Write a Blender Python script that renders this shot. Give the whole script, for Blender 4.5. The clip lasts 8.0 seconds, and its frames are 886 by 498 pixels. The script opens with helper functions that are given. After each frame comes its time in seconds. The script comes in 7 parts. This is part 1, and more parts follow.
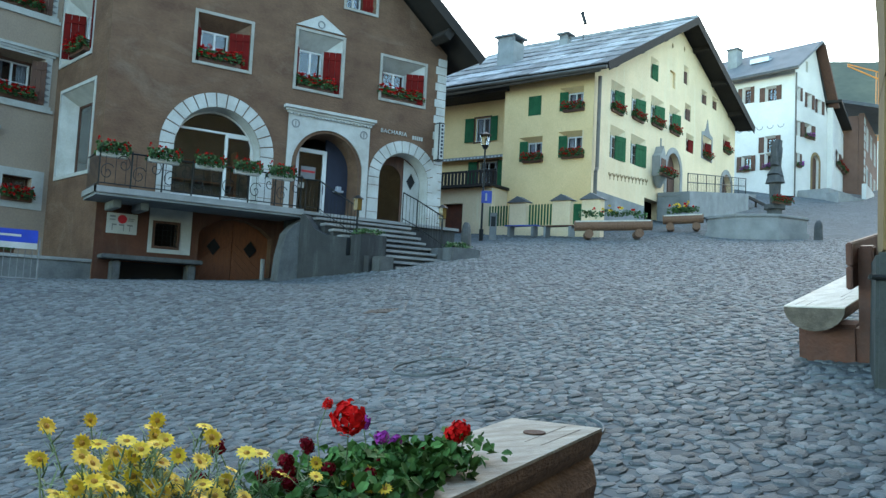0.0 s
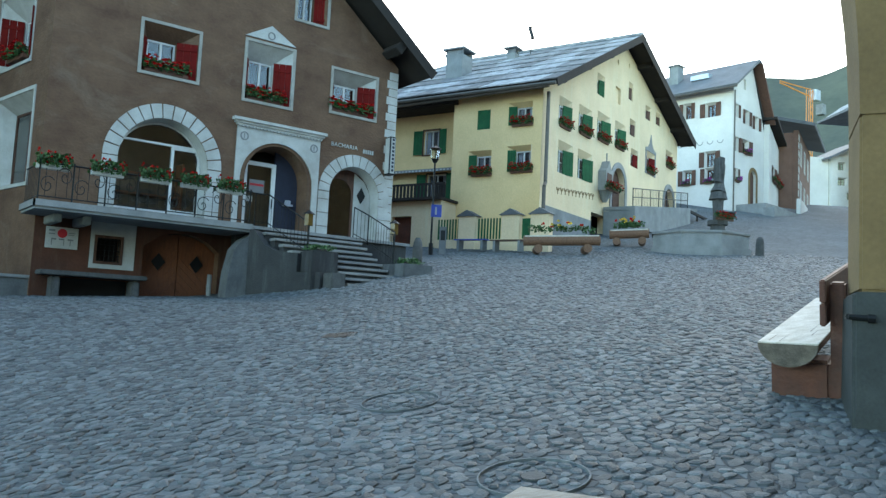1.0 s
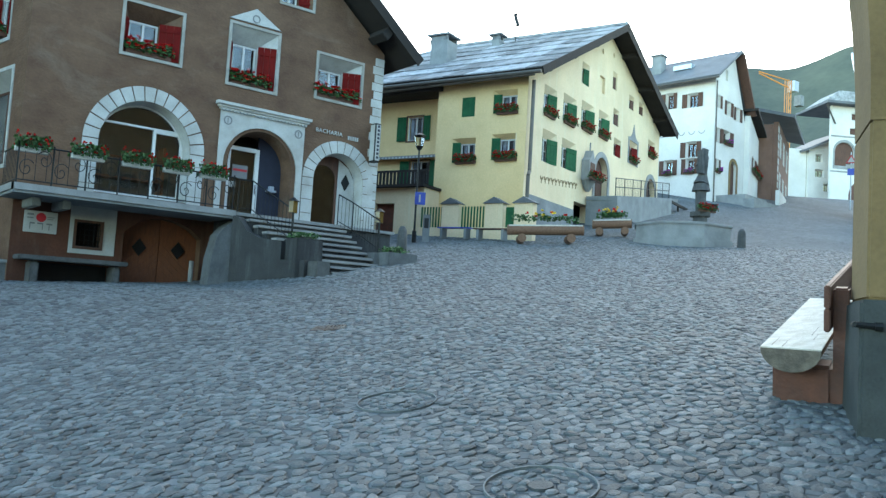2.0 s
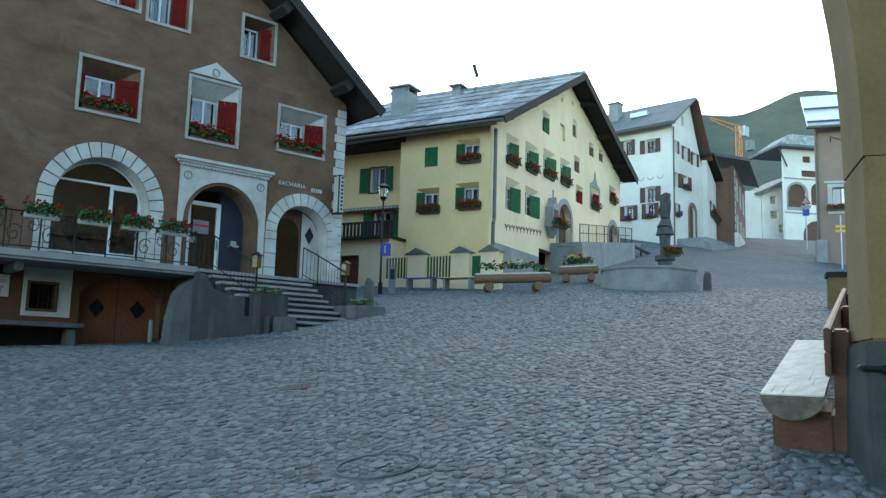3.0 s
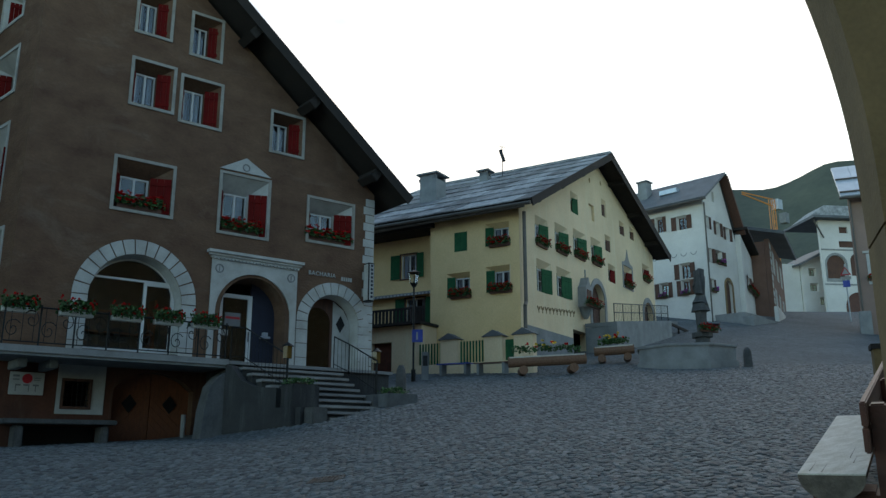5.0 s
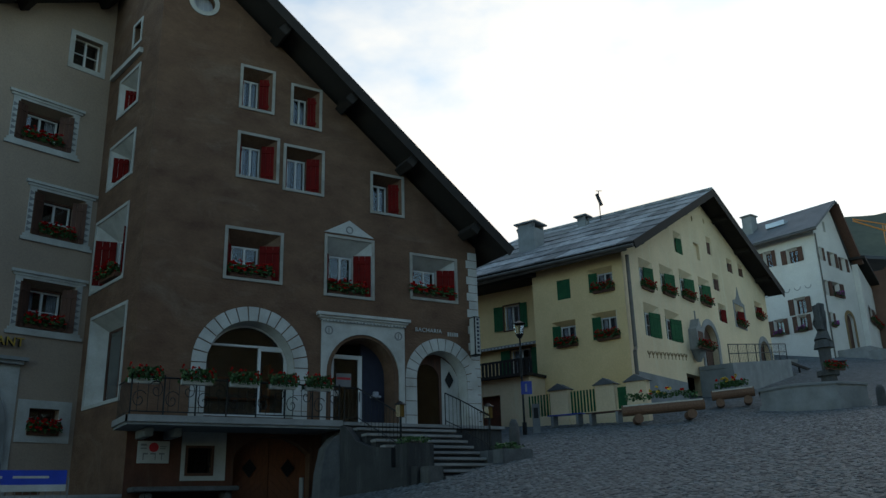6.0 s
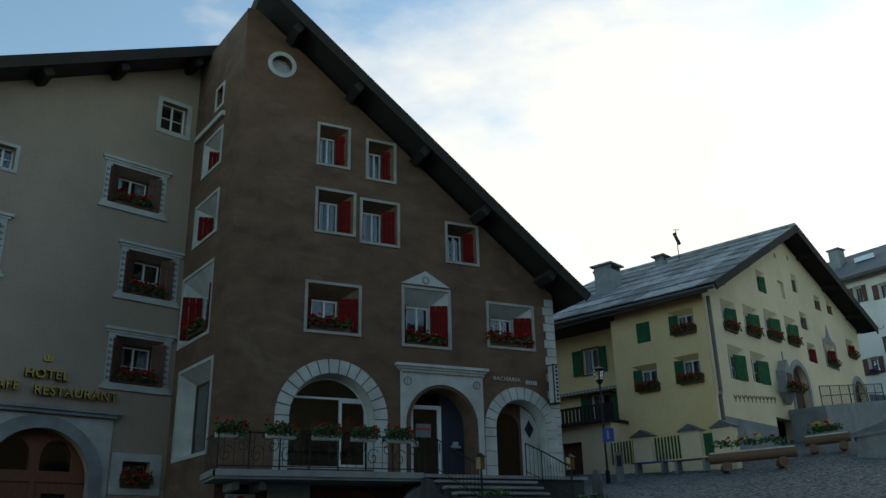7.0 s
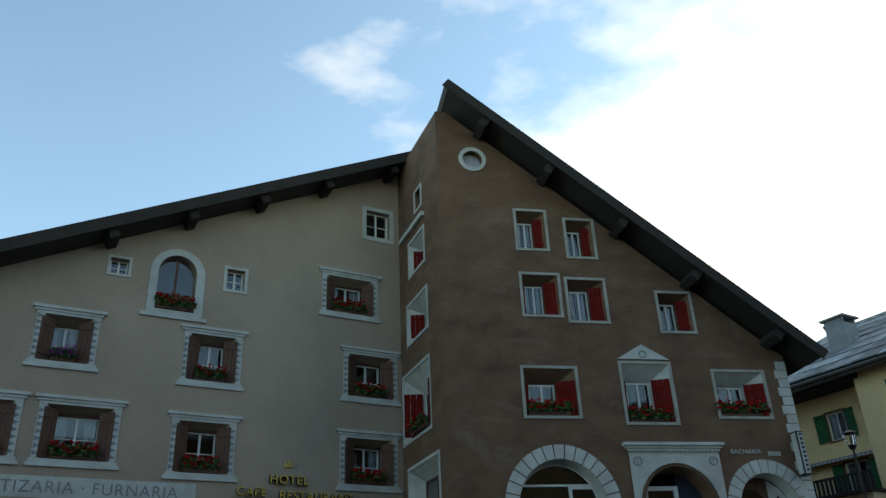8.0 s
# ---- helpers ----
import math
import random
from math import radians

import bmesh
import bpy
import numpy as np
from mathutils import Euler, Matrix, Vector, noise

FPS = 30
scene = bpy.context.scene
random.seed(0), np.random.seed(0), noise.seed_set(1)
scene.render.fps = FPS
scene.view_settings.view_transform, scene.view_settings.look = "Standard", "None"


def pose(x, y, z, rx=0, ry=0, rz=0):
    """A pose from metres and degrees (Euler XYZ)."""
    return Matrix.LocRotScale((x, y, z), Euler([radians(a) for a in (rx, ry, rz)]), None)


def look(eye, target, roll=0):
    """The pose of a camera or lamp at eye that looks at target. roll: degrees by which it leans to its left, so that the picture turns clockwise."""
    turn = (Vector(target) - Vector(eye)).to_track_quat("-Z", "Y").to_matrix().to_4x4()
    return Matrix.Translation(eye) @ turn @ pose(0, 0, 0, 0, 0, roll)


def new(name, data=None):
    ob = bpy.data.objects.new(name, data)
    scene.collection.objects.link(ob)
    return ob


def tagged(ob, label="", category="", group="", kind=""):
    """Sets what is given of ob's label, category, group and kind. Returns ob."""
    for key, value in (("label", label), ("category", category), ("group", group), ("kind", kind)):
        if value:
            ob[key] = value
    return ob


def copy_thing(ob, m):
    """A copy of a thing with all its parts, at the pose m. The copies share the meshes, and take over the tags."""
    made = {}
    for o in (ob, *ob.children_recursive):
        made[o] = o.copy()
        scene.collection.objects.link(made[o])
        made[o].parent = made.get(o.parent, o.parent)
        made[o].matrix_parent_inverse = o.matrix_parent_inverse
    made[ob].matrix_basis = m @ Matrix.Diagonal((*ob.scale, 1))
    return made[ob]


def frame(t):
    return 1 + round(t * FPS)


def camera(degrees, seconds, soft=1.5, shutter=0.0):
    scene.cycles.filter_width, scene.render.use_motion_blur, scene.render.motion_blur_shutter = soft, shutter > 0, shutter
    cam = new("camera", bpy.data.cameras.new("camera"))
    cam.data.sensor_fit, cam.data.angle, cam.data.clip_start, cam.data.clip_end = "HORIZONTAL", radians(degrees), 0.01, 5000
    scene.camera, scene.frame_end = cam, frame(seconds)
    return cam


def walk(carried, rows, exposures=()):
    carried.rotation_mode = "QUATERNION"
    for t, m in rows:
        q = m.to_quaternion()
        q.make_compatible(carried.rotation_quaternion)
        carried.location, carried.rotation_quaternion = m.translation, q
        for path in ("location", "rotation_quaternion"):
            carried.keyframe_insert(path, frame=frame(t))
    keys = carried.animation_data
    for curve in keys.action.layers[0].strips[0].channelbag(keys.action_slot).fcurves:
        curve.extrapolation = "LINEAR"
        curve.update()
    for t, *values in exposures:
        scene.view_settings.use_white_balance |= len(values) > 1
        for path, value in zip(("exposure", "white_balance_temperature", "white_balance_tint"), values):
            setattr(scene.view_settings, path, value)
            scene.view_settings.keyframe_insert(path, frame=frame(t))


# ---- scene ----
from mathutils.geometry import tessellate_polygon

# ---- camera ----
cam = camera(56.4, 8.0, soft=1.4)
PATH = [
    (0.0, -0.008, 1.271, 2.405, -32.79, 4.48, 2.89),
    (0.5, -0.081, 1.513, 2.416, -37.72, 6.93, 3.31),
    (1.0, -0.160, 1.562, 2.627, -36.76, 5.26, 2.82),
    (1.5, -0.196, 1.585, 2.777, -36.21, 1.50, 3.47),
    (2.0, -0.249, 1.787, 2.754, -38.33, 4.29, 3.45),
    (2.2, -0.260, 1.854, 2.785, -40.61, 4.66, 2.78),
    (3.5, -0.037, 2.301, 2.790, -40.58, 9.76, 0.94),
    (4.0, -0.006, 2.315, 2.779, -39.88, 10.87, 0.85),
    (5.3, 0.033, 2.090, 2.799, -36.18, 14.91, -0.14),
    (5.5, 0.035, 2.178, 2.890, -33.45, 15.78, -0.19),
    (6.0, -0.117, 2.298, 2.881, -31.41, 17.30, -1.60),
    (6.5, -0.197, 2.223, 3.092, -29.93, 17.86, -0.72),
    (7.0, -0.235, 2.114, 3.146, -26.02, 20.13, -1.35),
    (7.5, -0.032, 2.389, 3.128, -17.45, 24.23, -1.47),
    (8.0, -0.418, 2.284, 3.101, -11.44, 26.48, -2.61),
]


def aim(x, y, z, yaw, pitch, roll):
    a, p = radians(yaw), radians(pitch)
    way = Vector((-math.sin(a) * math.cos(p), math.cos(a) * math.cos(p), math.sin(p)))
    return look((x, y, z), Vector((x, y, z)) + way * 2, roll)


walk(cam, [(row[0], aim(*row[1:])) for row in PATH],
     exposures=[(0.0, 0.27, 7000, 5), (1.0, 0.1, 7000, 5), (2.0, 0.36, 6950, 4), (3.5, -0.5, 6950, 6), (4.2, -0.85, 6950, 6), (5.3, -1.7, 7000, 7),
                (6.0, -1.92, 7000, 7), (7.0, -1.92, 7200, 6), (7.5, -1.82, 7300, 6), (8.0, -1.36, 7400, 7)])

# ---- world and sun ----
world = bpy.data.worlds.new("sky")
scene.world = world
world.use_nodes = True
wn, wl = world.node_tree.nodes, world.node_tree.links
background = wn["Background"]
sky = wn.new("ShaderNodeTexSky")
sky.sky_type, sky.sun_disc = "NISHITA", False
sky.sun_elevation, sky.sun_rotation, sky.altitude = radians(24), radians(75), 1700
sky.air_density, sky.dust_density = 1.0, 1.5
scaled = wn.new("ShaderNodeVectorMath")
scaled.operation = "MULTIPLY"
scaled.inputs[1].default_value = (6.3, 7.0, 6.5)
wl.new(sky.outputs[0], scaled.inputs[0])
coord = wn.new("ShaderNodeTexCoord")
stretch = wn.new("ShaderNodeMapping")
stretch.inputs["Scale"].default_value = (1.0, 1.0, 2.2)
wl.new(coord.outputs["Generated"], stretch.inputs[0])
cloud = wn.new("ShaderNodeTexNoise")
cloud.inputs["Scale"].default_value, cloud.inputs["Detail"].default_value, cloud.inputs["Roughness"].default_value = 1.9, 7, 0.55
wl.new(stretch.outputs[0], cloud.inputs["Vector"])
toward = wn.new("ShaderNodeVectorMath")
toward.operation = "DOT_PRODUCT"
toward.inputs[1].default_value = (0.86, 0.5, 0.1)
wl.new(coord.outputs["Generated"], toward.inputs[0])
gather = wn.new("ShaderNodeMath")
gather.operation = "MULTIPLY_ADD"
gather.inputs[1].default_value = 0.55
wl.new(toward.outputs["Value"], gather.inputs[0])
wl.new(cloud.outputs[0], gather.inputs[2])
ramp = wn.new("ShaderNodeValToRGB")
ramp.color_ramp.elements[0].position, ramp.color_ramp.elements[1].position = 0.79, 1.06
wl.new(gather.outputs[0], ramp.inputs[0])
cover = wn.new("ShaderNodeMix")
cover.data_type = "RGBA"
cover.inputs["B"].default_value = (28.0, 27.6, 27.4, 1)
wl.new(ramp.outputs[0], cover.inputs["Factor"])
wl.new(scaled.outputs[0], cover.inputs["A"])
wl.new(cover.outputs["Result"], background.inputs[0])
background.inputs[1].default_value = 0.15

sun = new("sun", bpy.data.lights.new("sun", "SUN"))
sun.data.energy, sun.data.angle, sun.data.color = 0.5, radians(25), (1.0, 0.95, 0.88)
sun.matrix_basis = look((60, 16, 30), (0, 0, 0))


# ---- materials ----
def material(name, color, second=None, scale=3.0, rough=0.8, metal=0.0, bump=0.15, fine=40.0, stain=0.35, per_object=0.0, stretched=(1, 1, 1), island=False, streak=None, gloss=0.5, patches=None):
    """A surface with broad stains, fine grain and relief, in metres."""
    m = bpy.data.materials.new(name)
    m.use_nodes = True
    n, l = m.node_tree.nodes, m.node_tree.links
    shader = n["Principled BSDF"]
    shader.inputs["Roughness"].default_value, shader.inputs["Metallic"].default_value = rough, metal
    shader.inputs["Specular IOR Level"].default_value = gloss
    second = second or tuple(c * 0.72 for c in color)
    place = n.new("ShaderNodeNewGeometry")
    turn = n.new("ShaderNodeMapping")
    turn.inputs["Scale"].default_value = stretched
    l.new(place.outputs["Position"], turn.inputs[0])
    broad, grain = n.new("ShaderNodeTexNoise"), n.new("ShaderNodeTexNoise")
    broad.inputs["Scale"].default_value, broad.inputs["Detail"].default_value, broad.inputs["Roughness"].default_value = 1 / scale, 6, 0.62
    grain.inputs["Scale"].default_value, grain.inputs["Detail"].default_value = fine, 4
    l.new(turn.outputs[0], broad.inputs["Vector"])
    l.new(turn.outputs[0], grain.inputs["Vector"])
    wide = n.new("ShaderNodeMapRange")
    wide.inputs["From Min"].default_value, wide.inputs["From Max"].default_value = 0.5 - stain * 0.5, 0.5 + stain * 0.5 + 0.05
    l.new(broad.outputs[0], wide.inputs["Value"])
    mix = n.new("ShaderNodeMix")
    mix.data_type = "RGBA"
    mix.inputs["A"].default_value, mix.inputs["B"].default_value = (*second, 1), (*color, 1)
    l.new(wide.outputs[0], mix.inputs["Factor"])
    tone = n.new("ShaderNodeHueSaturation")
    l.new(mix.outputs["Result"], tone.inputs["Color"])
    if streak:
        runs, drip, amount = n.new("ShaderNodeMapping"), n.new("ShaderNodeTexNoise"), n.new("ShaderNodeMapRange")
        runs.inputs["Scale"].default_value = (2.4, 2.4, 0.3)
        drip.inputs["Scale"].default_value, drip.inputs["Detail"].default_value, drip.inputs["Roughness"].default_value = 1.1, 7, 0.7
        amount.inputs["From Min"].default_value, amount.inputs["From Max"].default_value, amount.inputs["To Max"].default_value = 0.52, 0.72, 0.6
        wash = n.new("ShaderNodeMix")
        wash.data_type = "RGBA"
        wash.inputs["B"].default_value = (*streak, 1)
        l.new(place.outputs["Position"], runs.inputs[0])
        l.new(runs.outputs[0], drip.inputs["Vector"])
        l.new(drip.outputs[0], amount.inputs["Value"])
        l.new(amount.outputs[0], wash.inputs["Factor"])
        l.new(mix.outputs["Result"], wash.inputs["A"])
        l.new(wash.outputs["Result"], tone.inputs["Color"])
    if patches:
        blot, edge, worn = n.new("ShaderNodeTexNoise"), n.new("ShaderNodeMapRange"), n.new("ShaderNodeMix")
        blot.inputs["Scale"].default_value, blot.inputs["Detail"].default_value, blot.inputs["Roughness"].default_value, blot.inputs["Distortion"].default_value = 0.42, 9, 0.68, 1.2
        edge.inputs["From Min"].default_value, edge.inputs["From Max"].default_value, edge.inputs["To Max"].default_value = 0.54, 0.70, 0.55
        worn.data_type = "RGBA"
        worn.inputs["B"].default_value = (*patches, 1)
        l.new(turn.outputs[0], blot.inputs["Vector"])
        l.new(blot.outputs[0], edge.inputs["Value"])
        l.new(edge.outputs[0], worn.inputs["Factor"])
        l.new(mix.outputs["Result"], worn.inputs["A"])
        l.new(worn.outputs["Result"], tone.inputs["Color"])
    level = n.new("ShaderNodeMapRange")
    level.inputs["To Min"].default_value, level.inputs["To Max"].default_value = 0.8, 1.2
    l.new(grain.outputs[0], level.inputs["Value"])
    if per_object:
        which = n.new("ShaderNodeNewGeometry" if island else "ShaderNodeObjectInfo")
        vary = n.new("ShaderNodeMapRange")
        vary.inputs["To Min"].default_value, vary.inputs["To Max"].default_value = 1 - per_object, 1 + per_object
        l.new(which.outputs["Random Per Island" if island else "Random"], vary.inputs["Value"])
        both = n.new("ShaderNodeMath")
        both.operation = "MULTIPLY"
        l.new(vary.outputs[0], both.inputs[0])
        l.new(level.outputs[0], both.inputs[1])
        l.new(both.outputs[0], tone.inputs["Value"])
    else:
        l.new(level.outputs[0], tone.inputs["Value"])
    l.new(tone.outputs[0], shader.inputs["Base Color"])
    if bump:
        relief = n.new("ShaderNodeBump")
        relief.inputs["Strength"].default_value, relief.inputs["Distance"].default_value = bump, 0.02
        l.new(grain.outputs[0], relief.inputs["Height"])
        l.new(relief.outputs[0], shader.inputs["Normal"])
    return m


def glass_material(name, tint, rough=0.03):
    m = bpy.data.materials.new(name)
    m.use_nodes = True
    shader = m.node_tree.nodes["Principled BSDF"]
    shader.inputs["Base Color"].default_value = (*tint, 1)
    shader.inputs["Roughness"].default_value, shader.inputs["IOR"].default_value = rough, 1.5
    shader.inputs["Transmission Weight"].default_value = 1.0
    return m


BROWN = material("brown_render", (0.165, 0.094, 0.054), (0.080, 0.038, 0.021), 1.0, 0.92, bump=0.9, fine=11, stain=0.42, stretched=(1, 1, 1.7), patches=(0.19, 0.135, 0.095))
RUST = material("rust_brown_render", (0.105, 0.036, 0.018), (0.06, 0.022, 0.012), 1.2, 0.92, bump=0.5, fine=18, stain=0.3, streak=(0.11, 0.07, 0.045))
# Stained concrete of the stair walls; on the risers it paints shade.
DARKCONCRETE_SHADE = material("stained_concrete_and_shade", (0.042, 0.043, 0.042), (0.022, 0.022, 0.022), 0.8, 0.9, bump=0.5, fine=22, streak=(0.09, 0.092, 0.09))
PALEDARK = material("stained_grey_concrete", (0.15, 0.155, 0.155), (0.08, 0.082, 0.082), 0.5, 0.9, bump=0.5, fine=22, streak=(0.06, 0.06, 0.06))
DARKSTONE = material("weathered_dark_stone", (0.10, 0.10, 0.095), (0.05, 0.05, 0.048), 0.4, 0.85, bump=0.6, fine=20)
WHITE = material("white_lime_paint", (0.5, 0.5, 0.475), (0.30, 0.29, 0.26), 0.6, 0.85, bump=0.2, stain=0.5)
TRIM = material("dull_white_trim", (0.36, 0.34, 0.30), (0.22, 0.205, 0.175), 0.5, 0.9, bump=0.3, stain=0.4)
GREYWALL = material("pale_grey_render", (0.35, 0.262, 0.196), (0.275, 0.207, 0.157), 2.2, 0.92, bump=0.35, fine=22)
YELLOW = material("pale_yellow_render", (0.80, 0.585, 0.30), (0.66, 0.46, 0.22), 2.6, 0.92, bump=0.3, fine=20)
CREAM = material("cream_render", (0.77, 0.60, 0.385), (0.63, 0.485, 0.305), 2.5, 0.92, bump=0.3, fine=20, streak=(0.7, 0.62, 0.42))
WHITEWALL = material("white_render", (0.62, 0.595, 0.55), (0.50, 0.475, 0.435), 2.8, 0.92, bump=0.3, fine=18)
PINK = material("rose_grey_render", (0.27, 0.18, 0.145), (0.21, 0.14, 0.11), 2.5, 0.92, bump=0.3)
SGRAFFITO = material("red_brown_render", (0.20, 0.11, 0.08), (0.13, 0.07, 0.05), 1.5, 0.92, bump=0.4)
CONCRETE = material("grey_concrete", (0.24, 0.25, 0.25), (0.14, 0.15, 0.15), 0.9, 0.88, bump=0.4, fine=24)
STONE = material("grey_cut_stone", (0.28, 0.28, 0.27), (0.17, 0.17, 0.165), 0.8, 0.8, bump=0.4, fine=30)
PLINTH = material("dark_grey_plinth_paint", (0.052, 0.058, 0.055), (0.028, 0.032, 0.03), 0.4, 0.8, bump=0.4)
OCHRE = material("ochre_render", (0.22, 0.14, 0.06), (0.15, 0.095, 0.04), 0.9, 0.9, bump=0.35, fine=26)
REDPAINT = material("red_shutter_paint", (0.15, 0.009, 0.007), (0.09, 0.006, 0.005), 0.4, 0.85, bump=0.15, gloss=0.12)
GREENPAINT = material("green_shutter_paint", (0.022, 0.115, 0.045), (0.014, 0.07, 0.03), 0.4, 0.8, bump=0.15, gloss=0.2)
OLDWOOD = material("brown_shutter_wood", (0.115, 0.048, 0.028), (0.06, 0.028, 0.018), 0.3, 0.8, bump=0.4, fine=30, stretched=(4, 4, 0.6))
GATEWOOD = material("oiled_larch_boards", (0.21, 0.066, 0.023), (0.13, 0.042, 0.016), 0.25, 0.7, bump=0.35, fine=26, stretched=(5, 5, 1))
# Beams and eaves; also paints the dark of unlit rooms behind windows.
DARKWOOD_ROOMS = material("weathered_beam_and_room_dark", (0.024, 0.017, 0.013), (0.013, 0.010, 0.008), 0.6, 0.9, bump=0.4)
REDWOOD = material("red_brown_stained_wood", (0.11, 0.03, 0.013), (0.06, 0.018, 0.009), 0.25, 0.6, bump=0.35, fine=22)
GREYWOOD = material("weathered_planter_wood", (0.47, 0.41, 0.34), (0.27, 0.22, 0.17), 0.22, 0.8, bump=0.5, fine=30, stretched=(1, 4, 4))
PALEWOOD = material("bleached_log_wood", (0.66, 0.62, 0.55), (0.46, 0.41, 0.33), 0.25, 0.75, bump=0.45, fine=26, stretched=(1, 3, 3))
LOGEND = material("sawn_log_end", (0.17, 0.135, 0.10), (0.07, 0.055, 0.042), 0.12, 0.8, bump=0.5, fine=40)
LOGWOOD = material("log_bark_side", (0.235, 0.125, 0.07), (0.12, 0.06, 0.036), 0.15, 0.8, bump=0.6, fine=18, stretched=(1, 4, 4))
# Plaster colour lowered to carry the dimness of the unlit shop.
INTERIOR = material("plaster_with_room_dimness", (0.11, 0.092, 0.08), (0.06, 0.05, 0.042), 0.7, 0.9, bump=0.1, stain=0.4)
IRON = material("black_iron", (0.02, 0.021, 0.022), None, 0.3, 0.5, 0.6, bump=0.1)
SLATE = material("grey_stone_slab", (0.33, 0.335, 0.335), (0.13, 0.135, 0.14), 0.45, 0.9, bump=0.8, fine=7, per_object=0.42, gloss=0.2)
DARKSLATE = material("dark_roof_slate", (0.12, 0.125, 0.135), (0.07, 0.075, 0.08), 1.1, 0.65, bump=0.5, fine=14, per_object=0.2)
METALROOF = material("pale_sheet_metal", (0.50, 0.54, 0.58), (0.40, 0.44, 0.48), 1.2, 0.35, 0.4, bump=0.05)
SASH = material("white_window_paint", (0.62, 0.62, 0.60), (0.54, 0.54, 0.52), 0.4, 0.5, bump=0.05)
COPPER = material("brown_downpipe", (0.11, 0.095, 0.08), (0.07, 0.06, 0.05), 0.5, 0.5, 0.3, bump=0.1)
GLASS = glass_material("window_glass", (0.86, 0.9, 0.92))
CURTAIN = material("white_curtain", (0.4, 0.42, 0.46), (0.28, 0.29, 0.33), 0.2, 0.95, bump=0.3, stretched=(6, 6, 0.2))
LEAF = material("geranium_leaf", (0.05, 0.12, 0.028), (0.028, 0.075, 0.018), 0.08, 0.6, bump=0.1, per_object=0.35, island=True)
PALELEAF = material("grey_green_leaf", (0.17, 0.22, 0.10), (0.10, 0.15, 0.06), 0.08, 0.6, bump=0.1, per_object=0.35, island=True)
REDBLOOM = material("red_blossom", (0.66, 0.012, 0.01), (0.5, 0.006, 0.008), 0.05, 0.9, bump=0.1, per_object=0.25, island=True, gloss=0.1)
WINDOWBLOOM = material("deep_red_blossom", (0.50, 0.014, 0.012), (0.28, 0.007, 0.008), 0.05, 0.9, bump=0.1, per_object=0.3, island=True, gloss=0.1)
DARKBLOOM = material("dark_red_blossom", (0.22, 0.006, 0.016), (0.12, 0.004, 0.01), 0.05, 0.9, bump=0.1, per_object=0.25, island=True, gloss=0.1)
PURPLEBLOOM = material("purple_blossom", (0.38, 0.035, 0.34), (0.28, 0.02, 0.26), 0.05, 0.9, bump=0.1, per_object=0.25, island=True)
NEARLEAF = material("fresh_green_leaf", (0.085, 0.19, 0.045), (0.045, 0.11, 0.026), 0.08, 0.7, bump=0.1, per_object=0.4, island=True, gloss=0.2)
YELLOWBLOOM = material("yellow_blossom", (0.80, 0.56, 0.03), (0.70, 0.44, 0.02), 0.05, 0.6, bump=0.1, per_object=0.2, island=True)
ORANGEDISC = material("orange_flower_centre", (0.5, 0.24, 0.02), None, 0.02, 0.8, bump=0.3, fine=200)
BOXWHITE = material("white_plastic_trough", (0.62, 0.62, 0.58), (0.5, 0.5, 0.46), 0.3, 0.5, bump=0.05)
BOXBROWN = material("brown_flower_trough", (0.14, 0.06, 0.035), None, 0.3, 0.6, bump=0.1)
SOIL = material("dark_soil", (0.035, 0.026, 0.02), None, 0.1, 0.95, bump=0.6)
COBBLE = material("rounded_grey_cobble", (0.112, 0.124, 0.126), (0.058, 0.066, 0.070), 0.10, 0.68, bump=0.35, fine=60, per_object=0.48, island=True)
COBBLEONE = material("single_grey_cobble", (0.112, 0.124, 0.126), (0.058, 0.066, 0.070), 0.10, 0.68, bump=0.35, fine=60, per_object=0.48)
BLUE = material("blue_enamel", (0.02, 0.06, 0.42), None, 0.3, 0.35, bump=0.02)
BLUEDARK = material("navy_cloth", (0.02, 0.024, 0.045), None, 0.3, 0.7, bump=0.1)
GOLD = material("gilded_letters", (0.55, 0.36, 0.07), None, 0.3, 0.35, 0.7, bump=0.05)
YELLOWSIGN = material("yellow_sign_paint", (0.75, 0.45, 0.02), None, 0.3, 0.5, bump=0.02)
SIGNRED = material("red_sign_paint", (0.5, 0.02, 0.03), None, 0.3, 0.4, bump=0.02)
GREYMARK = material("grey_print", (0.2, 0.2, 0.2), None, 0.3, 0.7, bump=0.02)
LAMPGLASS = glass_material("lantern_glass", (0.9, 0.9, 0.86), 0.2)
AMBER = material("amber_lantern_glass", (0.15, 0.085, 0.02), None, 0.2, 0.25, bump=0.02)
CRANE = material("orange_crane_paint", (0.62, 0.22, 0.03), None, 0.6, 0.5, bump=0.05)


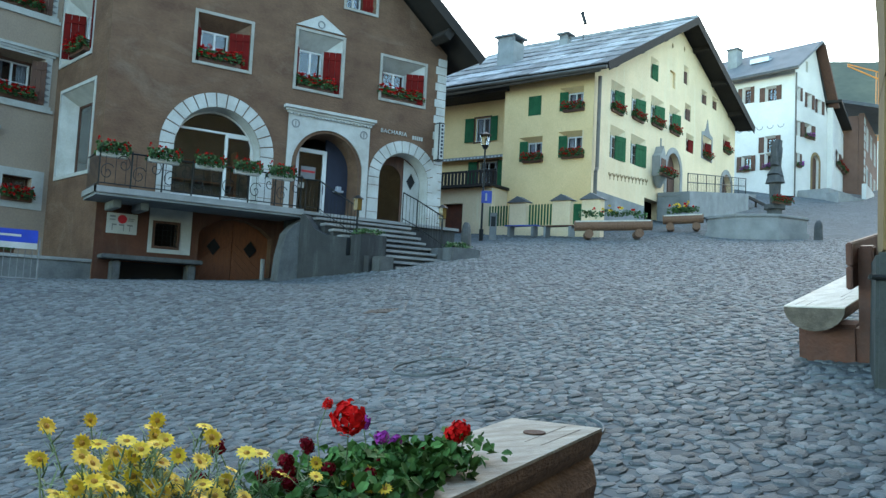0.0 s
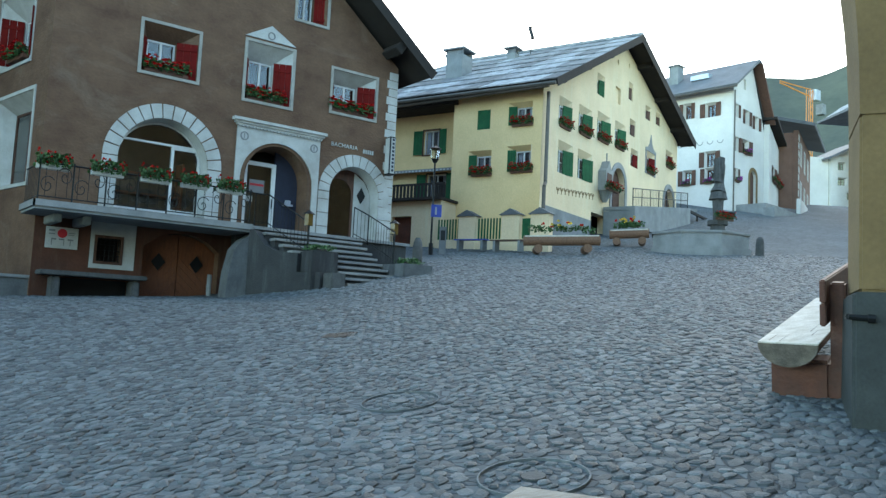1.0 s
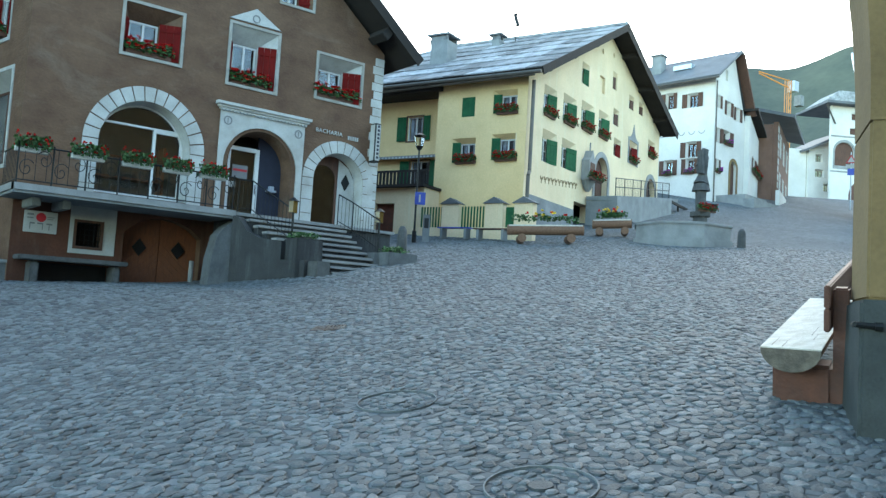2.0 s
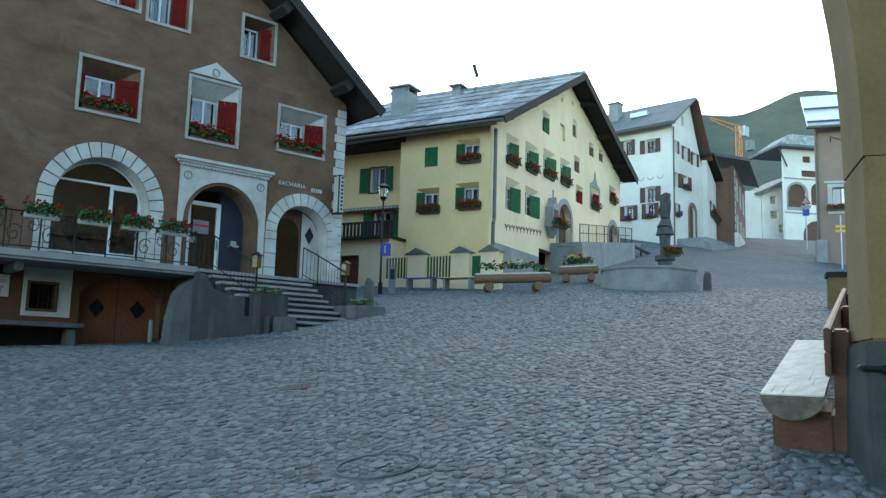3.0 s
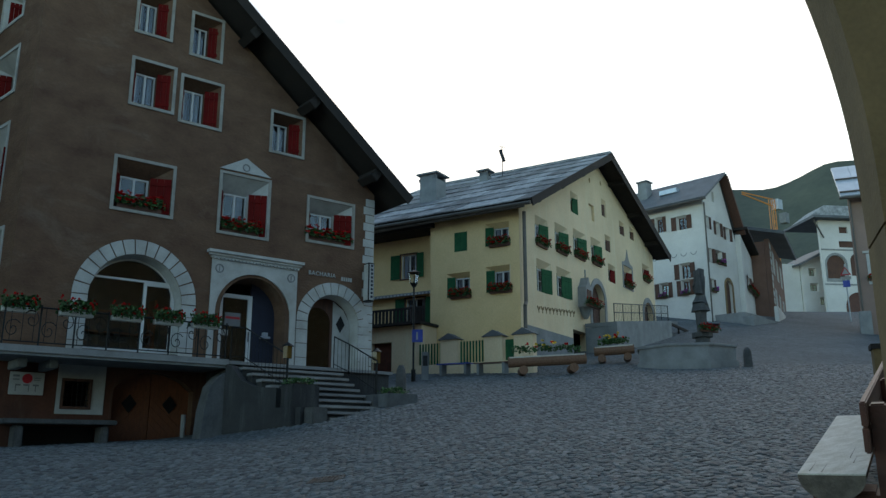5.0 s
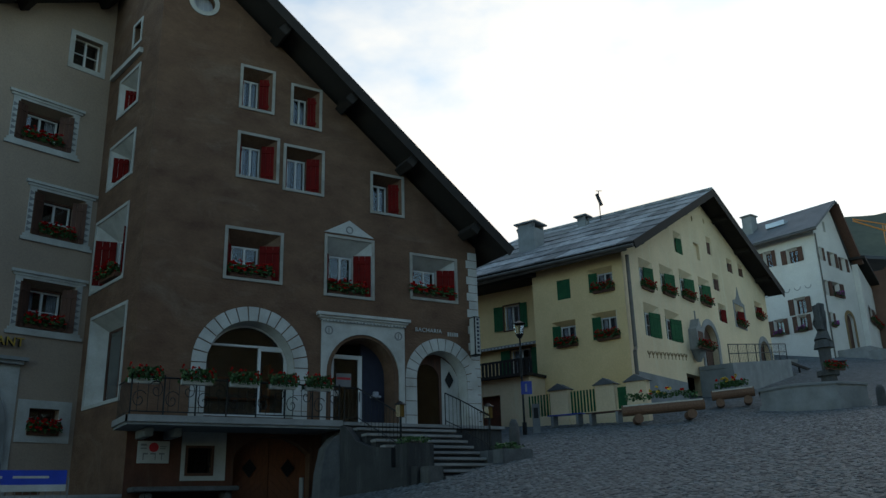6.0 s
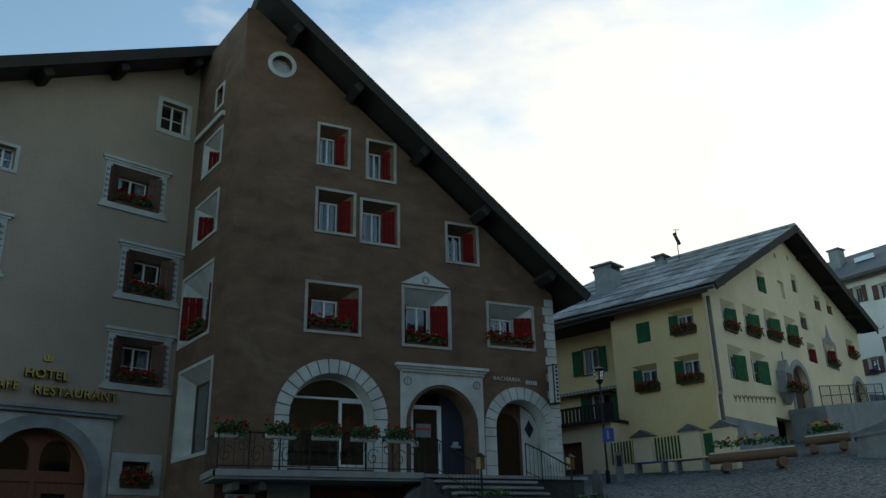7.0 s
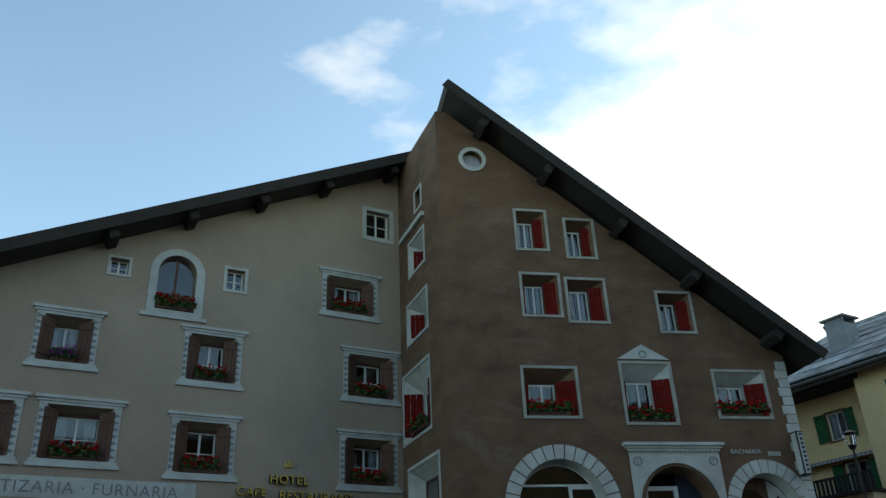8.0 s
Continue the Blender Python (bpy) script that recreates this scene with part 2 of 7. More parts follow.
def cobble_field_material():
    """Bedding and far paving: stones in a Voronoi pattern about 0.12 m wide with dark joints."""
    m = bpy.data.materials.new("cobbled_paving")
    m.use_nodes = True
    n, l = m.node_tree.nodes, m.node_tree.links
    shader = n["Principled BSDF"]
    shader.inputs["Roughness"].default_value = 0.85
    shader.inputs["Specular IOR Level"].default_value = 0.3
    place = n.new("ShaderNodeNewGeometry")
    cells, edges, broad = n.new("ShaderNodeTexVoronoi"), n.new("ShaderNodeTexVoronoi"), n.new("ShaderNodeTexNoise")
    edges.feature = "DISTANCE_TO_EDGE"
    for v in (cells, edges):
        v.inputs["Scale"].default_value = 7.0
        l.new(place.outputs["Position"], v.inputs["Vector"])
    broad.inputs["Scale"].default_value, broad.inputs["Detail"].default_value = 0.35, 6
    l.new(place.outputs["Position"], broad.inputs["Vector"])
    grey = n.new("ShaderNodeValToRGB")
    grey.color_ramp.elements[0].color, grey.color_ramp.elements[1].color = (0.056, 0.064, 0.068, 1), (0.136, 0.151, 0.158, 1)
    l.new(cells.outputs["Color"], grey.inputs[0])
    joint = n.new("ShaderNodeMapRange")
    joint.inputs["From Max"].default_value, joint.inputs["To Min"].default_value = 0.10, 0.55
    l.new(edges.outputs["Distance"], joint.inputs["Value"])
    tone = n.new("ShaderNodeHueSaturation")
    l.new(grey.outputs[0], tone.inputs["Color"])
    wear = n.new("ShaderNodeMapRange")
    wear.inputs["To Min"].default_value, wear.inputs["To Max"].default_value = 0.65, 1.35
    l.new(broad.outputs[0], wear.inputs["Value"])
    product = n.new("ShaderNodeMath")
    product.operation = "MULTIPLY"
    l.new(joint.outputs[0], product.inputs[0])
    l.new(wear.outputs[0], product.inputs[1])
    l.new(product.outputs[0], tone.inputs["Value"])
    l.new(tone.outputs[0], shader.inputs["Base Color"])
    relief = n.new("ShaderNodeBump")
    relief.inputs["Strength"].default_value, relief.inputs["Distance"].default_value = 0.8, 0.03
    l.new(joint.outputs[0], relief.inputs["Height"])
    l.new(relief.outputs[0], shader.inputs["Normal"])
    return m


PAVING = cobble_field_material()
MEADOW = material("alpine_meadow", (0.17, 0.17, 0.075), (0.07, 0.085, 0.045), 28, 0.95, bump=0.8, fine=0.5, stain=0.25)


# ---- building helpers ----
def mesh_of(name, verts, faces, mat):
    me = bpy.data.meshes.new(name)
    me.from_pydata([tuple(v) for v in verts], [], faces)
    me.materials.append(mat)
    me.update()
    return me


def part(name, bm, mat, parent=None, label=""):
    """Links a bmesh as one mesh object, under a thing or a part."""
    bmesh.ops.recalc_face_normals(bm, faces=bm.faces)
    me = bpy.data.meshes.new(name)
    bm.to_mesh(me)
    bm.free()
    me.materials.append(mat)
    ob = new(name, me)
    ob.parent = parent
    return tagged(ob, label)


def box(bm, x0, x1, y0, y1, z0, z1, m=Matrix()):
    v = [bm.verts.new(m @ Vector((x, y, z))) for z in (z0, z1) for x, y in ((x0, y0), (x1, y0), (x1, y1), (x0, y1))]
    for f in ((3, 2, 1, 0), (4, 5, 6, 7), (0, 1, 5, 4), (1, 2, 6, 5), (2, 3, 7, 6), (3, 0, 4, 7)):
        bm.faces.new([v[i] for i in f])
    return bm


def boxes(*rows, m=Matrix(), soft=0.0):
    bm = bmesh.new()
    for row in rows:
        box(bm, *row, m=m)
    if soft:
        bmesh.ops.bevel(bm, geom=bm.edges[:], offset=soft, segments=2, affect="EDGES")
    return bm


def rod(bm, a, b, r, sides=8, r2=None):
    """A round bar from a to b."""
    a, b = Vector(a), Vector(b)
    q = (b - a).to_track_quat("Z", "Y")
    r2 = r if r2 is None else r2
    rings = [[bm.verts.new(p + q @ Vector((rr * math.cos(k * math.tau / sides), rr * math.sin(k * math.tau / sides), 0))) for k in range(sides)] for p, rr in ((a, r), (b, r2))]
    for k in range(sides):
        bm.faces.new((rings[0][k], rings[0][(k + 1) % sides], rings[1][(k + 1) % sides], rings[1][k]))
    bm.faces.new(rings[0][::-1])
    bm.faces.new(rings[1])
    return bm


def rods(*rows, sides=8):
    bm = bmesh.new()
    for row in rows:
        rod(bm, *row) if len(row) > 3 else rod(bm, *row, sides)
    return bm


def plate(outline, holes, y0, y1):
    """A flat slab in local x and z with holes through it, from y0 to y1."""
    bm = bmesh.new()
    loops = [outline, *holes]
    flat = [p for loop in loops for p in loop]
    tris = tessellate_polygon([[Vector((x, z, 0)) for x, z in loop] for loop in loops])
    front = [bm.verts.new((x, y0, z)) for x, z in flat]
    back = [bm.verts.new((x, y1, z)) for x, z in flat]
    for t in tris:
        try:
            bm.faces.new([front[i] for i in t])
            bm.faces.new([back[i] for i in reversed(t)])
        except ValueError:
            pass
    start = 0
    for loop in loops:
        n = len(loop)
        for k in range(n):
            a, b = start + k, start + (k + 1) % n
            bm.faces.new((front[a], front[b], back[b], back[a]))
        start += n
    return bm


def rect(u0, u1, z0, z1):
    return [(u0, z0), (u1, z0), (u1, z1), (u0, z1)]


def arch(u0, u1, z0, top, n=18):
    """An opening with a round head: jambs to the springing, then a half ellipse."""
    c, r = (u0 + u1) / 2, (u1 - u0) / 2
    spring = max(z0 + 0.02, top - r)
    return [(u0, z0), (u1, z0)] + [(c + r * math.cos(k * math.pi / n), spring + (top - spring) * math.sin(k * math.pi / n)) for k in range(n + 1)]


def frame_at(x, y, angle):
    """Along a wall: local x to the right as seen from outside, local y into the house."""
    return pose(x, y, 0, 0, 0, angle)


def place_at(ob, m):
    ob.matrix_basis = m
    return ob


def ground_z(x, y):
    """The sloping square."""
    over_x, over_y = max(0.0, x - 55), max(0.0, y - 42)
    x, y = max(-30.0, min(x, 55.0)), max(-30.0, min(y, 42.0))
    swell = 0.25 * math.exp(-((x - 15) ** 2 + (y - 24) ** 2) / 28)
    slope = 0.8125 + 0.0987 * x + 0.0307 * y - 0.00087 * x * x + 0.0038 * x * y
    near = 0.34 * max(0.0, min(1.4, (x - 0.5) / 5)) * math.exp(-((y - 6) / 14) ** 2)
    z = slope + swell + near
    # flatter apron before the gate and the hotel
    fy, fx = max(0.0, min(1.0, (y - 12) / 10)), max(0.0, min(1.0, (10.6 - x) / 2.2))
    w = fy * fy * (3 - 2 * fy) * fx * fx * (3 - 2 * fx)
    z += w * (2.55 + 0.055 * max(x, -4.0) + 0.03 * (y - 22.4) - z)
    return z + 0.10 * min(over_x, 60) + 0.03 * min(over_y, 60)


# ---- ground, hills ----
def build_ground():
    xs = [-900, -300, -120, -60, *range(-30, -3, 3), *np.arange(-3, 40, 0.75).tolist(), *range(42, 121, 3), 160, 260, 500, 900]
    ys = [-700, -300, -100, -50, *range(-30, 0, 3), *np.arange(0, 32, 0.75).tolist(), *range(33, 81, 3), 120, 200, 400, 900]
    verts = [(x, y, ground_z(x, y)) for y in ys for x in xs]
    w = len(xs)
    faces = [(j * w + i, j * w + i + 1, (j + 1) * w + i + 1, (j + 1) * w + i) for j in range(len(ys) - 1) for i in range(w - 1)]
    ob = new("ground", mesh_of("ground", verts, faces, PAVING))
    for p in ob.data.polygons:
        p.use_smooth = True
    return tagged(ob, "sloping village square paved with grey cobbles", "ground", kind="structure")


ground = build_ground()


def build_hill(name, label, near, far, left, right, crest, mat):
    """A slope between two bearings (degrees from north, clockwise) that rises to an uneven crest."""
    n, k = 90, 16
    verts, faces = [], []
    for j in range(k + 1):
        f = j / k
        for i in range(n + 1):
            b = radians(left + (right - left) * i / n)
            d = near + (far - near) * f
            top = crest(math.degrees(b)) * far
            bumps = noise.noise(Vector((i * 0.16, j * 0.35, 3.0))) * 0.03 * far + noise.noise(Vector((i * 0.5, j * 0.9, 9.0))) * 0.008 * far
            z = 10 + top * f ** 1.15 + bumps * (0.15 + 0.5 * f * (1 - f))
            verts.append((math.sin(b) * d, math.cos(b) * d, z))
    for j in range(k):
        for i in range(n):
            a = j * (n + 1) + i
            faces.append((a, a + 1, a + n + 2, a + n + 1))
    ob = new(name, mesh_of(name, verts, faces, mat))
    for p in ob.data.polygons:
        p.use_smooth = True
    return tagged(ob, label, "hill", kind="structure")


FARFOREST = material("far_wooded_slope", (0.088, 0.098, 0.066), (0.04, 0.052, 0.04), 70, 0.95, bump=0.5, fine=0.2, stain=0.3)
build_hill("backdrop_far_hill", "distant dark green wooded mountainside above the village", 450, 800, 40, 110,
           lambda b: 0.286 + 0.0024 * max(b - 57, -20) + 0.006 * math.sin(b * 0.9), FARFOREST)
build_hill("backdrop_near_hill", "grassy green hillside behind the last houses", 170, 400, 52, 110,
           lambda b: min(0.26, max(0.1, 0.165 + 0.010 * (b - 60))), MEADOW)


# ---- window and flower helpers ----
def scatter_leaves(bm, n, span, size, rng, dome=1.0):
    """Small folded leaf blades in a mound: span is x, y, z half sizes."""
    for _ in range(n):
        p = Vector((rng.uniform(-1, 1), rng.uniform(-1, 1), rng.uniform(-0.6, 1)))
        if p.x * p.x * 0.2 + p.y * p.y + p.z * p.z > 1.5:
            continue
        p = Vector((p.x * span[0], p.y * span[1], p.z * span[2] * (0.75 + 0.5 * noise.noise(Vector((p.x * 3, 1.7, span[0]))))))
        m = Matrix.Translation(p) @ Euler((rng.uniform(-1.1, 1.1), rng.uniform(-1.1, 1.1), rng.uniform(0, 6.3))).to_matrix().to_4x4()
        s = size * rng.uniform(0.6, 1.3)
        v = [bm.verts.new(m @ Vector(c)) for c in ((-s, 0, 0), (-0.3 * s, 0.75 * s, 0.2 * s), (0.7 * s, 0.55 * s, 0.15 * s), (s, 0, 0), (0.7 * s, -0.55 * s, 0.15 * s), (-0.3 * s, -0.75 * s, 0.2 * s))]
        bm.faces.new((v[0], v[1], v[2], v[3]))
        bm.faces.new((v[0], v[3], v[4], v[5]))
    return bm


def scatter_blooms(bm, n, span, size, rng, lift=0.35):
    """Blossom heads: small clusters of tilted petals."""
    for _ in range(n):
        c = Vector((rng.uniform(-1, 1) * span[0], rng.uniform(-1, 0.5) * span[1], (lift + rng.uniform(-0.5, 0.7)) * span[2]))
        for _k in range(6):
            m = Matrix.Translation(c + Vector((rng.uniform(-1, 1), rng.uniform(-1, 1), rng.uniform(-0.7, 0.7))) * size * 0.7) @ Euler((rng.uniform(-1, 1), rng.uniform(-1, 1), rng.uniform(0, 6))).to_matrix().to_4x4()
            s = size * rng.uniform(0.5, 0.9)
            v = [bm.verts.new(m @ Vector((s * math.cos(a), s * math.sin(a), 0.35 * s * (k % 2)))) for k, a in enumerate([j * math.tau / 6 for j in range(6)])]
            bm.faces.new(v)
    return bm



def flower_box_kind(trough, bloom, label, seed, count=52):
    """One metre wide window box; copies are stretched to their sill."""
    r = random.Random(seed)
    thing = tagged(new("flower_box"), label, "flower box", "window flower boxes")
    bm = boxes((-0.5, 0.5, -0.09, 0.09, 0.02, 0.15), soft=0.012)
    part("trough", bm, trough, thing)
    part("soil", boxes((-0.47, 0.47, -0.08, 0.08, 0.155, 0.17)), SOIL, thing)
    leaves = bmesh.new()
    scatter_leaves(leaves, 420, (0.54, 0.2, 0.26), 0.05, r)
    bmesh.ops.translate(leaves, verts=leaves.verts, vec=(0, -0.05, 0.2))
    part("foliage", leaves, LEAF, thing)
    blooms = bmesh.new()
    scatter_blooms(blooms, int(count * 1.5), (0.52, 0.21, 0.26), 0.036, r)
    bmesh.ops.translate(blooms, verts=blooms.verts, vec=(0, -0.1, 0.2))
    part("blossom", blooms, bloom, thing)
    thing.matrix_basis = pose(0, -200, -40 + seed)
    return thing


BOX_KINDS = [flower_box_kind(BOXBROWN, WINDOWBLOOM, "brown window box full of red geraniums", 1),
             flower_box_kind(BOXWHITE, WINDOWBLOOM, "white trough of red and green geraniums on the railing", 2, 16),
             flower_box_kind(BOXBROWN, PURPLEBLOOM, "window box with trailing purple petunias", 3),
             flower_box_kind(BOXBROWN, WINDOWBLOOM, "brown window box full of red geraniums", 4)]
BOX_USED = set()


def flower_box(kind, m, width):
    """Puts a window box with its middle at the pose m."""
    at = m @ Matrix.Diagonal((width, 1, 1, 1))
    if kind not in BOX_USED:
        BOX_USED.add(kind)
        BOX_KINDS[kind].matrix_basis = at
        return BOX_KINDS[kind]
    return copy_thing(BOX_KINDS[kind], at)


def funnel(u0, u1, z0, z1, i0, i1, j0, j1, y0, y1):
    """A splayed reveal from an outer to an inner rectangle."""
    bm = bmesh.new()
    a = [bm.verts.new((u, y0, z)) for u, z in rect(u0, u1, z0, z1)]
    b = [bm.verts.new((u, y1, z)) for u, z in rect(i0, i1, j0, j1)]
    c = [bm.verts.new((u, y1 + 0.01, z)) for u, z in rect(u0 - 0.02, u1 + 0.02, z0 - 0.02, z1 + 0.02)]
    for k in range(4):
        bm.faces.new((a[k], a[(k + 1) % 4], b[(k + 1) % 4], b[k]))
        bm.faces.new((b[k], b[(k + 1) % 4], c[(k + 1) % 4], c[k]))
    return bm


def sash_window(owner, u0, u1, z0, z1, y, bars=1, rails=0, curtain=False, sash_mat=None):
    """Casement frame with panes; returns the frame part."""
    w = 0.055
    rows = [(u0, u1, y, y + 0.06, z0, z0 + w), (u0, u1, y, y + 0.06, z1 - w, z1), (u0, u0 + w, y + 0.002, y + 0.058, z0 + w, z1 - w), (u1 - w, u1, y + 0.002, y + 0.058, z0 + w, z1 - w)]
    for k in range(bars):
        c = u0 + (u1 - u0) * (k + 1) / (bars + 1)
        rows.append((c - 0.03, c + 0.03, y - 0.01, y + 0.065, z0 + w, z1 - w))
    for k in range(rails):
        c = z0 + (z1 - z0) * (k + 1) / (rails + 1)
        rows.append((u0 + w, u1 - w, y + 0.012, y + 0.05, c - 0.014, c + 0.014))
    sash = part("sash", boxes(*rows), sash_mat or SASH, owner)
    glass = part("pane", boxes((u0 + w * 0.5, u1 - w * 0.5, y + 0.026, y + 0.034, z0 + w * 0.5, z1 - w * 0.5)), GLASS, owner)
    glass.visible_shadow = False
    if curtain:
        bm = bmesh.new()
        half = (u1 - u0) * 0.3
        for s0, s1 in ((u0 + 0.04, u0 + half), (u1 - half, u1 - 0.04)):
            n = 14
            top = [bm.verts.new((s0 + (s1 - s0) * k / n, y + 0.16 + 0.02 * math.sin(k * 2.1), z1)) for k in range(n + 1)]
            low = [bm.verts.new((s0 + (s1 - s0) * k / n, y + 0.16 + 0.03 * math.sin(k * 2.1 + 0.4), z0)) for k in range(n + 1)]
            for k in range(n):
                bm.faces.new((top[k], top[k + 1], low[k + 1], low[k]))
        part("curtain", bm, CURTAIN, owner)
    return sash


def shutter(owner, hinge, width, z0, z1, y, angle, mat, side):
    """A board shutter with battens, hinged at one edge; angle in degrees from the wall."""
    m = Matrix.Translation((hinge, y, 0)) @ Matrix.Rotation(radians(-angle * side), 4, "Z")
    rows = []
    n = 3
    for k in range(n):
        a, b = width * k / n + 0.004, width * (k + 1) / n - 0.004
        rows.append((min(a * side, b * side), max(a * side, b * side), -0.014, 0.014, z0, z1))
    for f in (0.16, 0.84):
        z = z0 + (z1 - z0) * f
        rows.append((min(0.03 * side, (width - 0.03) * side), max(0.03 * side, (width - 0.03) * side), -0.034, -0.0145, z - 0.05, z + 0.05))
    return part("shutter", boxes(*rows, m=m), mat, owner)


def ring(c, z, r0, r1, y0, y1, n=32, a0=0.0, a1=math.tau):
    bm = bmesh.new()
    whole = abs(a1 - a0 - math.tau) < 1e-6
    count = n if whole else n + 1
    loops = []
    for r, y in ((r0, y0), (r1, y0), (r1, y1), (r0, y1)):
        loops.append([bm.verts.new((c + r * math.cos(a0 + (a1 - a0) * k / n), y, z + r * math.sin(a0 + (a1 - a0) * k / n))) for k in range(count)])
    for i in range(4):
        a, b = loops[i], loops[(i + 1) % 4]
        for k in range(n):
            q = (k + 1) % count
            bm.faces.new((a[k], a[q], b[q], b[k]))
    if not whole:
        bm.faces.new([l[0] for l in loops])
        bm.faces.new([l[-1] for l in loops][::-1])
    return bm


def text_part(words, m, size, mat, parent=None, name="lettering", depth=0.012, spacing=1.0):
    """Raised letters in the built-in font, as a mesh."""
    curve = bpy.data.curves.new(name, "FONT")
    curve.body, curve.size, curve.extrude, curve.space_character = words, size, depth, spacing
    curve.align_x, curve.align_y = "CENTER", "CENTER"
    temp = bpy.data.objects.new("temporary_text", curve)
    scene.collection.objects.link(temp)
    bpy.context.view_layer.update()
    me = bpy.data.meshes.new_from_object(temp.evaluated_get(bpy.context.evaluated_depsgraph_get()))
    bpy.data.objects.remove(temp)
    bpy.data.curves.remove(curve)
    me.materials.clear()
    me.materials.append(mat)
    ob = new(name, me)
    ob.parent = parent
    ob.matrix_basis = m @ pose(0, 0, 0, 90, 0, 0)
    return ob


def start_house(name, m, label):
    ob = tagged(new(name), label, "building")
    ob.matrix_basis = m
    return ob


# ---- brown house with the shop ----
FLOOR = 5.15
BROWN_AT = frame_at(0, 25, 0)
brown = start_house("brown_house", BROWN_AT, "tall brown rendered gable house with white arches and red shutters")
XL, XR, APEX_X = 4.1, 15.05, 4.45

BROWN_WINDOWS = [  # outer frame and reveal: u0, u1, z0, z1, flowers
    (6.34, 8.12, 9.27, 10.88, 1), (9.45, 11.16, 9.1, 11.08, 1), (12.45, 14.27, 9.3, 10.87, 1),
    (6.56, 7.9, 12.44, 13.96, 0), (8.03, 9.4, 12.28, 13.84, 0), (11.02, 12.27, 12.02, 13.48, 0),
    (6.55, 7.68, 14.72, 16.24, 0), (8.21, 9.28, 14.5, 15.99, 0)]


GATE = [(6.9, 2.2), (9.1, 2.2), (9.1, 4.4), (8.78, 4.66), (8.4, 4.82), (8.0, 4.88), (7.6, 4.82), (7.22, 4.66), (6.9, 4.4)]


def roof_line(x):
    return 20.15 - 0.806 * (x - APEX_X)


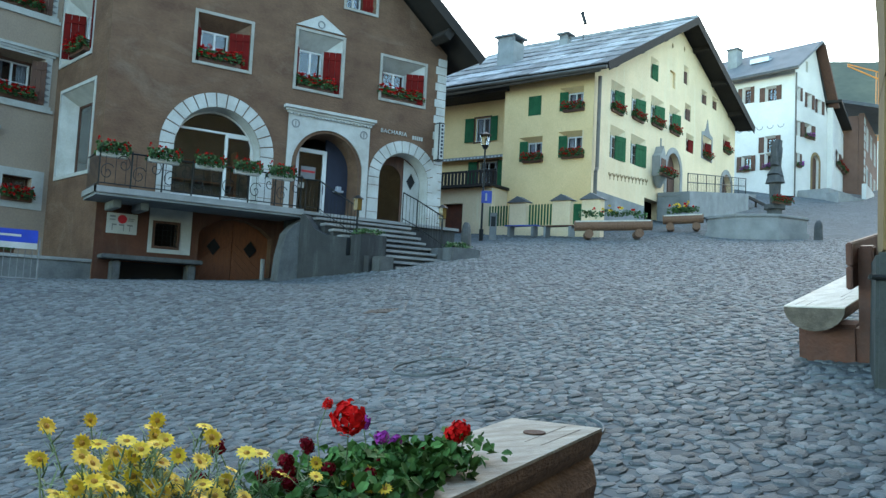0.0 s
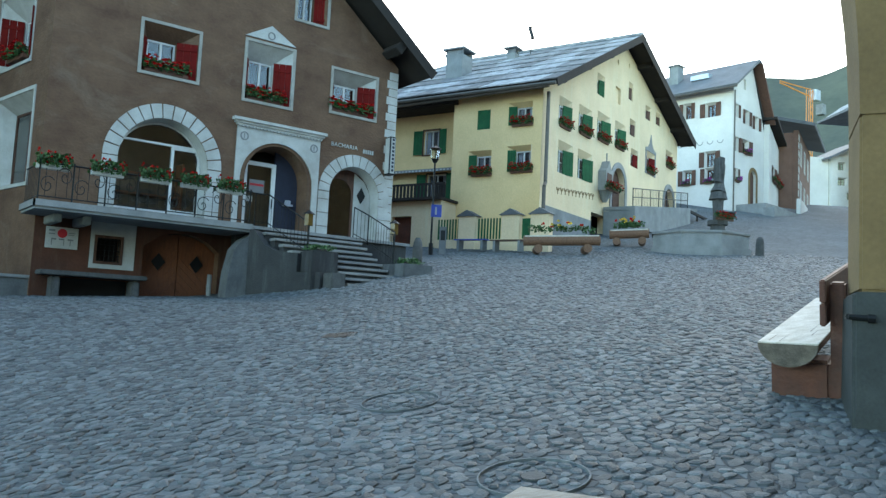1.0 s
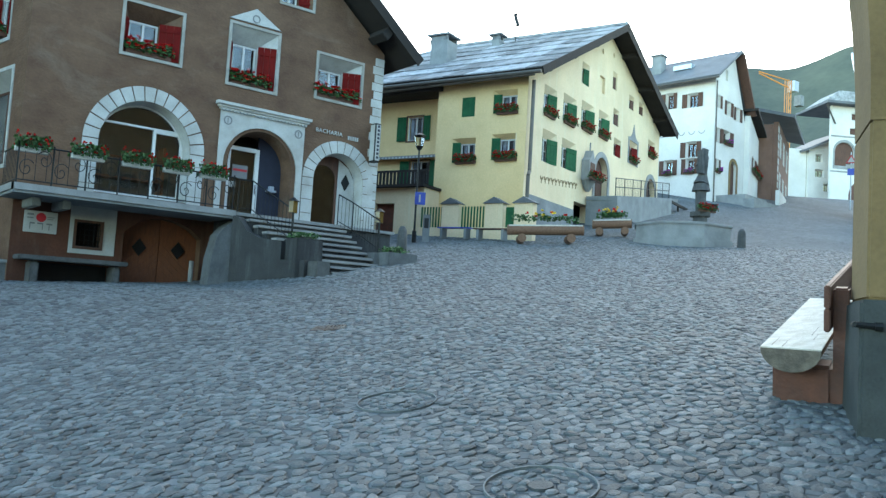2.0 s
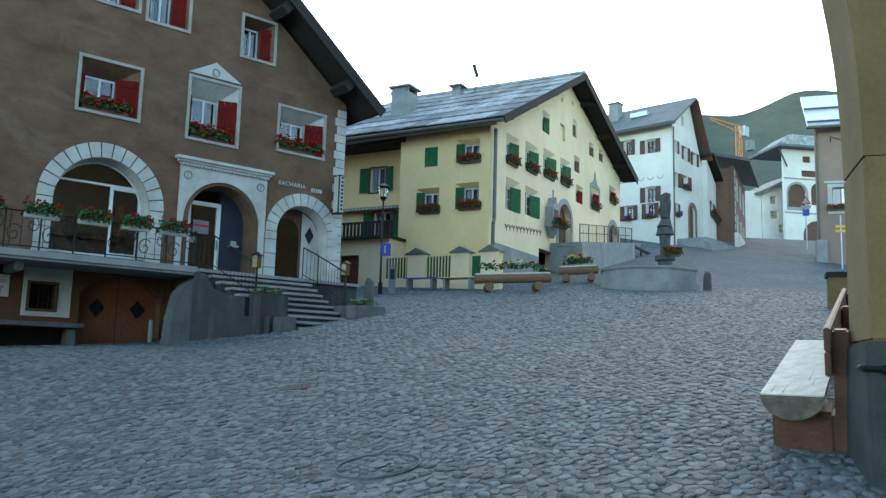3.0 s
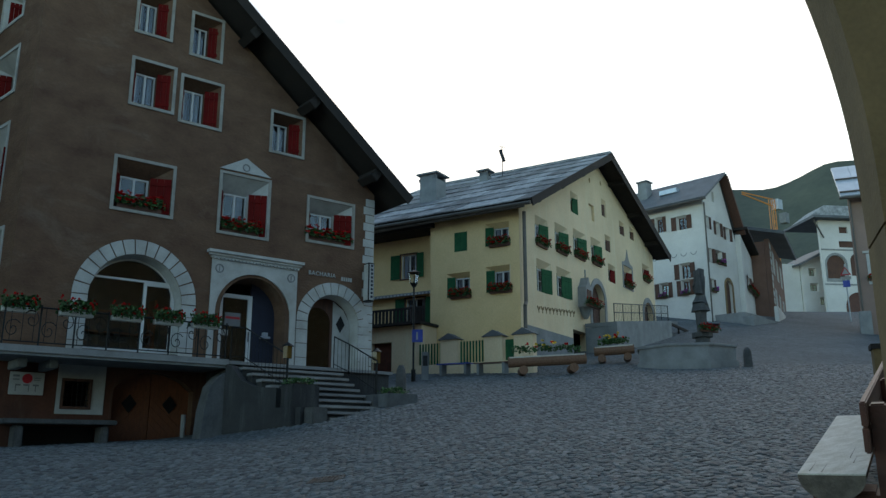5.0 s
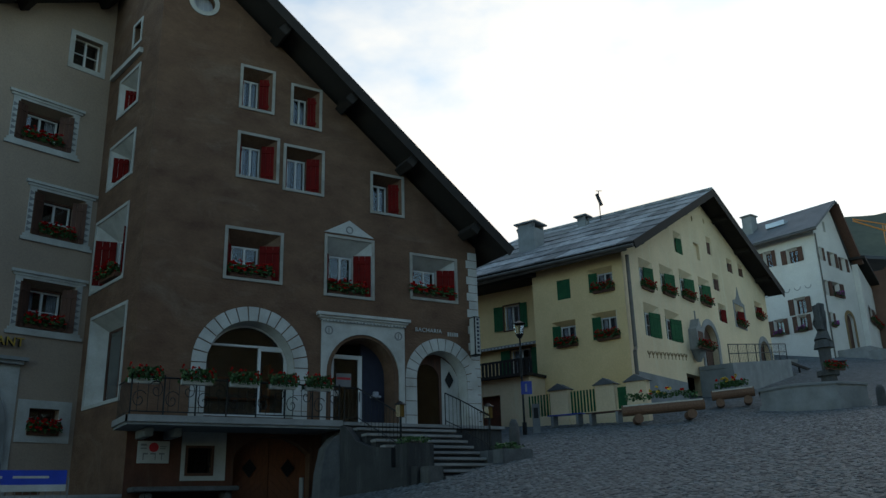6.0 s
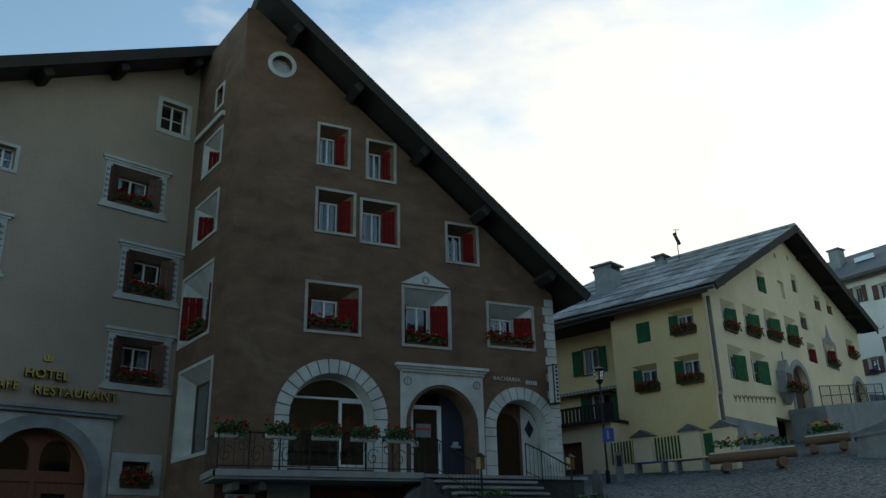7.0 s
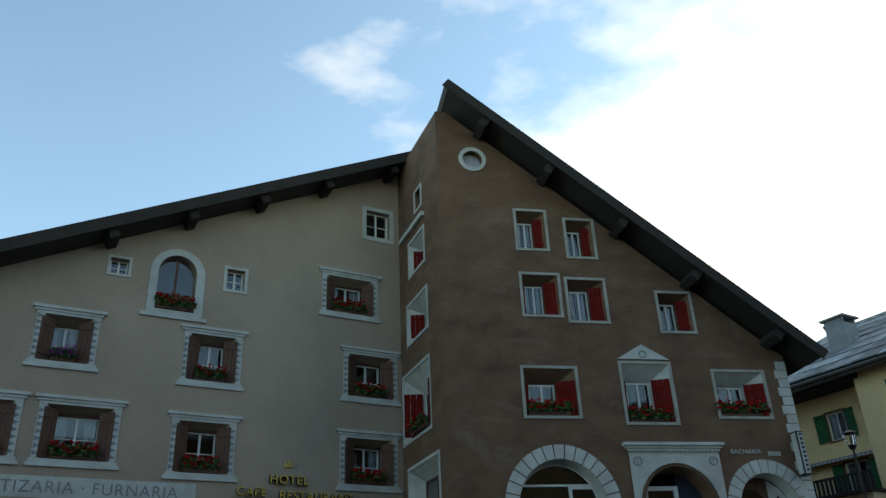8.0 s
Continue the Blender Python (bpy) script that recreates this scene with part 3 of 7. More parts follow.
def build_brown():
    trim = 0.088
    holes = [rect(u0 + trim, u1 - trim, z0 + trim, z1 - trim) for u0, u1, z0, z1, _ in BROWN_WINDOWS]
    holes.append([(5.31 + 0.33 * math.cos(k * math.tau / 24), 18.05 + 0.33 * math.sin(k * math.tau / 24)) for k in range(24)])
    holes += [arch(6.0, 8.56, FLOOR + 0.25, 8.1), arch(9.72, 11.84, FLOOR + 0.02, 7.89), arch(12.62, 14.51, FLOOR + 0.02, 7.68)]
    holes += [rect(5.62, 6.34, 3.84, 4.58), GATE]
    outline = [(XL, 1.2), (XR, 1.2), (XR, roof_line(XR) - 0.25), (APEX_X, 19.9), (XL, 19.9)]
    part("wall", plate(outline, holes, 0, 0.55), BROWN, brown, "weathered brown rendered facade")
    # Sheet set back in the house; its low colour imitates rooms without light.
    part("room_dark_sheet", boxes((XL + 0.6, XR - 0.6, 3.4, 3.5, 2, 10.5)), INTERIOR, brown)
    part("side_wall", boxes((XR - 0.5, XR, 0.55, 18, 1.2, roof_line(XR) - 0.3)), BROWN, brown)
    part("back_wall", plate([(-10, 1.2), (XR, 1.2), (XR, roof_line(XR) - 0.4), (APEX_X, 19.8), (-10, 13)], [], 18, 18.4), BROWN, brown)
    part("floor_slab", boxes((XL + 0.5, XR - 0.5, 0.56, 17.9, 4.7, FLOOR - 0.02), (XL + 0.5, XR - 0.5, 0.56, 17.9, 8.6, 8.8), (XL + 0.5, 12.5, 0.56, 17.9, 11.6, 11.8)), DARKWOOD_ROOMS, brown)
    # roof slab, fascia, purlins
    m = Matrix.Translation((APEX_X, 0, 20.42)) @ Matrix.Rotation(math.atan(0.806), 4, "Y")
    length = math.hypot(11.5, 11.5 * 0.806)
    part("roof", boxes((-0.1, length, -0.95, 19, -0.1, 0.06), m=m), DARKSLATE, brown, "dark slate roof with deep eaves")
    part("soffit", boxes((0.1, length - 0.05, -0.9, 18.9, -0.2, -0.104), m=m), DARKWOOD_ROOMS, brown, "dark boarded soffit")
    part("verge_board", boxes((-0.1, length, -1.0, -0.954, -0.26, 0.08), m=m), DARKWOOD_ROOMS, brown)
    for k, f in enumerate((0.12, 0.3, 0.5, 0.69, 0.9)):
        part("purlin", boxes((length * f - 0.15, length * f + 0.15, -0.88, 0.3, -0.56, -0.204), m=m, soft=0.02), DARKWOOD_ROOMS, brown)
    # quoins painted as white blocks
    for k in range(22):
        z = 5.2 + k * 0.285
        if z > 10.9:
            break
        w = 0.42 if k % 2 else 0.34
        part("quoin", boxes((XR - w, XR + 0.012, -0.014, 0.004, z, z + 0.262)), WHITE, brown)
    # windows
    for u0, u1, z0, z1, flowers in BROWN_WINDOWS:
        w = part("window", plate(rect(u0, u1, z0, z1), [rect(u0 + trim, u1 - trim, z0 + trim, z1 - trim)], -0.035, 0.02), TRIM, brown, "dull white painted window surround")
        a, b, c, d = u0 + trim, u1 - trim, z0 + trim, z1 - trim
        wide = b - a
        i0, i1 = a + wide * 0.14, b - wide * 0.34
        j0, j1 = c + 0.06, d - (d - c) * (0.26 if flowers else 0.16)
        part("reveal", funnel(a, b, c, d, i0, i1, j0, j1, 0.0, 0.42), WHITE if u0 > 9 and flowers else BROWN, w)
        sash_window(w, i0, i1, j0, j1, 0.43, 1, 0, curtain=not flowers)
        shutter(w, i1 - 0.02, wide * 0.37, j0 - 0.03, j1 + 0.03, 0.24, 24, REDPAINT, 1)
        shutter(w, i0 - 0.01, wide * 0.24, j0 + 0.02, j1, 0.36, 55, REDPAINT, -1)
        if flowers:
            flower_box(0 if u0 < 9 or u0 > 12 else 3, BROWN_AT @ pose((a + b) / 2 - 0.05, 0.16, c + 0.02), (b - a) * 0.8)
    pediment = plate([(9.43, 11.14), (11.13, 11.14), (10.28, 11.62)], [], -0.04, 0.0)
    p = part("pediment", pediment, WHITE, brown, "white triangular pediment with a rosette")
    part("rosette", ring(10.28, 11.3, 0.09, 0.125, -0.055, -0.035, 24), GREYMARK, p)
    part("oculus", ring(5.31, 18.05, 0.33, 0.47, -0.03, 0.03), WHITE, brown, "round white-framed attic window")
    part("oculus_pane", ring(5.31, 18.05, 0.0, 0.34, 0.25, 0.26), CURTAIN, brown)
    # arch of the shop window in painted blocks
    def voussoirs(u0, u1, i0, i1, top, itop, base, n, name):
        c = (u0 + u1) / 2
        ro, ri = (u1 - u0) / 2, (i1 - i0) / 2
        sp = top - ro
        for k in range(n):
            a0, a1 = math.pi * k / n + 0.012, math.pi * (k + 1) / n - 0.012
            part("voussoir", ring(c, sp, ri, ro, -0.03, 0.01, 5, a0, a1), WHITE, brown)
        for s0, s1 in ((u0, u0 + ro - ri), (u1 - ro + ri, u1)):
            z = base
            while z < sp - 0.05:
                part("jamb_block", boxes((s0, s1, -0.03, 0.01, z, min(z + 0.42, sp - 0.01))), WHITE, brown)
                z += 0.44
    voussoirs(5.6, 8.98, 6.0, 8.56, 8.52, 8.1, FLOOR + 0.02, 15, "arch")
    voussoirs(12.24, 14.92, 12.62, 14.51, 8.08, 7.68, FLOOR + 0.02, 13, "arch")
    # white portal round the entrance
    portal = plate([(9.39, FLOOR), (12.2, FLOOR), (12.2, 8.35), (9.39, 8.35)], [arch(9.56, 12.0, FLOOR + 0.01, 7.98)], -0.05, 0.0)
    p = part("portal", portal, WHITE, brown, "white painted portal with cornice and rosettes")
    part("cornice", boxes((9.22, 12.36, -0.2, 0, 8.47, 8.56), (9.28, 12.3, -0.14, 0, 8.40, 8.47), (9.34, 12.25, -0.09, 0, 8.34, 8.40)), WHITE, p)
    for k in range(25):
        part("dentil", boxes((9.4 + k * 0.115, 9.46 + k * 0.115, -0.12, -0.05, 8.30, 8.36)), WHITE, p)

    for c in (9.62, 11.98):
        part("rosette", ring(c, 8.03, 0.10, 0.135, -0.065, -0.045, 22), GREYMARK, p)
        part("rosette_star", boxes(*[(c - 0.012, c + 0.012, -0.06, -0.046, 7.95, 8.11)]), GREYMARK, p)
    # reveal faces, shop window, doors
    def lining(u0, u1, z0, top, y0, y1, mat, name):
        loop = arch(u0, u1, z0, top)
        bm = bmesh.new()
        a = [bm.verts.new((x, y0, z)) for x, z in loop]
        b = [bm.verts.new((x + (0.06 if x < (u0 + u1) / 2 else -0.06), y1, z - (0.05 if z > z0 + 0.1 else 0))) for x, z in loop]
        for k in range(len(loop)):
            q = (k + 1) % len(loop)
            bm.faces.new((a[k], a[q], b[q], b[k]))
        part(name, bm, mat, brown)
    lining(6.0, 8.56, FLOOR + 0.25, 8.1, -0.02, 0.5, WHITE, "arch_reveal")
    lining(9.72, 11.84, FLOOR + 0.02, 7.89, -0.02, 0.9, BROWN, "arch_reveal")
    lining(12.62, 14.51, FLOOR + 0.02, 7.68, -0.02, 0.5, WHITE, "arch_reveal")
    shop = part("shop_window", boxes((6.05, 8.5, 0.42, 0.5, FLOOR + 0.25, FLOOR + 0.36), (6.1, 8.5, 0.42, 0.5, 7.42, 7.48), (7.62, 7.7, 0.41, 0.51, FLOOR + 0.36, 7.42), (7.7, 8.5, 0.42, 0.5, FLOOR + 0.36, FLOOR + 0.42), (8.42, 8.5, 0.42, 0.5, FLOOR + 0.42, 7.42), (7.7, 8.42, 0.42, 0.5, 7.34, 7.42)), SASH, brown, "large arched shop window with white bars")
    part("arch_frame", plate(arch(6.03, 8.53, FLOOR + 0.26, 8.07), [arch(6.1, 8.46, FLOOR + 0.3, 8.0)], 0.43, 0.49), SASH, shop)
    shelf = part("display_shelf", boxes((6.2, 8.4, 1.5, 2.0, FLOOR + 0.9, FLOOR + 0.96), (6.2, 8.4, 1.5, 2.0, FLOOR + 1.5, FLOOR + 1.56), (6.2, 6.28, 1.5, 2.0, FLOOR, FLOOR + 2.0), (8.32, 8.4, 1.5, 2.0, FLOOR, FLOOR + 2.0)), GATEWOOD, shop, "dim wooden shelves inside the shop")
    g = part("pane", plate(arch(6.02, 8.54, FLOOR + 0.26, 8.06), [], 0.455, 0.465), GLASS, shop)
    g.visible_shadow = False
    d = part("door", boxes((9.92, 10.03, 0.5, 0.58, FLOOR, 7.42), (10.85, 10.98, 0.5, 0.58, FLOOR, 7.42), (10.03, 10.85, 0.5, 0.58, 7.3, 7.42), (10.03, 10.85, 0.5, 0.58, FLOOR, FLOOR + 0.22)), SASH, brown, "white-framed glazed shop door")
    g = part("pane", boxes((10.0, 10.9, 0.535, 0.545, FLOOR + 0.2, 7.35)), GLASS, d)
    g.visible_shadow = False
    part("poster", boxes((10.12, 10.62, 0.515, 0.522, 6.45, 6.85)), GREYMARK, d)
    part("poster_band", boxes((10.14, 10.6, 0.509, 0.514, 6.66, 6.73)), SIGNRED, d)
    part("notice", boxes((10.05, 10.25, 0.505, 0.513, 6.15, 6.32)), WHITE, d)
    part("handle", rods(((10.88, 0.46, 6.0), (10.88, 0.46, 6.3), 0.014)), IRON, d)
    part("entrance_panel", boxes((10.98, 11.84, 0.6, 0.68, FLOOR, 7.85)), BLUEDARK, brown, "dark blue entrance panel")
    part("wall_basket", boxes((11.3, 11.62, 0.44, 0.6, 6.15, 6.22), (11.38, 11.54, 0.46, 0.58, 6.22, 6.34), soft=0.01), CURTAIN, brown)
    d = part("arched_door", plate(arch(12.66, 14.47, FLOOR + 0.02, 7.64), [arch(12.76, 13.72, FLOOR + 0.12, 7.3), ], 0.44, 0.52), OLDWOOD, brown, "dark arched wooden door with glazing")
    g = part("pane", plate(arch(12.74, 13.74, FLOOR + 0.1, 7.32), [], 0.47, 0.48), GLASS, d)
    g.visible_shadow = False
    part("side_panel", plate([(13.8, FLOOR + 0.03), (14.44, FLOOR + 0.03), (14.44, 6.9), (14.2, 7.3), (13.8, 7.55)], [], 0.415, 0.436), WHITE, d, "white plastered side panel")
    part("door_diamond", plate([(14.08, 6.55), (14.24, 6.82), (14.08, 7.1), (13.92, 6.82)], [], 0.38, 0.41), IRON, d)
    # white niche frame with a dark opening
    n = part("cellar_window", plate(rect(5.5, 6.68, 3.7, 4.98), [rect(5.62, 6.34, 3.84, 4.58)], -0.03, 0.02), WHITE, brown, "white-framed cellar window with a grille")
    part("grille", rods(*[((5.62 + 0.72 * (k + 0.5) / 6, 0.12, 3.84), (5.62 + 0.72 * (k + 0.5) / 6, 0.12, 4.58), 0.011) for k in range(6)], *[((5.62, 0.12, 3.84 + 0.74 * (k + 0.5) / 5), (6.34, 0.12, 3.84 + 0.74 * (k + 0.5) / 5), 0.009) for k in range(5)]), IRON, n)
    part("grille_frame", plate(rect(5.6, 6.36, 3.82, 4.6), [rect(5.67, 6.29, 3.89, 4.53)], -0.05, -0.032), OLDWOOD, n)
    # Dark sheet stands for the unlit cellar behind the grille.
    part("cellar_dark_sheet", boxes((5.5, 6.48, 0.5, 0.54, 3.7, 4.7)), DARKWOOD_ROOMS, n)
    # lower wall in rust brown, double gate of diagonal boards under a flat arch
    part("lower_wall", plate(rect(XL, 9.6, 1.2, 4.93), [rect(5.48, 6.7, 3.68, 4.925), GATE], -0.016, -0.004), RUST, brown, "rust brown rendered wall under the balcony")
    for side, (a, b) in enumerate(((6.9, 7.99), (8.01, 9.1))):
        top = [(x, z - 0.01) for x, z in GATE if a - 0.01 <= x <= b + 0.01 and z > 4.2]
        if side:
            top.append((b, 4.4)) if top[-1][0] < b else None
            top = [(a, 4.87)] + sorted(top[0:], key=lambda p: p[0])
        else:
            top = sorted(top, key=lambda p: p[0]) + [(b, 4.87)]
        loop = [(a, 2.2), (b, 2.2)] + [p for k, p in enumerate(reversed(top)) if k == 0 or p != list(reversed(top))[k - 1]]
        gate = part("gate_leaf", plate(loop, [], 0.32, 0.38), GATEWOOD, brown, "oiled wooden gate leaf of diagonal boards")
        c = (a + b) / 2
        for k in range(-5, 12):
            z = 2.3 + k * 0.23
            pts = [(a, z + 1.0), (b, z), (b, z + 0.215), (a, z + 1.215)] if side else [(a, z), (b, z + 1.0), (b, z + 1.215), (a, z + 0.215)]
            if min(p[1] for p in pts) < 2.25 or max(p[1] for p in pts) > 4.45:
                continue
            part("board", plate(pts, [], 0.3, 0.318), GATEWOOD, gate)
        part("diamond", plate([(c, 3.78), (c + 0.2, 4.03), (c, 4.28), (c - 0.2, 4.03)], [], 0.27, 0.298), IRON, gate)
    part("door_stop_bollard", rods(((8.78, -0.25, 2.4), (8.78, -0.25, 3.75), 0.07)), STONE, brown)
    # notice board
    b = part("notice_board", boxes((4.38, 5.18, -0.05, -0.01, 4.14, 4.7), soft=0.008), WHITE, brown, "white notice board with a red disc and printed lines")
    part("red_disc", ring(4.78, 4.54, 0, 0.12, -0.062, -0.052, 24), SIGNRED, b)
    bars = [(4.45, 4.6, 4.58, 4.63), (4.45, 4.6, 4.5, 4.53), (4.93, 5.1, 4.55, 4.57), (4.93, 5.08, 4.5, 4.52), (4.52, 4.64, 4.36, 4.4), (4.52, 4.54, 4.22, 4.36),
            (4.7, 4.84, 4.36, 4.4), (4.82, 4.84, 4.22, 4.36), (4.92, 5.06, 4.36, 4.4), (4.98, 5.0, 4.22, 4.36)]
    for x0, x1, z0, z1 in bars:
        part("print_bar", boxes((x0, x1, -0.06, -0.052, z0, z1)), GREYMARK, b)
    # lettering: the trade can be read, the name becomes bars
    t = text_part("BACHARIA", Matrix.Translation((13.1, -0.02, 8.31)), 0.19, WHITE, brown, spacing=1.12)
    for k in range(5):
        part("name_bar", boxes((13.82 + k * 0.085, 13.88 + k * 0.085, -0.02, -0.002, 8.19, 8.32)), WHITE, brown)
    s = part("hanging_sign", boxes((14.62, 14.84, -0.42, -0.12, 7.55, 8.85), soft=0.01), IRON, brown, "tall narrow lit shop sign with a dark frame")
    part("sign_face", boxes((14.60, 14.618, -0.39, -0.15, 7.6, 8.8), (14.65, 14.81, -0.44, -0.424, 7.6, 8.8)), WHITE, s)
    for k in range(9):
        part("letter_bar", boxes((14.69, 14.77, -0.452, -0.441, 7.66 + k * 0.13, 7.74 + k * 0.13)), BLUEDARK, s)
    part("sign_bracket", boxes((14.68, 14.78, -0.13, 0.0, 8.6, 8.66), (14.68, 14.78, -0.13, 0.0, 7.7, 7.76)), IRON, s)


build_brown()

# ---- return wall of the brown house ----
RET_AT = frame_at(3.35, 28.95, -79.25)
RETURN_WINDOWS = [(0.12, 2.75, 9.3, 11.65), (0.7, 2.75, 12.5, 14.0), (1.0, 2.65, 14.87, 16.25), (0.5, 3.3, 5.8, 8.55)]
returns = start_house("side_wing", RET_AT, "narrow brown return wall with white splayed windows")


def build_return():
    trim = 0.1
    holes = [rect(a + trim, b - trim, c + trim, d - trim) for a, b, c, d in RETURN_WINDOWS] + [rect(1.85, 2.4, 17.15, 17.85)]
    part("wall", plate(rect(-0.3, 4.02, 1.0, 19.85), holes, 0, 0.5), BROWN, returns)
    for k, (a, b, c, d) in enumerate(RETURN_WINDOWS):
        w = part("window", plate(rect(a, b, c, d), [rect(a + trim, b - trim, c + trim, d - trim)], -0.03, 0.02), WHITE, returns, "white splayed window surround")
        a, b, c, d = a + trim, b - trim, c + trim, d - trim
        wide = b - a
        i0, i1, j1 = a + wide * (0.12 if k == 3 else 0.34), b - wide * 0.1, d - (d - c) * (0.14 if k == 3 else 0.32)
        part("reveal", funnel(a, b, c, d, i0, i1, c + 0.05, j1, 0, 0.42), WHITE, w)
        sash_window(w, i0, i1, c + 0.05, j1, 0.43, 1, sash_mat=OLDWOOD if k == 3 else None)
        if k != 3:
            shutter(w, i1 + 0.01, wide * 0.22, c + 0.06, j1, 0.36, 55, REDPAINT, 1)
            shutter(w, i0 - 0.01, wide * 0.25, c + 0.06, j1, 0.36, 70, REDPAINT, -1)
        if k == 0:
            flower_box(0, RET_AT @ pose((i0 + i1) / 2, 0.0, c + 0.05), 0.9)
    w = part("attic_window", plate(rect(1.75, 2.5, 17.05, 17.95), [rect(1.85, 2.4, 17.15, 17.85)], -0.03, 0.02), WHITE, returns)
    sash_window(w, 1.85, 2.4, 17.15, 17.85, 0.3)
    part("stone_ledge", boxes((0.3, 2.7, -0.12, 0.0, 16.55, 16.72)), WHITE, returns)


build_return()

# ---- grey hotel ----
HOTEL_AT = frame_at(3.35, 28.95, 17.87)
hotel = start_house("grey_hotel", HOTEL_AT, "pale grey hotel with sgraffito window frames and brown shutters")
HOTEL_WINDOWS = [(-3.05, -0.74, 13.54, 15.29), (-2.24, -0.04, 10.69, 12.57), (-2.32, -0.06, 7.89, 9.78), (-7.39, -5.33, 10.66, 12.56),
                 (-11.46, -9.5, 10.77, 12.58), (-7.49, -5.34, 7.95, 9.87), (-10.99, -8.6, 8.1, 10.02), (-13.5, -11.1, 8.1, 10.02), (-15.5, -13.4, 10.77, 12.58)]


def build_hotel():
    def top(u):
        return 19.75 + 0.5 * u
    holes = []
    for a, b, c, d in HOTEL_WINDOWS:
        holes.append(rect(a + 0.36, b - 0.36, c + 0.2, d - 0.24))
    holes += [rect(-1.3, -0.38, 16.85, 17.9), rect(-6.12, -5.55, 13.94, 14.64), rect(-9.62, -9.09, 13.88, 14.38), arch(-8.22, -7.06, 12.95, 14.8), arch(-5.15, -2.25, 1.5, 6.63), rect(-1.35, -0.5, 5.1, 5.85)]
    part("wall", plate([(-20, 0.5), (0.2, 0.5), (0.2, top(0.2)), (-20, top(-20))], holes, 0, 0.5), GREYWALL, hotel, "smooth pale grey rendered facade")
    # Dark sheet and floors put the unlit rooms into colour.
    part("back_wall", plate([(-19.9, 0.5), (0.1, 0.5), (0.1, 17.0), (-19.9, 7.5)], [], 6.0, 6.2), DARKWOOD_ROOMS, hotel)
    part("room_dark_floors", boxes((-19.9, 0.1, 0.52, 6, 6.9, 7.1), (-19.9, 0.1, 0.52, 6, 10.1, 10.3), (-12, 0.1, 0.52, 6, 13.0, 13.2)), DARKWOOD_ROOMS, hotel)
    # Another sheet keeps the attic windows dark instead of open sky.
    part("attic_dark_sheet", plate([(-12, 13.22), (0.1, 13.22), (0.1, 19.4), (-12, 13.4)], [], 0.8, 0.9), DARKWOOD_ROOMS, hotel)
    m = Matrix.Translation((0.75, 0, top(0.75) + 0.35)) @ Matrix.Rotation(-math.atan(0.5), 4, "Y")
    part("roof", boxes((-24, 0.3, -0.95, 17, -0.1, 0.07), m=m), DARKSLATE, hotel, "dark slate roof with projecting verge")
    part("soffit", boxes((-24, 0.2, -0.9, 17, -0.22, -0.104), m=m), DARKWOOD_ROOMS, hotel)
    part("verge_board", boxes((-24, 0.3, -1.0, -0.954, -0.28, 0.09), m=m), DARKWOOD_ROOMS, hotel)
    for u in (-1.6, -4.4, -6.9, -9.4, -11.9):
        part("purlin", boxes((u - 0.15, u + 0.15, -0.85, 0.3, -0.55, -0.224), m=m, soft=0.02), DARKWOOD_ROOMS, hotel)
    for k, (a, b, c, d) in enumerate(HOTEL_WINDOWS):
        w = part("window", boxes((a, b, -0.10, 0.0, d - 0.09, d), (a + 0.06, b - 0.06, -0.06, 0.0, d - 0.17, d - 0.09), (a + 0.13, b - 0.13, -0.035, 0.0, d - 0.25, d - 0.17)), WHITE, hotel, "white painted window cornice")
        part("sill", boxes((a + 0.02, b - 0.02, -0.06, 0.0, c, c + 0.1), (a + 0.08, b - 0.08, -0.04, 0.0, c + 0.1, c + 0.2)), WHITE, w)
        for s in (a + 0.14, b - 0.34):
            p = part("pilaster", boxes((s, s + 0.2, -0.03, 0.0, c + 0.2, d - 0.25)), WHITE, w, "white pilaster with dark zigzag ornament")
        bm = bmesh.new()
        for s in (a + 0.14, b - 0.34):
            z = c + 0.26
            while z < d - 0.4:
                for q0, q1, z0, z1 in ((s + 0.015, s + 0.185, z, z + 0.15),):
                    v = [bm.verts.new(p) for p in ((q0, -0.034, z0), (q1, -0.034, z0 + 0.075), (q0, -0.034, z1))]
                    bm.faces.new(v)
                z += 0.19
        tagged(part("zigzag", bm, GREYMARK, w), kind="stuff")
        o = (a + 0.35, b - 0.35, c + 0.2, d - 0.24)
        i = (o[0] + 0.2, o[1] - 0.22, o[2] + 0.02, o[3] - 0.16)
        part("reveal", funnel(*o, *i, 0.0, 0.4), GREYWALL, w)
        sash_window(w, i[0] + 0.05, i[1] - 0.05, i[2], i[3] - 0.05, 0.42, 1, 1, curtain=k % 2 == 0)
        part("lintel", boxes((i[0], i[1], 0.36, 0.44, i[3] - 0.06, i[3] + 0.02)), OLDWOOD, w)
        wd = 0.42
        shutter(w, i[0] + 0.1, wd, i[2], i[3] + 0.06, 0.15, 30, OLDWOOD, -1)
        shutter(w, i[1] - 0.1, wd, i[2], i[3] + 0.06, 0.15, 30, OLDWOOD, 1)
        flower_box((0, 3, 0, 3, 2)[k % 5], HOTEL_AT @ pose((i[0] + i[1]) / 2, 0.12, o[2] + 0.02), (i[1] - i[0]) * 0.75)
    for a, b, c, d in ((-1.46, -0.22, 16.68, 18.05), (-6.22, -5.45, 13.84, 14.74), (-9.7, -9.01, 13.8, 14.46)):
        hole = rect(-1.3, -0.38, 16.85, 17.9) if a > -2 else rect(-6.12, -5.55, 13.94, 14.64) if a > -7 else rect(-9.62, -9.09, 13.88, 14.38)
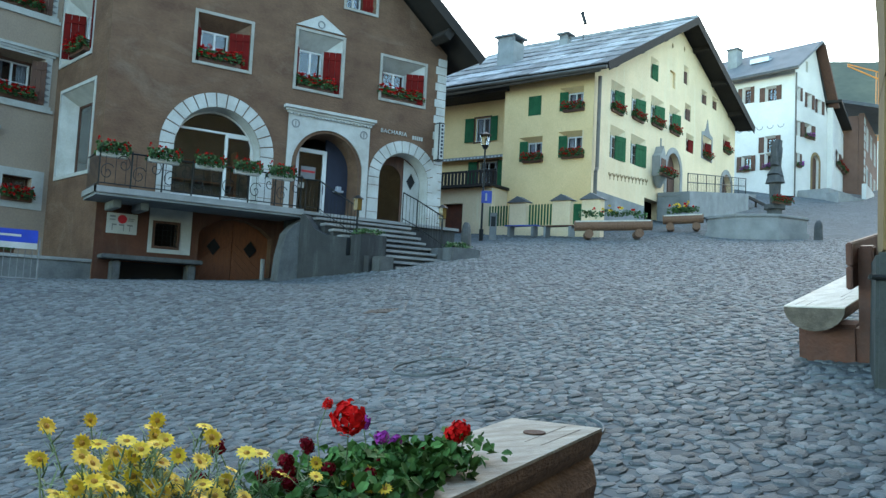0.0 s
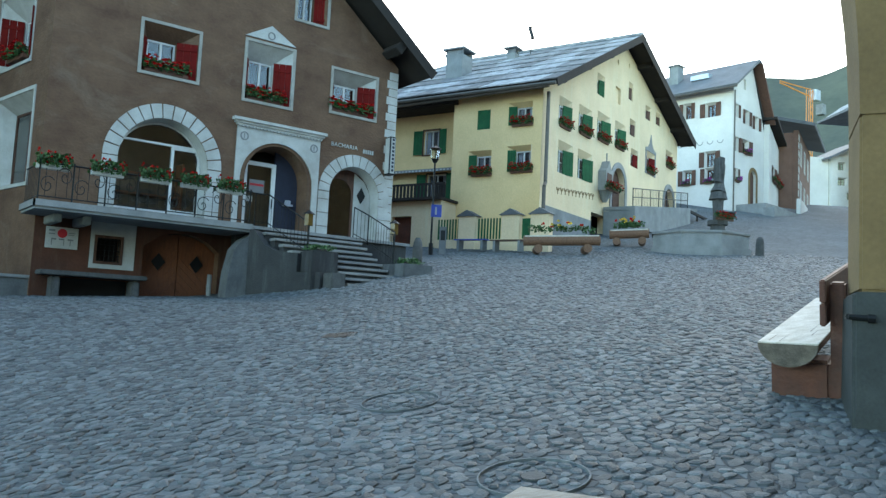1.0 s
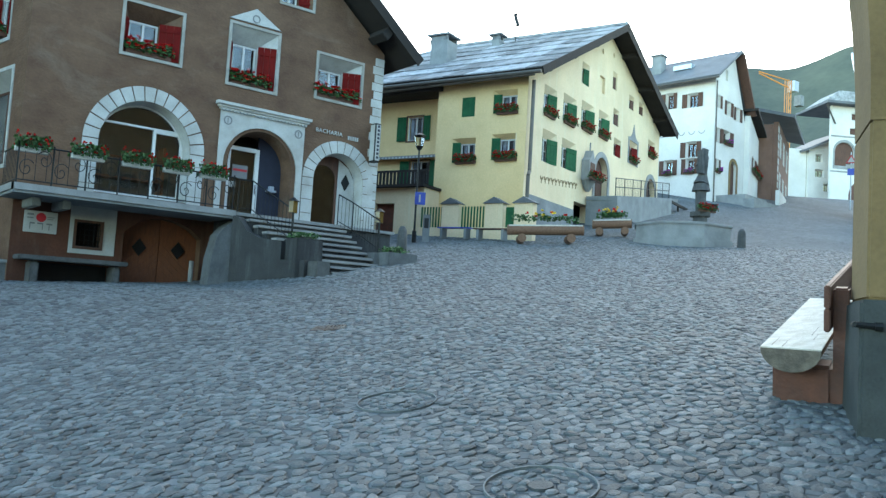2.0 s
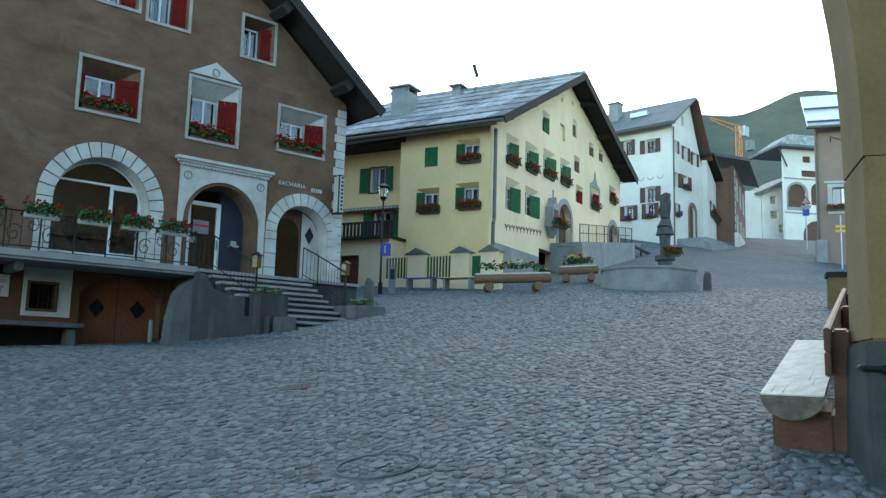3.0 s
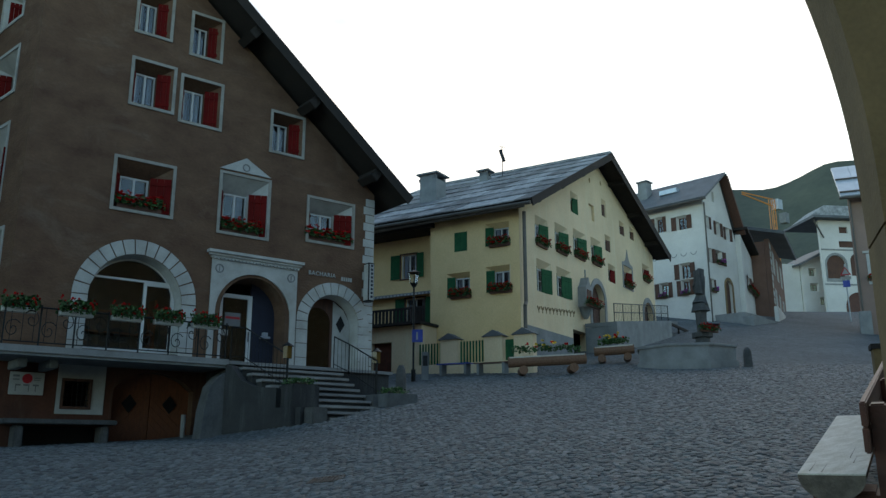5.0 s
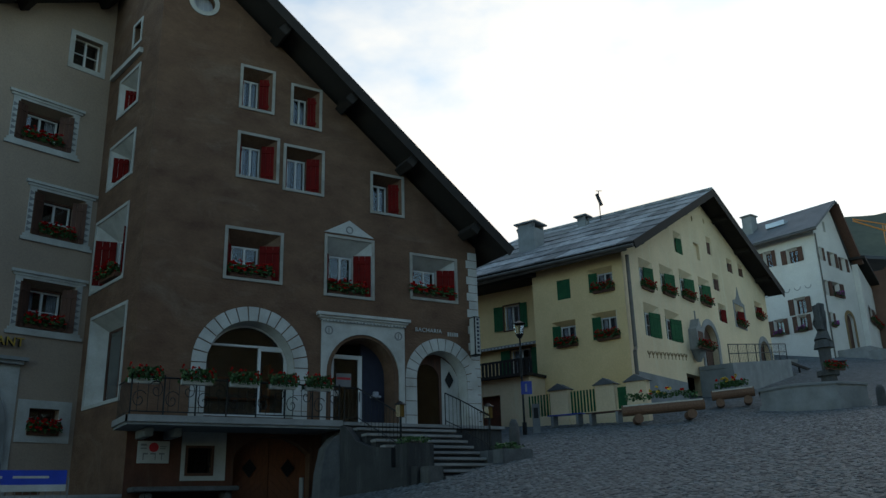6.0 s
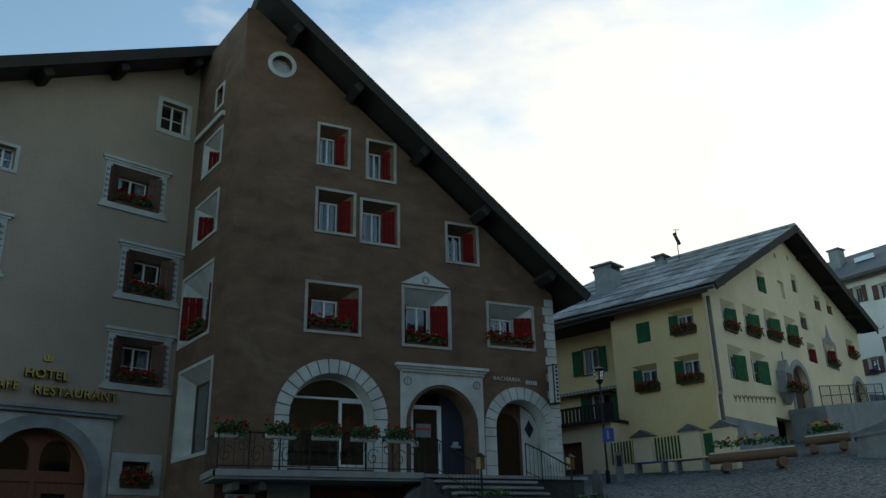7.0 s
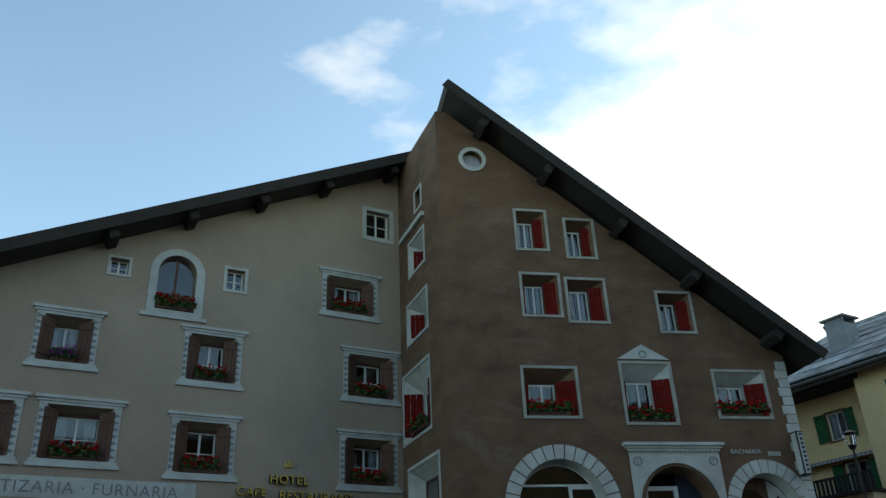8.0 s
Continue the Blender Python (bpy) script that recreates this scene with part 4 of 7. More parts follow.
        w = part("small_window", plate(rect(a, b, c, d), [hole], -0.03, 0.01), WHITE, hotel, "small white-framed attic window")
        sash_window(w, hole[0][0], hole[1][0], hole[0][1], hole[2][1], 0.2, 1, 1)
    w = part("arched_window", plate(arch(-8.46, -6.8, 12.8, 15.02), [arch(-8.22, -7.06, 12.95, 14.8)], -0.035, 0.01), WHITE, hotel, "arched attic window with sgraffito frame")
    part("sill", boxes((-8.62, -6.66, -0.07, 0, 12.68, 12.8)), WHITE, w)
    part("sash", boxes((-7.67, -7.61, 0.2, 0.26, 12.95, 14.78), (-8.2, -7.08, 0.2, 0.26, 13.5, 13.56)), OLDWOOD, w)
    part("panel", boxes((-8.2, -7.08, 0.22, 0.28, 12.95, 13.5)), OLDWOOD, w)
    g = part("pane", plate(arch(-8.2, -7.08, 13.5, 14.78), [], 0.225, 0.235), GLASS, w)
    g.visible_shadow = False
    flower_box(3, HOTEL_AT @ pose(-7.64, 0.02, 12.96), 0.9)
    # portal
    part("portal", plate(rect(-5.9, -1.75, 2.4, 7.0), [arch(-5.55, -1.95, 2.41, 6.98)], -0.03, 0.0), WHITE, hotel, "white painted field round the portal")
    part("portal_arch", plate(arch(-5.55, -1.95, 2.4, 6.97), [arch(-5.12, -2.28, 2.41, 6.62)], -0.09, 0.03), STONE, hotel, "round grey stone arch of the hotel entrance")
    part("portal_cornice", boxes((-6.1, -1.6, -0.22, 0, 7.12, 7.22), (-6.0, -1.7, -0.15, 0, 7.02, 7.12)), STONE, hotel)
    d = part("door", plate(arch(-5.14, -2.26, 1.6, 6.62), [arch(-4.7, -3.85, 5.5, 6.35), arch(-3.55, -2.7, 5.5, 6.35), rect(-3.4, -2.75, 3.6, 4.9)], 0.3, 0.4), GATEWOOD, hotel, "carved wooden arched double door")
    part("door_rail", boxes((-5.1, -2.3, 0.26, 0.3, 5.2, 5.36), (-3.78, -3.62, 0.26, 0.3, 2.4, 5.2), (-5.1, -2.3, 0.26, 0.3, 3.3, 3.42)), GATEWOOD, d)
    g = part("pane", boxes((-4.75, -2.65, 0.345, 0.355, 3.5, 6.4)), GLASS, d)
    g.visible_shadow = False
    w = part("small_window", plate(rect(-1.68, -0.15, 4.9, 6.08), [rect(-1.35, -0.5, 5.1, 5.85)], -0.03, 0.01), WHITE, hotel)
    sash_window(w, -1.35, -0.5, 5.1, 5.85, 0.25, sash_mat=OLDWOOD)
    flower_box(0, HOTEL_AT @ pose(-0.92, 0.0, 5.08), 0.7)
    # letters
    text_part("HOTEL", Matrix.Translation((-3.82, -0.130, 8.08)), 0.36, GOLD, hotel, spacing=1.1)
    text_part("HOTEL", Matrix.Translation((-3.82, -0.067, 8.08)), 0.36, IRON, hotel, "letter_body", 0.05, 1.1)
    text_part("RESTAURANT", Matrix.Translation((-2.95, -0.170, 7.62)), 0.36, GOLD, hotel, spacing=1.08)
    text_part("RESTAURANT", Matrix.Translation((-2.95, -0.107, 7.62)), 0.36, IRON, hotel, "letter_body", 0.05, 1.08)
    text_part("CAFE", Matrix.Translation((-4.95, -0.170, 7.68)), 0.36, GOLD, hotel, spacing=1.08)
    text_part("CAFE", Matrix.Translation((-4.95, -0.107, 7.68)), 0.36, IRON, hotel, "letter_body", 0.05, 1.08)
    part("crown_ornament", boxes((-3.95, -3.7, -0.05, -0.02, 8.48, 8.53), (-3.95, -3.91, -0.05, -0.02, 8.5, 8.62), (-3.85, -3.8, -0.05, -0.02, 8.5, 8.68), (-3.74, -3.7, -0.05, -0.02, 8.5, 8.62)), GOLD, hotel)
    part("name_band", boxes((-13.5, -6.5, -0.012, 0.0, 7.3, 7.85)), WHITE, hotel, "white painted band with bakery lettering")
    text_part("PASTIZARIA · FURNARIA", Matrix.Translation((-9.6, -0.016, 7.56)), 0.44, GREYMARK, hotel, depth=0.003, spacing=1.1)


build_hotel()


# ---- balcony and stairs of the brown house ----
def build_balcony():
    b = tagged(new("balcony"), "stone balcony slab with a wrought-iron railing", "balcony")
    b.matrix_basis = BROWN_AT
    slab = plate([(3.75, FLOOR - 0.2), (9.32, FLOOR - 0.2), (9.32, FLOOR), (3.75, FLOOR)], [], -1.75, -0.004)
    part("slab", slab, CONCRETE, b, "worn concrete slab with a pale edge")
    part("slab_edge", boxes((3.7, 9.32, -1.8, -1.754, FLOOR - 0.13, FLOOR + 0.03), (3.7, 3.746, -1.8, -0.01, FLOOR - 0.13, FLOOR + 0.03)), STONE, b)
    for u in (4.3, 5.0):
        part("bracket", boxes((u, u + 0.2, -1.2, -0.02, FLOOR - 0.42, FLOOR - 0.204), soft=0.02), CONCRETE, b)
    top = FLOOR + 0.95
    part("hand_rail", rods(((3.8, -1.68, top), (9.3, -1.68, top), 0.022), ((3.8, -1.68, top), (3.8, -0.05, top), 0.022)), IRON, b)
    part("bottom_rail", rods(((3.8, -1.68, FLOOR + 0.12), (9.3, -1.68, FLOOR + 0.12), 0.015), ((3.8, -1.68, FLOOR + 0.12), (3.8, -0.05, FLOOR + 0.12), 0.015)), IRON, b)
    for k in range(8):
        u = 3.8 + 5.45 * k / 7
        part("post", rods(((u, -1.68, FLOOR - 0.15), (u, -1.68, top + 0.06), 0.022)), IRON, b)
    for k in range(22):
        u = 3.95 + 5.2 * k / 21
        part("baluster", rods(((u, -1.68, FLOOR + 0.12), (u, -1.68, top), 0.008), sides=5), IRON, b)
    for k in range(10):
        y = -1.6 + 1.5 * k / 9
        part("baluster", rods(((3.8, y, FLOOR + 0.12), (3.8, y, top), 0.0075), sides=5), IRON, b)
    for c in [3.8 + 5.45 * (k + 0.5) / 7 for k in range(7)]:
        for s in (-1, 1):
            bm = bmesh.new()
            last = None
            for k in range(22):
                a = k * 0.42
                r = 0.02 + 0.0082 * k
                p = Vector((c + s * (0.2 + r * math.cos(a)), -1.70, FLOOR + 0.52 + s * 0.12 + r * math.sin(a) * 1.25))
                if last is not None:
                    rod(bm, last, p, 0.012, 5)
                last = p
            part("scroll", bm, IRON, b)
    for c, w in ((4.1, 0.75), (5.35, 1.05), (6.55, 1.0), (7.6, 0.95), (8.6, 0.95)):
        flower_box(1, BROWN_AT @ pose(c, -1.72 if c > 4.5 else -1.6, FLOOR + 0.78), w)


build_balcony()


def build_stairs():
    st = tagged(new("entrance_stairs"), "grey stone entrance stairs with side walls and landing", "stairs")
    st.matrix_basis = BROWN_AT
    part("landing", boxes((9.34, 14.7, -1.78, -0.004, FLOOR - 0.09, FLOOR)), STONE, st)
    part("landing_base", boxes((9.45, 14.6, -1.7, -0.02, 2.4, FLOOR - 0.094)), DARKCONCRETE_SHADE, st)
    for k in range(9):
        z = FLOOR - 0.172 * (k + 1)
        y = -1.75 - 0.3 * (k + 1)
        left = 9.6 + 0.134 * k if k < 5 else 10.92
        part("step", boxes((left, 12.75, y - 0.05, y + 0.3, z - 0.075, z), soft=0.012), STONE, st, "pale worn stone tread")
        # Risers darker than treads: shadow below each nosing put into their colour.
        part("riser", boxes((left + 0.03, 12.7, y + 0.02, y + 0.31, 2.6, z - 0.078)), DARKCONCRETE_SHADE, st)
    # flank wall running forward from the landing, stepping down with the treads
    flank = part("left_wall", plate([(0, 2.2), (2.55, 2.2), (2.55, 3.86), (1.75, 3.86), (1.75, 4.36), (1.0, 4.42), (0.55, 4.6), (0.2, 5.0), (0, FLOOR - 0.1)], [], -0.12, 0.12), DARKCONCRETE_SHADE, st, "dark stained concrete side wall")
    flank.matrix_basis = Matrix.Translation((9.36, -1.72, 0)) @ Matrix.Rotation(math.atan2(-2.35, 1.05), 4, "Z")
    part("buttress", plate([(8.62, 2.2), (9.42, 2.2), (9.42, FLOOR - 0.22), (9.1, 4.72), (8.88, 4.45), (8.74, 3.8)], [], -1.72, -1.2), PALEDARK, st, "pale grey concrete buttress")
    part("left_block", boxes((10.12, 10.9, -3.95, -3.2, 2.6, 4.42), (10.16, 10.86, -3.92, -3.24, 4.422, 4.44), soft=0.02), DARKCONCRETE_SHADE, st)
    part("low_step_block", boxes((10.42, 10.85, -4.5, -3.96, 2.6, 3.85), soft=0.03), DARKSTONE, st)
    part("right_wall", boxes((12.78, 13.0, -3.6, -1.78, 2.6, 4.3)), PALEDARK, st)
    part("right_block", boxes((12.95, 13.95, -4.1, -3.1, 2.6, 4.32), soft=0.03), PALEDARK, st)


build_stairs()


def shrub(m, seed):
    s = tagged(new("low_shrub"), "small dark green shrub in a concrete block", "shrub", "shrubs by the stairs")
    s.matrix_basis = m
    r = random.Random(seed)
    bm = bmesh.new()
    scatter_leaves(bm, 260, (0.36, 0.3, 0.13), 0.035, r)
    bmesh.ops.translate(bm, verts=bm.verts, vec=(0, 0, 0.08))
    part("foliage", bm, LEAF, s)
    part("root_ball", rods(((0, 0, -0.02), (0, 0, 0.06), 0.26, 10, 0.2)), SOIL, s)


shrub(BROWN_AT @ pose(10.5, -3.58, 4.44), 31)
shrub(BROWN_AT @ pose(13.45, -3.6, 4.33), 32)


def railing(points, label, name="stair_railing"):
    """An iron hand rail on posts along a few points, given at tread level."""
    r = tagged(new(name), label, "railing")
    r.matrix_basis = BROWN_AT
    for a, b in zip(points, points[1:]):
        up = Vector((0, 0, 0.92))
        low = Vector((0, 0, 0.12))
        a, b = Vector(a), Vector(b)
        part("hand_rail", rods((a + up, b + up, 0.02)), IRON, r)
        part("bottom_rail", rods((a + low, b + low, 0.012)), IRON, r)
        n = max(3, int((b - a).length / 0.14))
        for k in range(n + 1):
            p = a.lerp(b, k / n)
            part("baluster" if 0 < k < n else "post", rods((p, p + up, 0.007 if 0 < k < n else 0.018), sides=6), IRON, r)
    return r


railing([(9.4, -1.7, FLOOR), (9.75, -1.8, FLOOR), (10.3, -3.3, FLOOR - 0.85)], "black wrought-iron stair railing")
railing([(12.6, -1.75, FLOOR), (12.85, -2.2, FLOOR - 0.25), (12.9, -3.6, FLOOR - 0.85)], "black wrought-iron stair railing")


def lantern(x, y, z):
    l = tagged(new("stair_lantern"), "small amber glass lantern on an iron post", "lantern", "stair lanterns")
    l.matrix_basis = pose(x, y, z)
    part("post", rods(((0, 0, 0), (0, 0, 0.9), 0.02)), IRON, l)
    part("glass", rods(((0, 0, 0.9), (0, 0, 1.22), 0.13), sides=6), AMBER, l)
    part("cap", rods(((0, 0, 1.22), (0, 0, 1.32), 0.17, 8, 0.03)), IRON, l)
    return l


l = lantern(10.3, 21.75, 4.25)
copy_thing(l, pose(13.1, 21.75, 4.3))


def stone_bench():
    b = tagged(new("stone_bench"), "grey stone slab bench on carved feet against the wall", "bench")
    b.matrix_basis = BROWN_AT
    part("seat", boxes((4.2, 6.85, -0.8, -0.05, 3.42, 3.54), soft=0.02), DARKSTONE, b)
    for u in (4.6, 6.6):
        part("foot", boxes((u - 0.1, u + 0.1, -0.68, -0.1, 2.5, 3.398), soft=0.04), DARKSTONE, b)
    # Flat black sheet imitates the shade between seat and ground.
    part("under_seat_shade", boxes((4.62, 6.5, -0.06, -0.02, 2.2, 3.38)), IRON, b, "black sheet painting the shade below the seat")


stone_bench()


def low_wall():
    w = tagged(new("low_wall"), "low grey wall with capping before the hotel", "wall")
    part("wall", boxes((0, 3.2, 0, 0.35, 0.6, 3.3)), PALEDARK, w)
    part("capping", boxes((-0.03, 3.23, -0.05, 0.4, 3.304, 3.39), soft=0.01), STONE, w)
    w.matrix_basis = frame_at(1.05, 24.9, 3)
    flower_box(2, w.matrix_basis @ pose(0.9, 0.2, 3.39), 0.9)


low_wall()


def barrier():
    b = tagged(new("crowd_barrier"), "metal barrier with a blue and white banner", "barrier")
    b.matrix_basis = pose(0.3, 22.4, ground_z(1.5, 22.4), 0, 0, 2)
    part("frame", rods(((0, 0, 0.1), (2.2, 0, 0.1), 0.02), ((0, 0, 1.05), (2.2, 0, 1.05), 0.02), ((0, 0, 0), (0, 0, 1.05), 0.02), ((2.2, 0, 0), (2.2, 0, 1.05), 0.02)), GREYMARK, b)
    for k in range(14):
        part("bar", rods(((0.15 + k * 0.147, 0, 0.1), (0.15 + k * 0.147, 0, 1.05), 0.008), sides=5), GREYMARK, b)
    part("banner", boxes((0.05, 2.15, -0.035, -0.022, 0.78, 1.22)), BLUE, b)
    part("banner_stripe", boxes((0.05, 2.15, -0.042, -0.036, 0.78, 0.92), (0.3, 0.9, -0.042, -0.036, 1.05, 1.1), (1.1, 1.8, -0.042, -0.036, 1.05, 1.1)), WHITE, b)


barrier()


# ---- yellow house ----
YG_AT = frame_at(24.33, 27.55, 20.65)
YE_AT = frame_at(24.33, 27.55, -68.8)
yellow = start_house("yellow_house", YG_AT, "large pale yellow gable house with green shutters and slab roof")
# u0, u1, z0, z1, shutter side, flowers, colour
GABLE_WINDOWS = [
    (1.67, 3.1, 12.0, 13.35, 1, 1, "g"), (3.94, 5.53, 12.17, 13.53, 1, 1, "g"), (6.26, 7.95, 12.37, 13.77, 1, 1, "g"), (8.7, 10.25, 12.5, 13.87, 1, 1, "g"),
    (1.73, 3.34, 9.8, 11.3, 1, 0, "g"), (3.99, 5.72, 9.93, 11.35, 1, 0, "g"), (6.08, 7.09, 14.6, 15.7, 1, 0, "g"), (10.6, 11.3, 15.5, 16.5, 0, 0, "d"),
    (10.9, 11.85, 13.58, 14.5, 0, 0, "d"), (13.45, 14.4, 15.1, 15.9, 0, 0, "d"), (15.3, 16.2, 15.2, 15.95, 0, 0, "d"),
    (11.2, 12.4, 11.9, 12.9, 0, 0, "r"), (13.75, 15.3, 12.1, 13.3, 0, 1, "r"), (17.4, 18.8, 13.1, 14.1, 0, 1, "r")]
EAVE_WINDOWS = [(-1.69, -0.45, 9.55, 10.72, 1), (-3.69, -2.47, 9.5, 10.62, 1), (-1.71, -0.5, 11.65, 12.7, 1), (-3.27, -2.6, 11.6, 12.5, 0)]


def build_yellow():
    width, apex_u, apex_z = 19.7, 9.95, 18.35
    left, right = 13.35, 14.95
    holes = []
    for a, b, c, d, side, fl, col in GABLE_WINDOWS:
        holes.append(rect(a, b, c, d))
    holes += [arch(8.5, 10.4, 8.5, 11.4), arch(17.25, 19.1, 9.8, 11.72), rect(5.8, 7.9, 6.9, 8.55)]
    holes += [rect(8.65, 9.4, 14.82, 15.7), [(8.9 + 0.12 * math.cos(k), 17.05 + 0.17 * math.sin(k)) for k in range(6)], [(10.6 + 0.12 * math.cos(k), 17.35 + 0.17 * math.sin(k)) for k in range(6)]]
    part("wall", plate([(0, 4.5), (width, 4.5), (width, right), (apex_u, apex_z), (0, left)], holes, 0, 0.5), CREAM, yellow, "cream rendered gable wall")
    eh = [rect(a, b, c, d) for a, b, c, d, _ in EAVE_WINDOWS]
    ew = part("eave_wall", plate(rect(-4.55, -0.003, 4.2, 13.2), eh, 0, 0.5), YELLOW, yellow, "pale yellow rendered eave wall")
    turn = YG_AT.inverted() @ YE_AT
    ew.matrix_basis = turn
    part("right_wall", boxes((width - 0.5, width, 0.52, 14, 5, right - 0.2)), CREAM, yellow)
    # Sheets that colour the space behind the windows as unlit.
    part("room_dark_sheet", boxes((0.8, width - 0.6, 1.6, 1.7, 5, 13.2)), DARKWOOD_ROOMS, yellow)
    part("room_dark_sheet", boxes((1.6, 1.7, 1.75, 8, 5, 13.2)), DARKWOOD_ROOMS, yellow)
    # roof of large stone slabs
    def slope(u0, z0, u1, z1, y0, y1, name, flip):
        lean = math.atan2(z1 - z0, u1 - u0)
        run = math.hypot(u1 - u0, z1 - z0)
        m = Matrix.Translation((u0, 0, z0)) @ Matrix.Rotation(-lean, 4, "Y")
        base = part(name, boxes((0, run, y0, y1, 0.0, 0.12), m=m), DARKWOOD_ROOMS, yellow, "roof of overlapping grey stone slabs")
        r = random.Random(3)
        rows = 7
        tile = {}
        for k in range(rows):
            a, b = run * k / rows, run * (k + 1) / rows
            y = y0 - 0.02
            while y < y1:
                w = r.choice((0.8, 1.1, 1.5))
                key = (round(w, 1))
                if key not in tile:
                    bm = boxes((0, run / rows * 1.14, 0.012, w - 0.012, 0, 0.05))
                    me = bpy.data.meshes.new("slab_tile")
                    bm.to_mesh(me)
                    bm.free()
                    me.materials.append(SLATE)
                    tile[key] = me
                t = new("roof_slab", tile[key])
                t.parent = base
                t.matrix_basis = m @ Matrix.Translation((a - 0.05 if not flip else a - 0.05, y, 0.125 + r.uniform(0, 0.012))) @ Matrix.Rotation(radians(1.6 if not flip else -1.6) + r.uniform(-0.006, 0.006), 4, "Y")
                y += w
        return m, run
    m, run = slope(-0.7, left - 0.15, apex_u, apex_z + 0.25, -0.95, 11, "roof", False)
    part("verge_board", boxes((0, run, -1.0, -0.955, -0.2, 0.16), m=m), DARKWOOD_ROOMS, yellow)
    for f in (0.1, 0.36, 0.62, 0.88):
        part("purlin", boxes((run * f - 0.11, run * f + 0.11, -0.85, 0.2, -0.28, -0.004), m=m), DARKWOOD_ROOMS, yellow)
    m, run = slope(apex_u, apex_z + 0.25, width + 0.75, right - 0.02, -0.95, 11, "roof", True)
    part("verge_board", boxes((0, run, -1.0, -0.955, -0.3, 0.18), m=m), DARKWOOD_ROOMS, yellow)
    part("soffit", boxes((0, run, -0.94, 0.0, -0.08, -0.004), m=m), DARKWOOD_ROOMS, yellow)
    for f in (0.2, 0.5, 0.8):
        part("purlin", boxes((run * f - 0.11, run * f + 0.11, -0.85, 0.2, -0.34, -0.084), m=m), DARKWOOD_ROOMS, yellow)
    part("ridge_capping", boxes((apex_u - 0.14, apex_u + 0.14, -0.95, 11, apex_z + 0.36, apex_z + 0.5)), SLATE, yellow)
    part("gutter", rods(((-0.8, -0.95, left - 0.22), (-0.8, 7.5, left - 0.22), 0.09)), COPPER, yellow)
    part("downpipe", rods(((0.12, -0.2, left - 0.3), (0.12, -0.2, 9.0), 0.085), ((0.12, -0.2, 9.0), (-0.3, -0.35, 8.75), 0.085), ((-0.3, -0.35, 8.75), (-0.3, -0.35, 6.0), 0.085)), COPPER, yellow)
    # chimneys
    for u, y, z0, z1, s in ((4.1, 7.0, 14.2, 16.8, 0.5), (5.0, 7.6, 15.0, 16.4, 0.2), (8.2, 6.0, 16, 18.1, 0.25)):
        c = part("chimney", boxes((u - s, u + s, y - s, y + s, z0, z1)), CONCRETE, yellow, "grey rendered chimney with a slate cap")
        part("chimney_cap", boxes((u - s - 0.15, u + s + 0.15, y - s - 0.15, y + s + 0.15, z1 + 0.25, z1 + 0.33), (u - s, u - s + 0.12, y - s, y + s, z1, z1 + 0.25), (u + s - 0.12, u + s, y - s, y + s, z1, z1 + 0.25)), SLATE, c)
    for u, y, z, h in ((4.9, 8.2, 15.9, 1.6), (8.4, 5.0, 17.8, 2.0)):
        part("aerial", rods(((u, y, z), (u, y, z + h), 0.025), ((u - 0.3, y, z + h - 0.1), (u + 0.4, y, z + h + 0.1), 0.02), ((u, y - 0.12, z + h * 0.55), (u, y + 0.12, z + h * 0.9), 0.1)), IRON, yellow, "television aerial with a small dish")
    # windows of the gable
    for a, b, c, d, side, fl, col in GABLE_WINDOWS:
        wide, mat = b - a, GREENPAINT if col == "g" else REDPAINT if col == "r" else OLDWOOD
        i0, i1, j1 = a + wide * 0.1, b - wide * (0.3 if side else 0.16), d - (d - c) * 0.24
        w = part("window", funnel(a, b, c, d, i0, i1, c + 0.04, j1, 0.004, 0.22), CREAM, yellow, "small splayed window")
        sash_window(w, i0, i1, c + 0.04, j1, 0.23, 1, 1)
        if side:
            shutter(w, a + wide * 0.5, wide * 0.48, c + 0.03, j1 + 0.02, 0.13, 15, mat, 1)
            shutter(w, i0 + 0.1, wide * 0.16, c + 0.04, j1, 0.17, 35, mat, -1)
        else:
            shutter(w, b - wide * 0.42, wide * 0.4, c + 0.03, j1, 0.15, 15, mat, 1)
            shutter(w, a + wide * 0.36, wide * 0.3, c + 0.03, j1, 0.15, 15, mat, -1)
        if fl:
            flower_box(0 if side else 3, YG_AT @ pose(a + wide * 0.45, -0.02, c - 0.12), wide * 0.62)
    niche = part("blind_niche", plate(rect(8.65, 9.4, 14.82, 15.7), [], 0.14, 0.18), CREAM, yellow)
    # windows of the eave wall
    for a, b, c, d, fl in EAVE_WINDOWS:
        i0, i1, j1 = a + 0.36, b - 0.1, d - 0.22
        w = part("window", funnel(a, b, c, d, i0, i1, c + 0.03, j1, 0.004, 0.24), YELLOW, yellow, "small splayed window")
        w.matrix_basis = turn
        if fl:
            sash_window(w, i0, i1, c + 0.03, j1, 0.25, 1, 0, curtain=True)
            shutter(w, a + 0.42, 0.4, c + 0.02, j1 + 0.04, 0.1, 10, GREENPAINT, -1)
            shutter(w, i1 + 0.02, 0.12, c + 0.02, j1, 0.18, 40, GREENPAINT, 1)
            flower_box(0, YE_AT @ pose((i0 + i1) / 2 + 0.04, -0.04, c - 0.1), (i1 - i0) * 1.05)
        else:
            part("closed_shutter", boxes((a, a + 0.32, 0.0, 0.04, c, d), (a + 0.33, b, 0.0, 0.04, c, d)), GREENPAINT, w)
    # painted frieze on the gable
    for k in range(11):
        u = 1.85 + k * 0.41
        z = 9.1 + 0.09 * (u - 1.85)
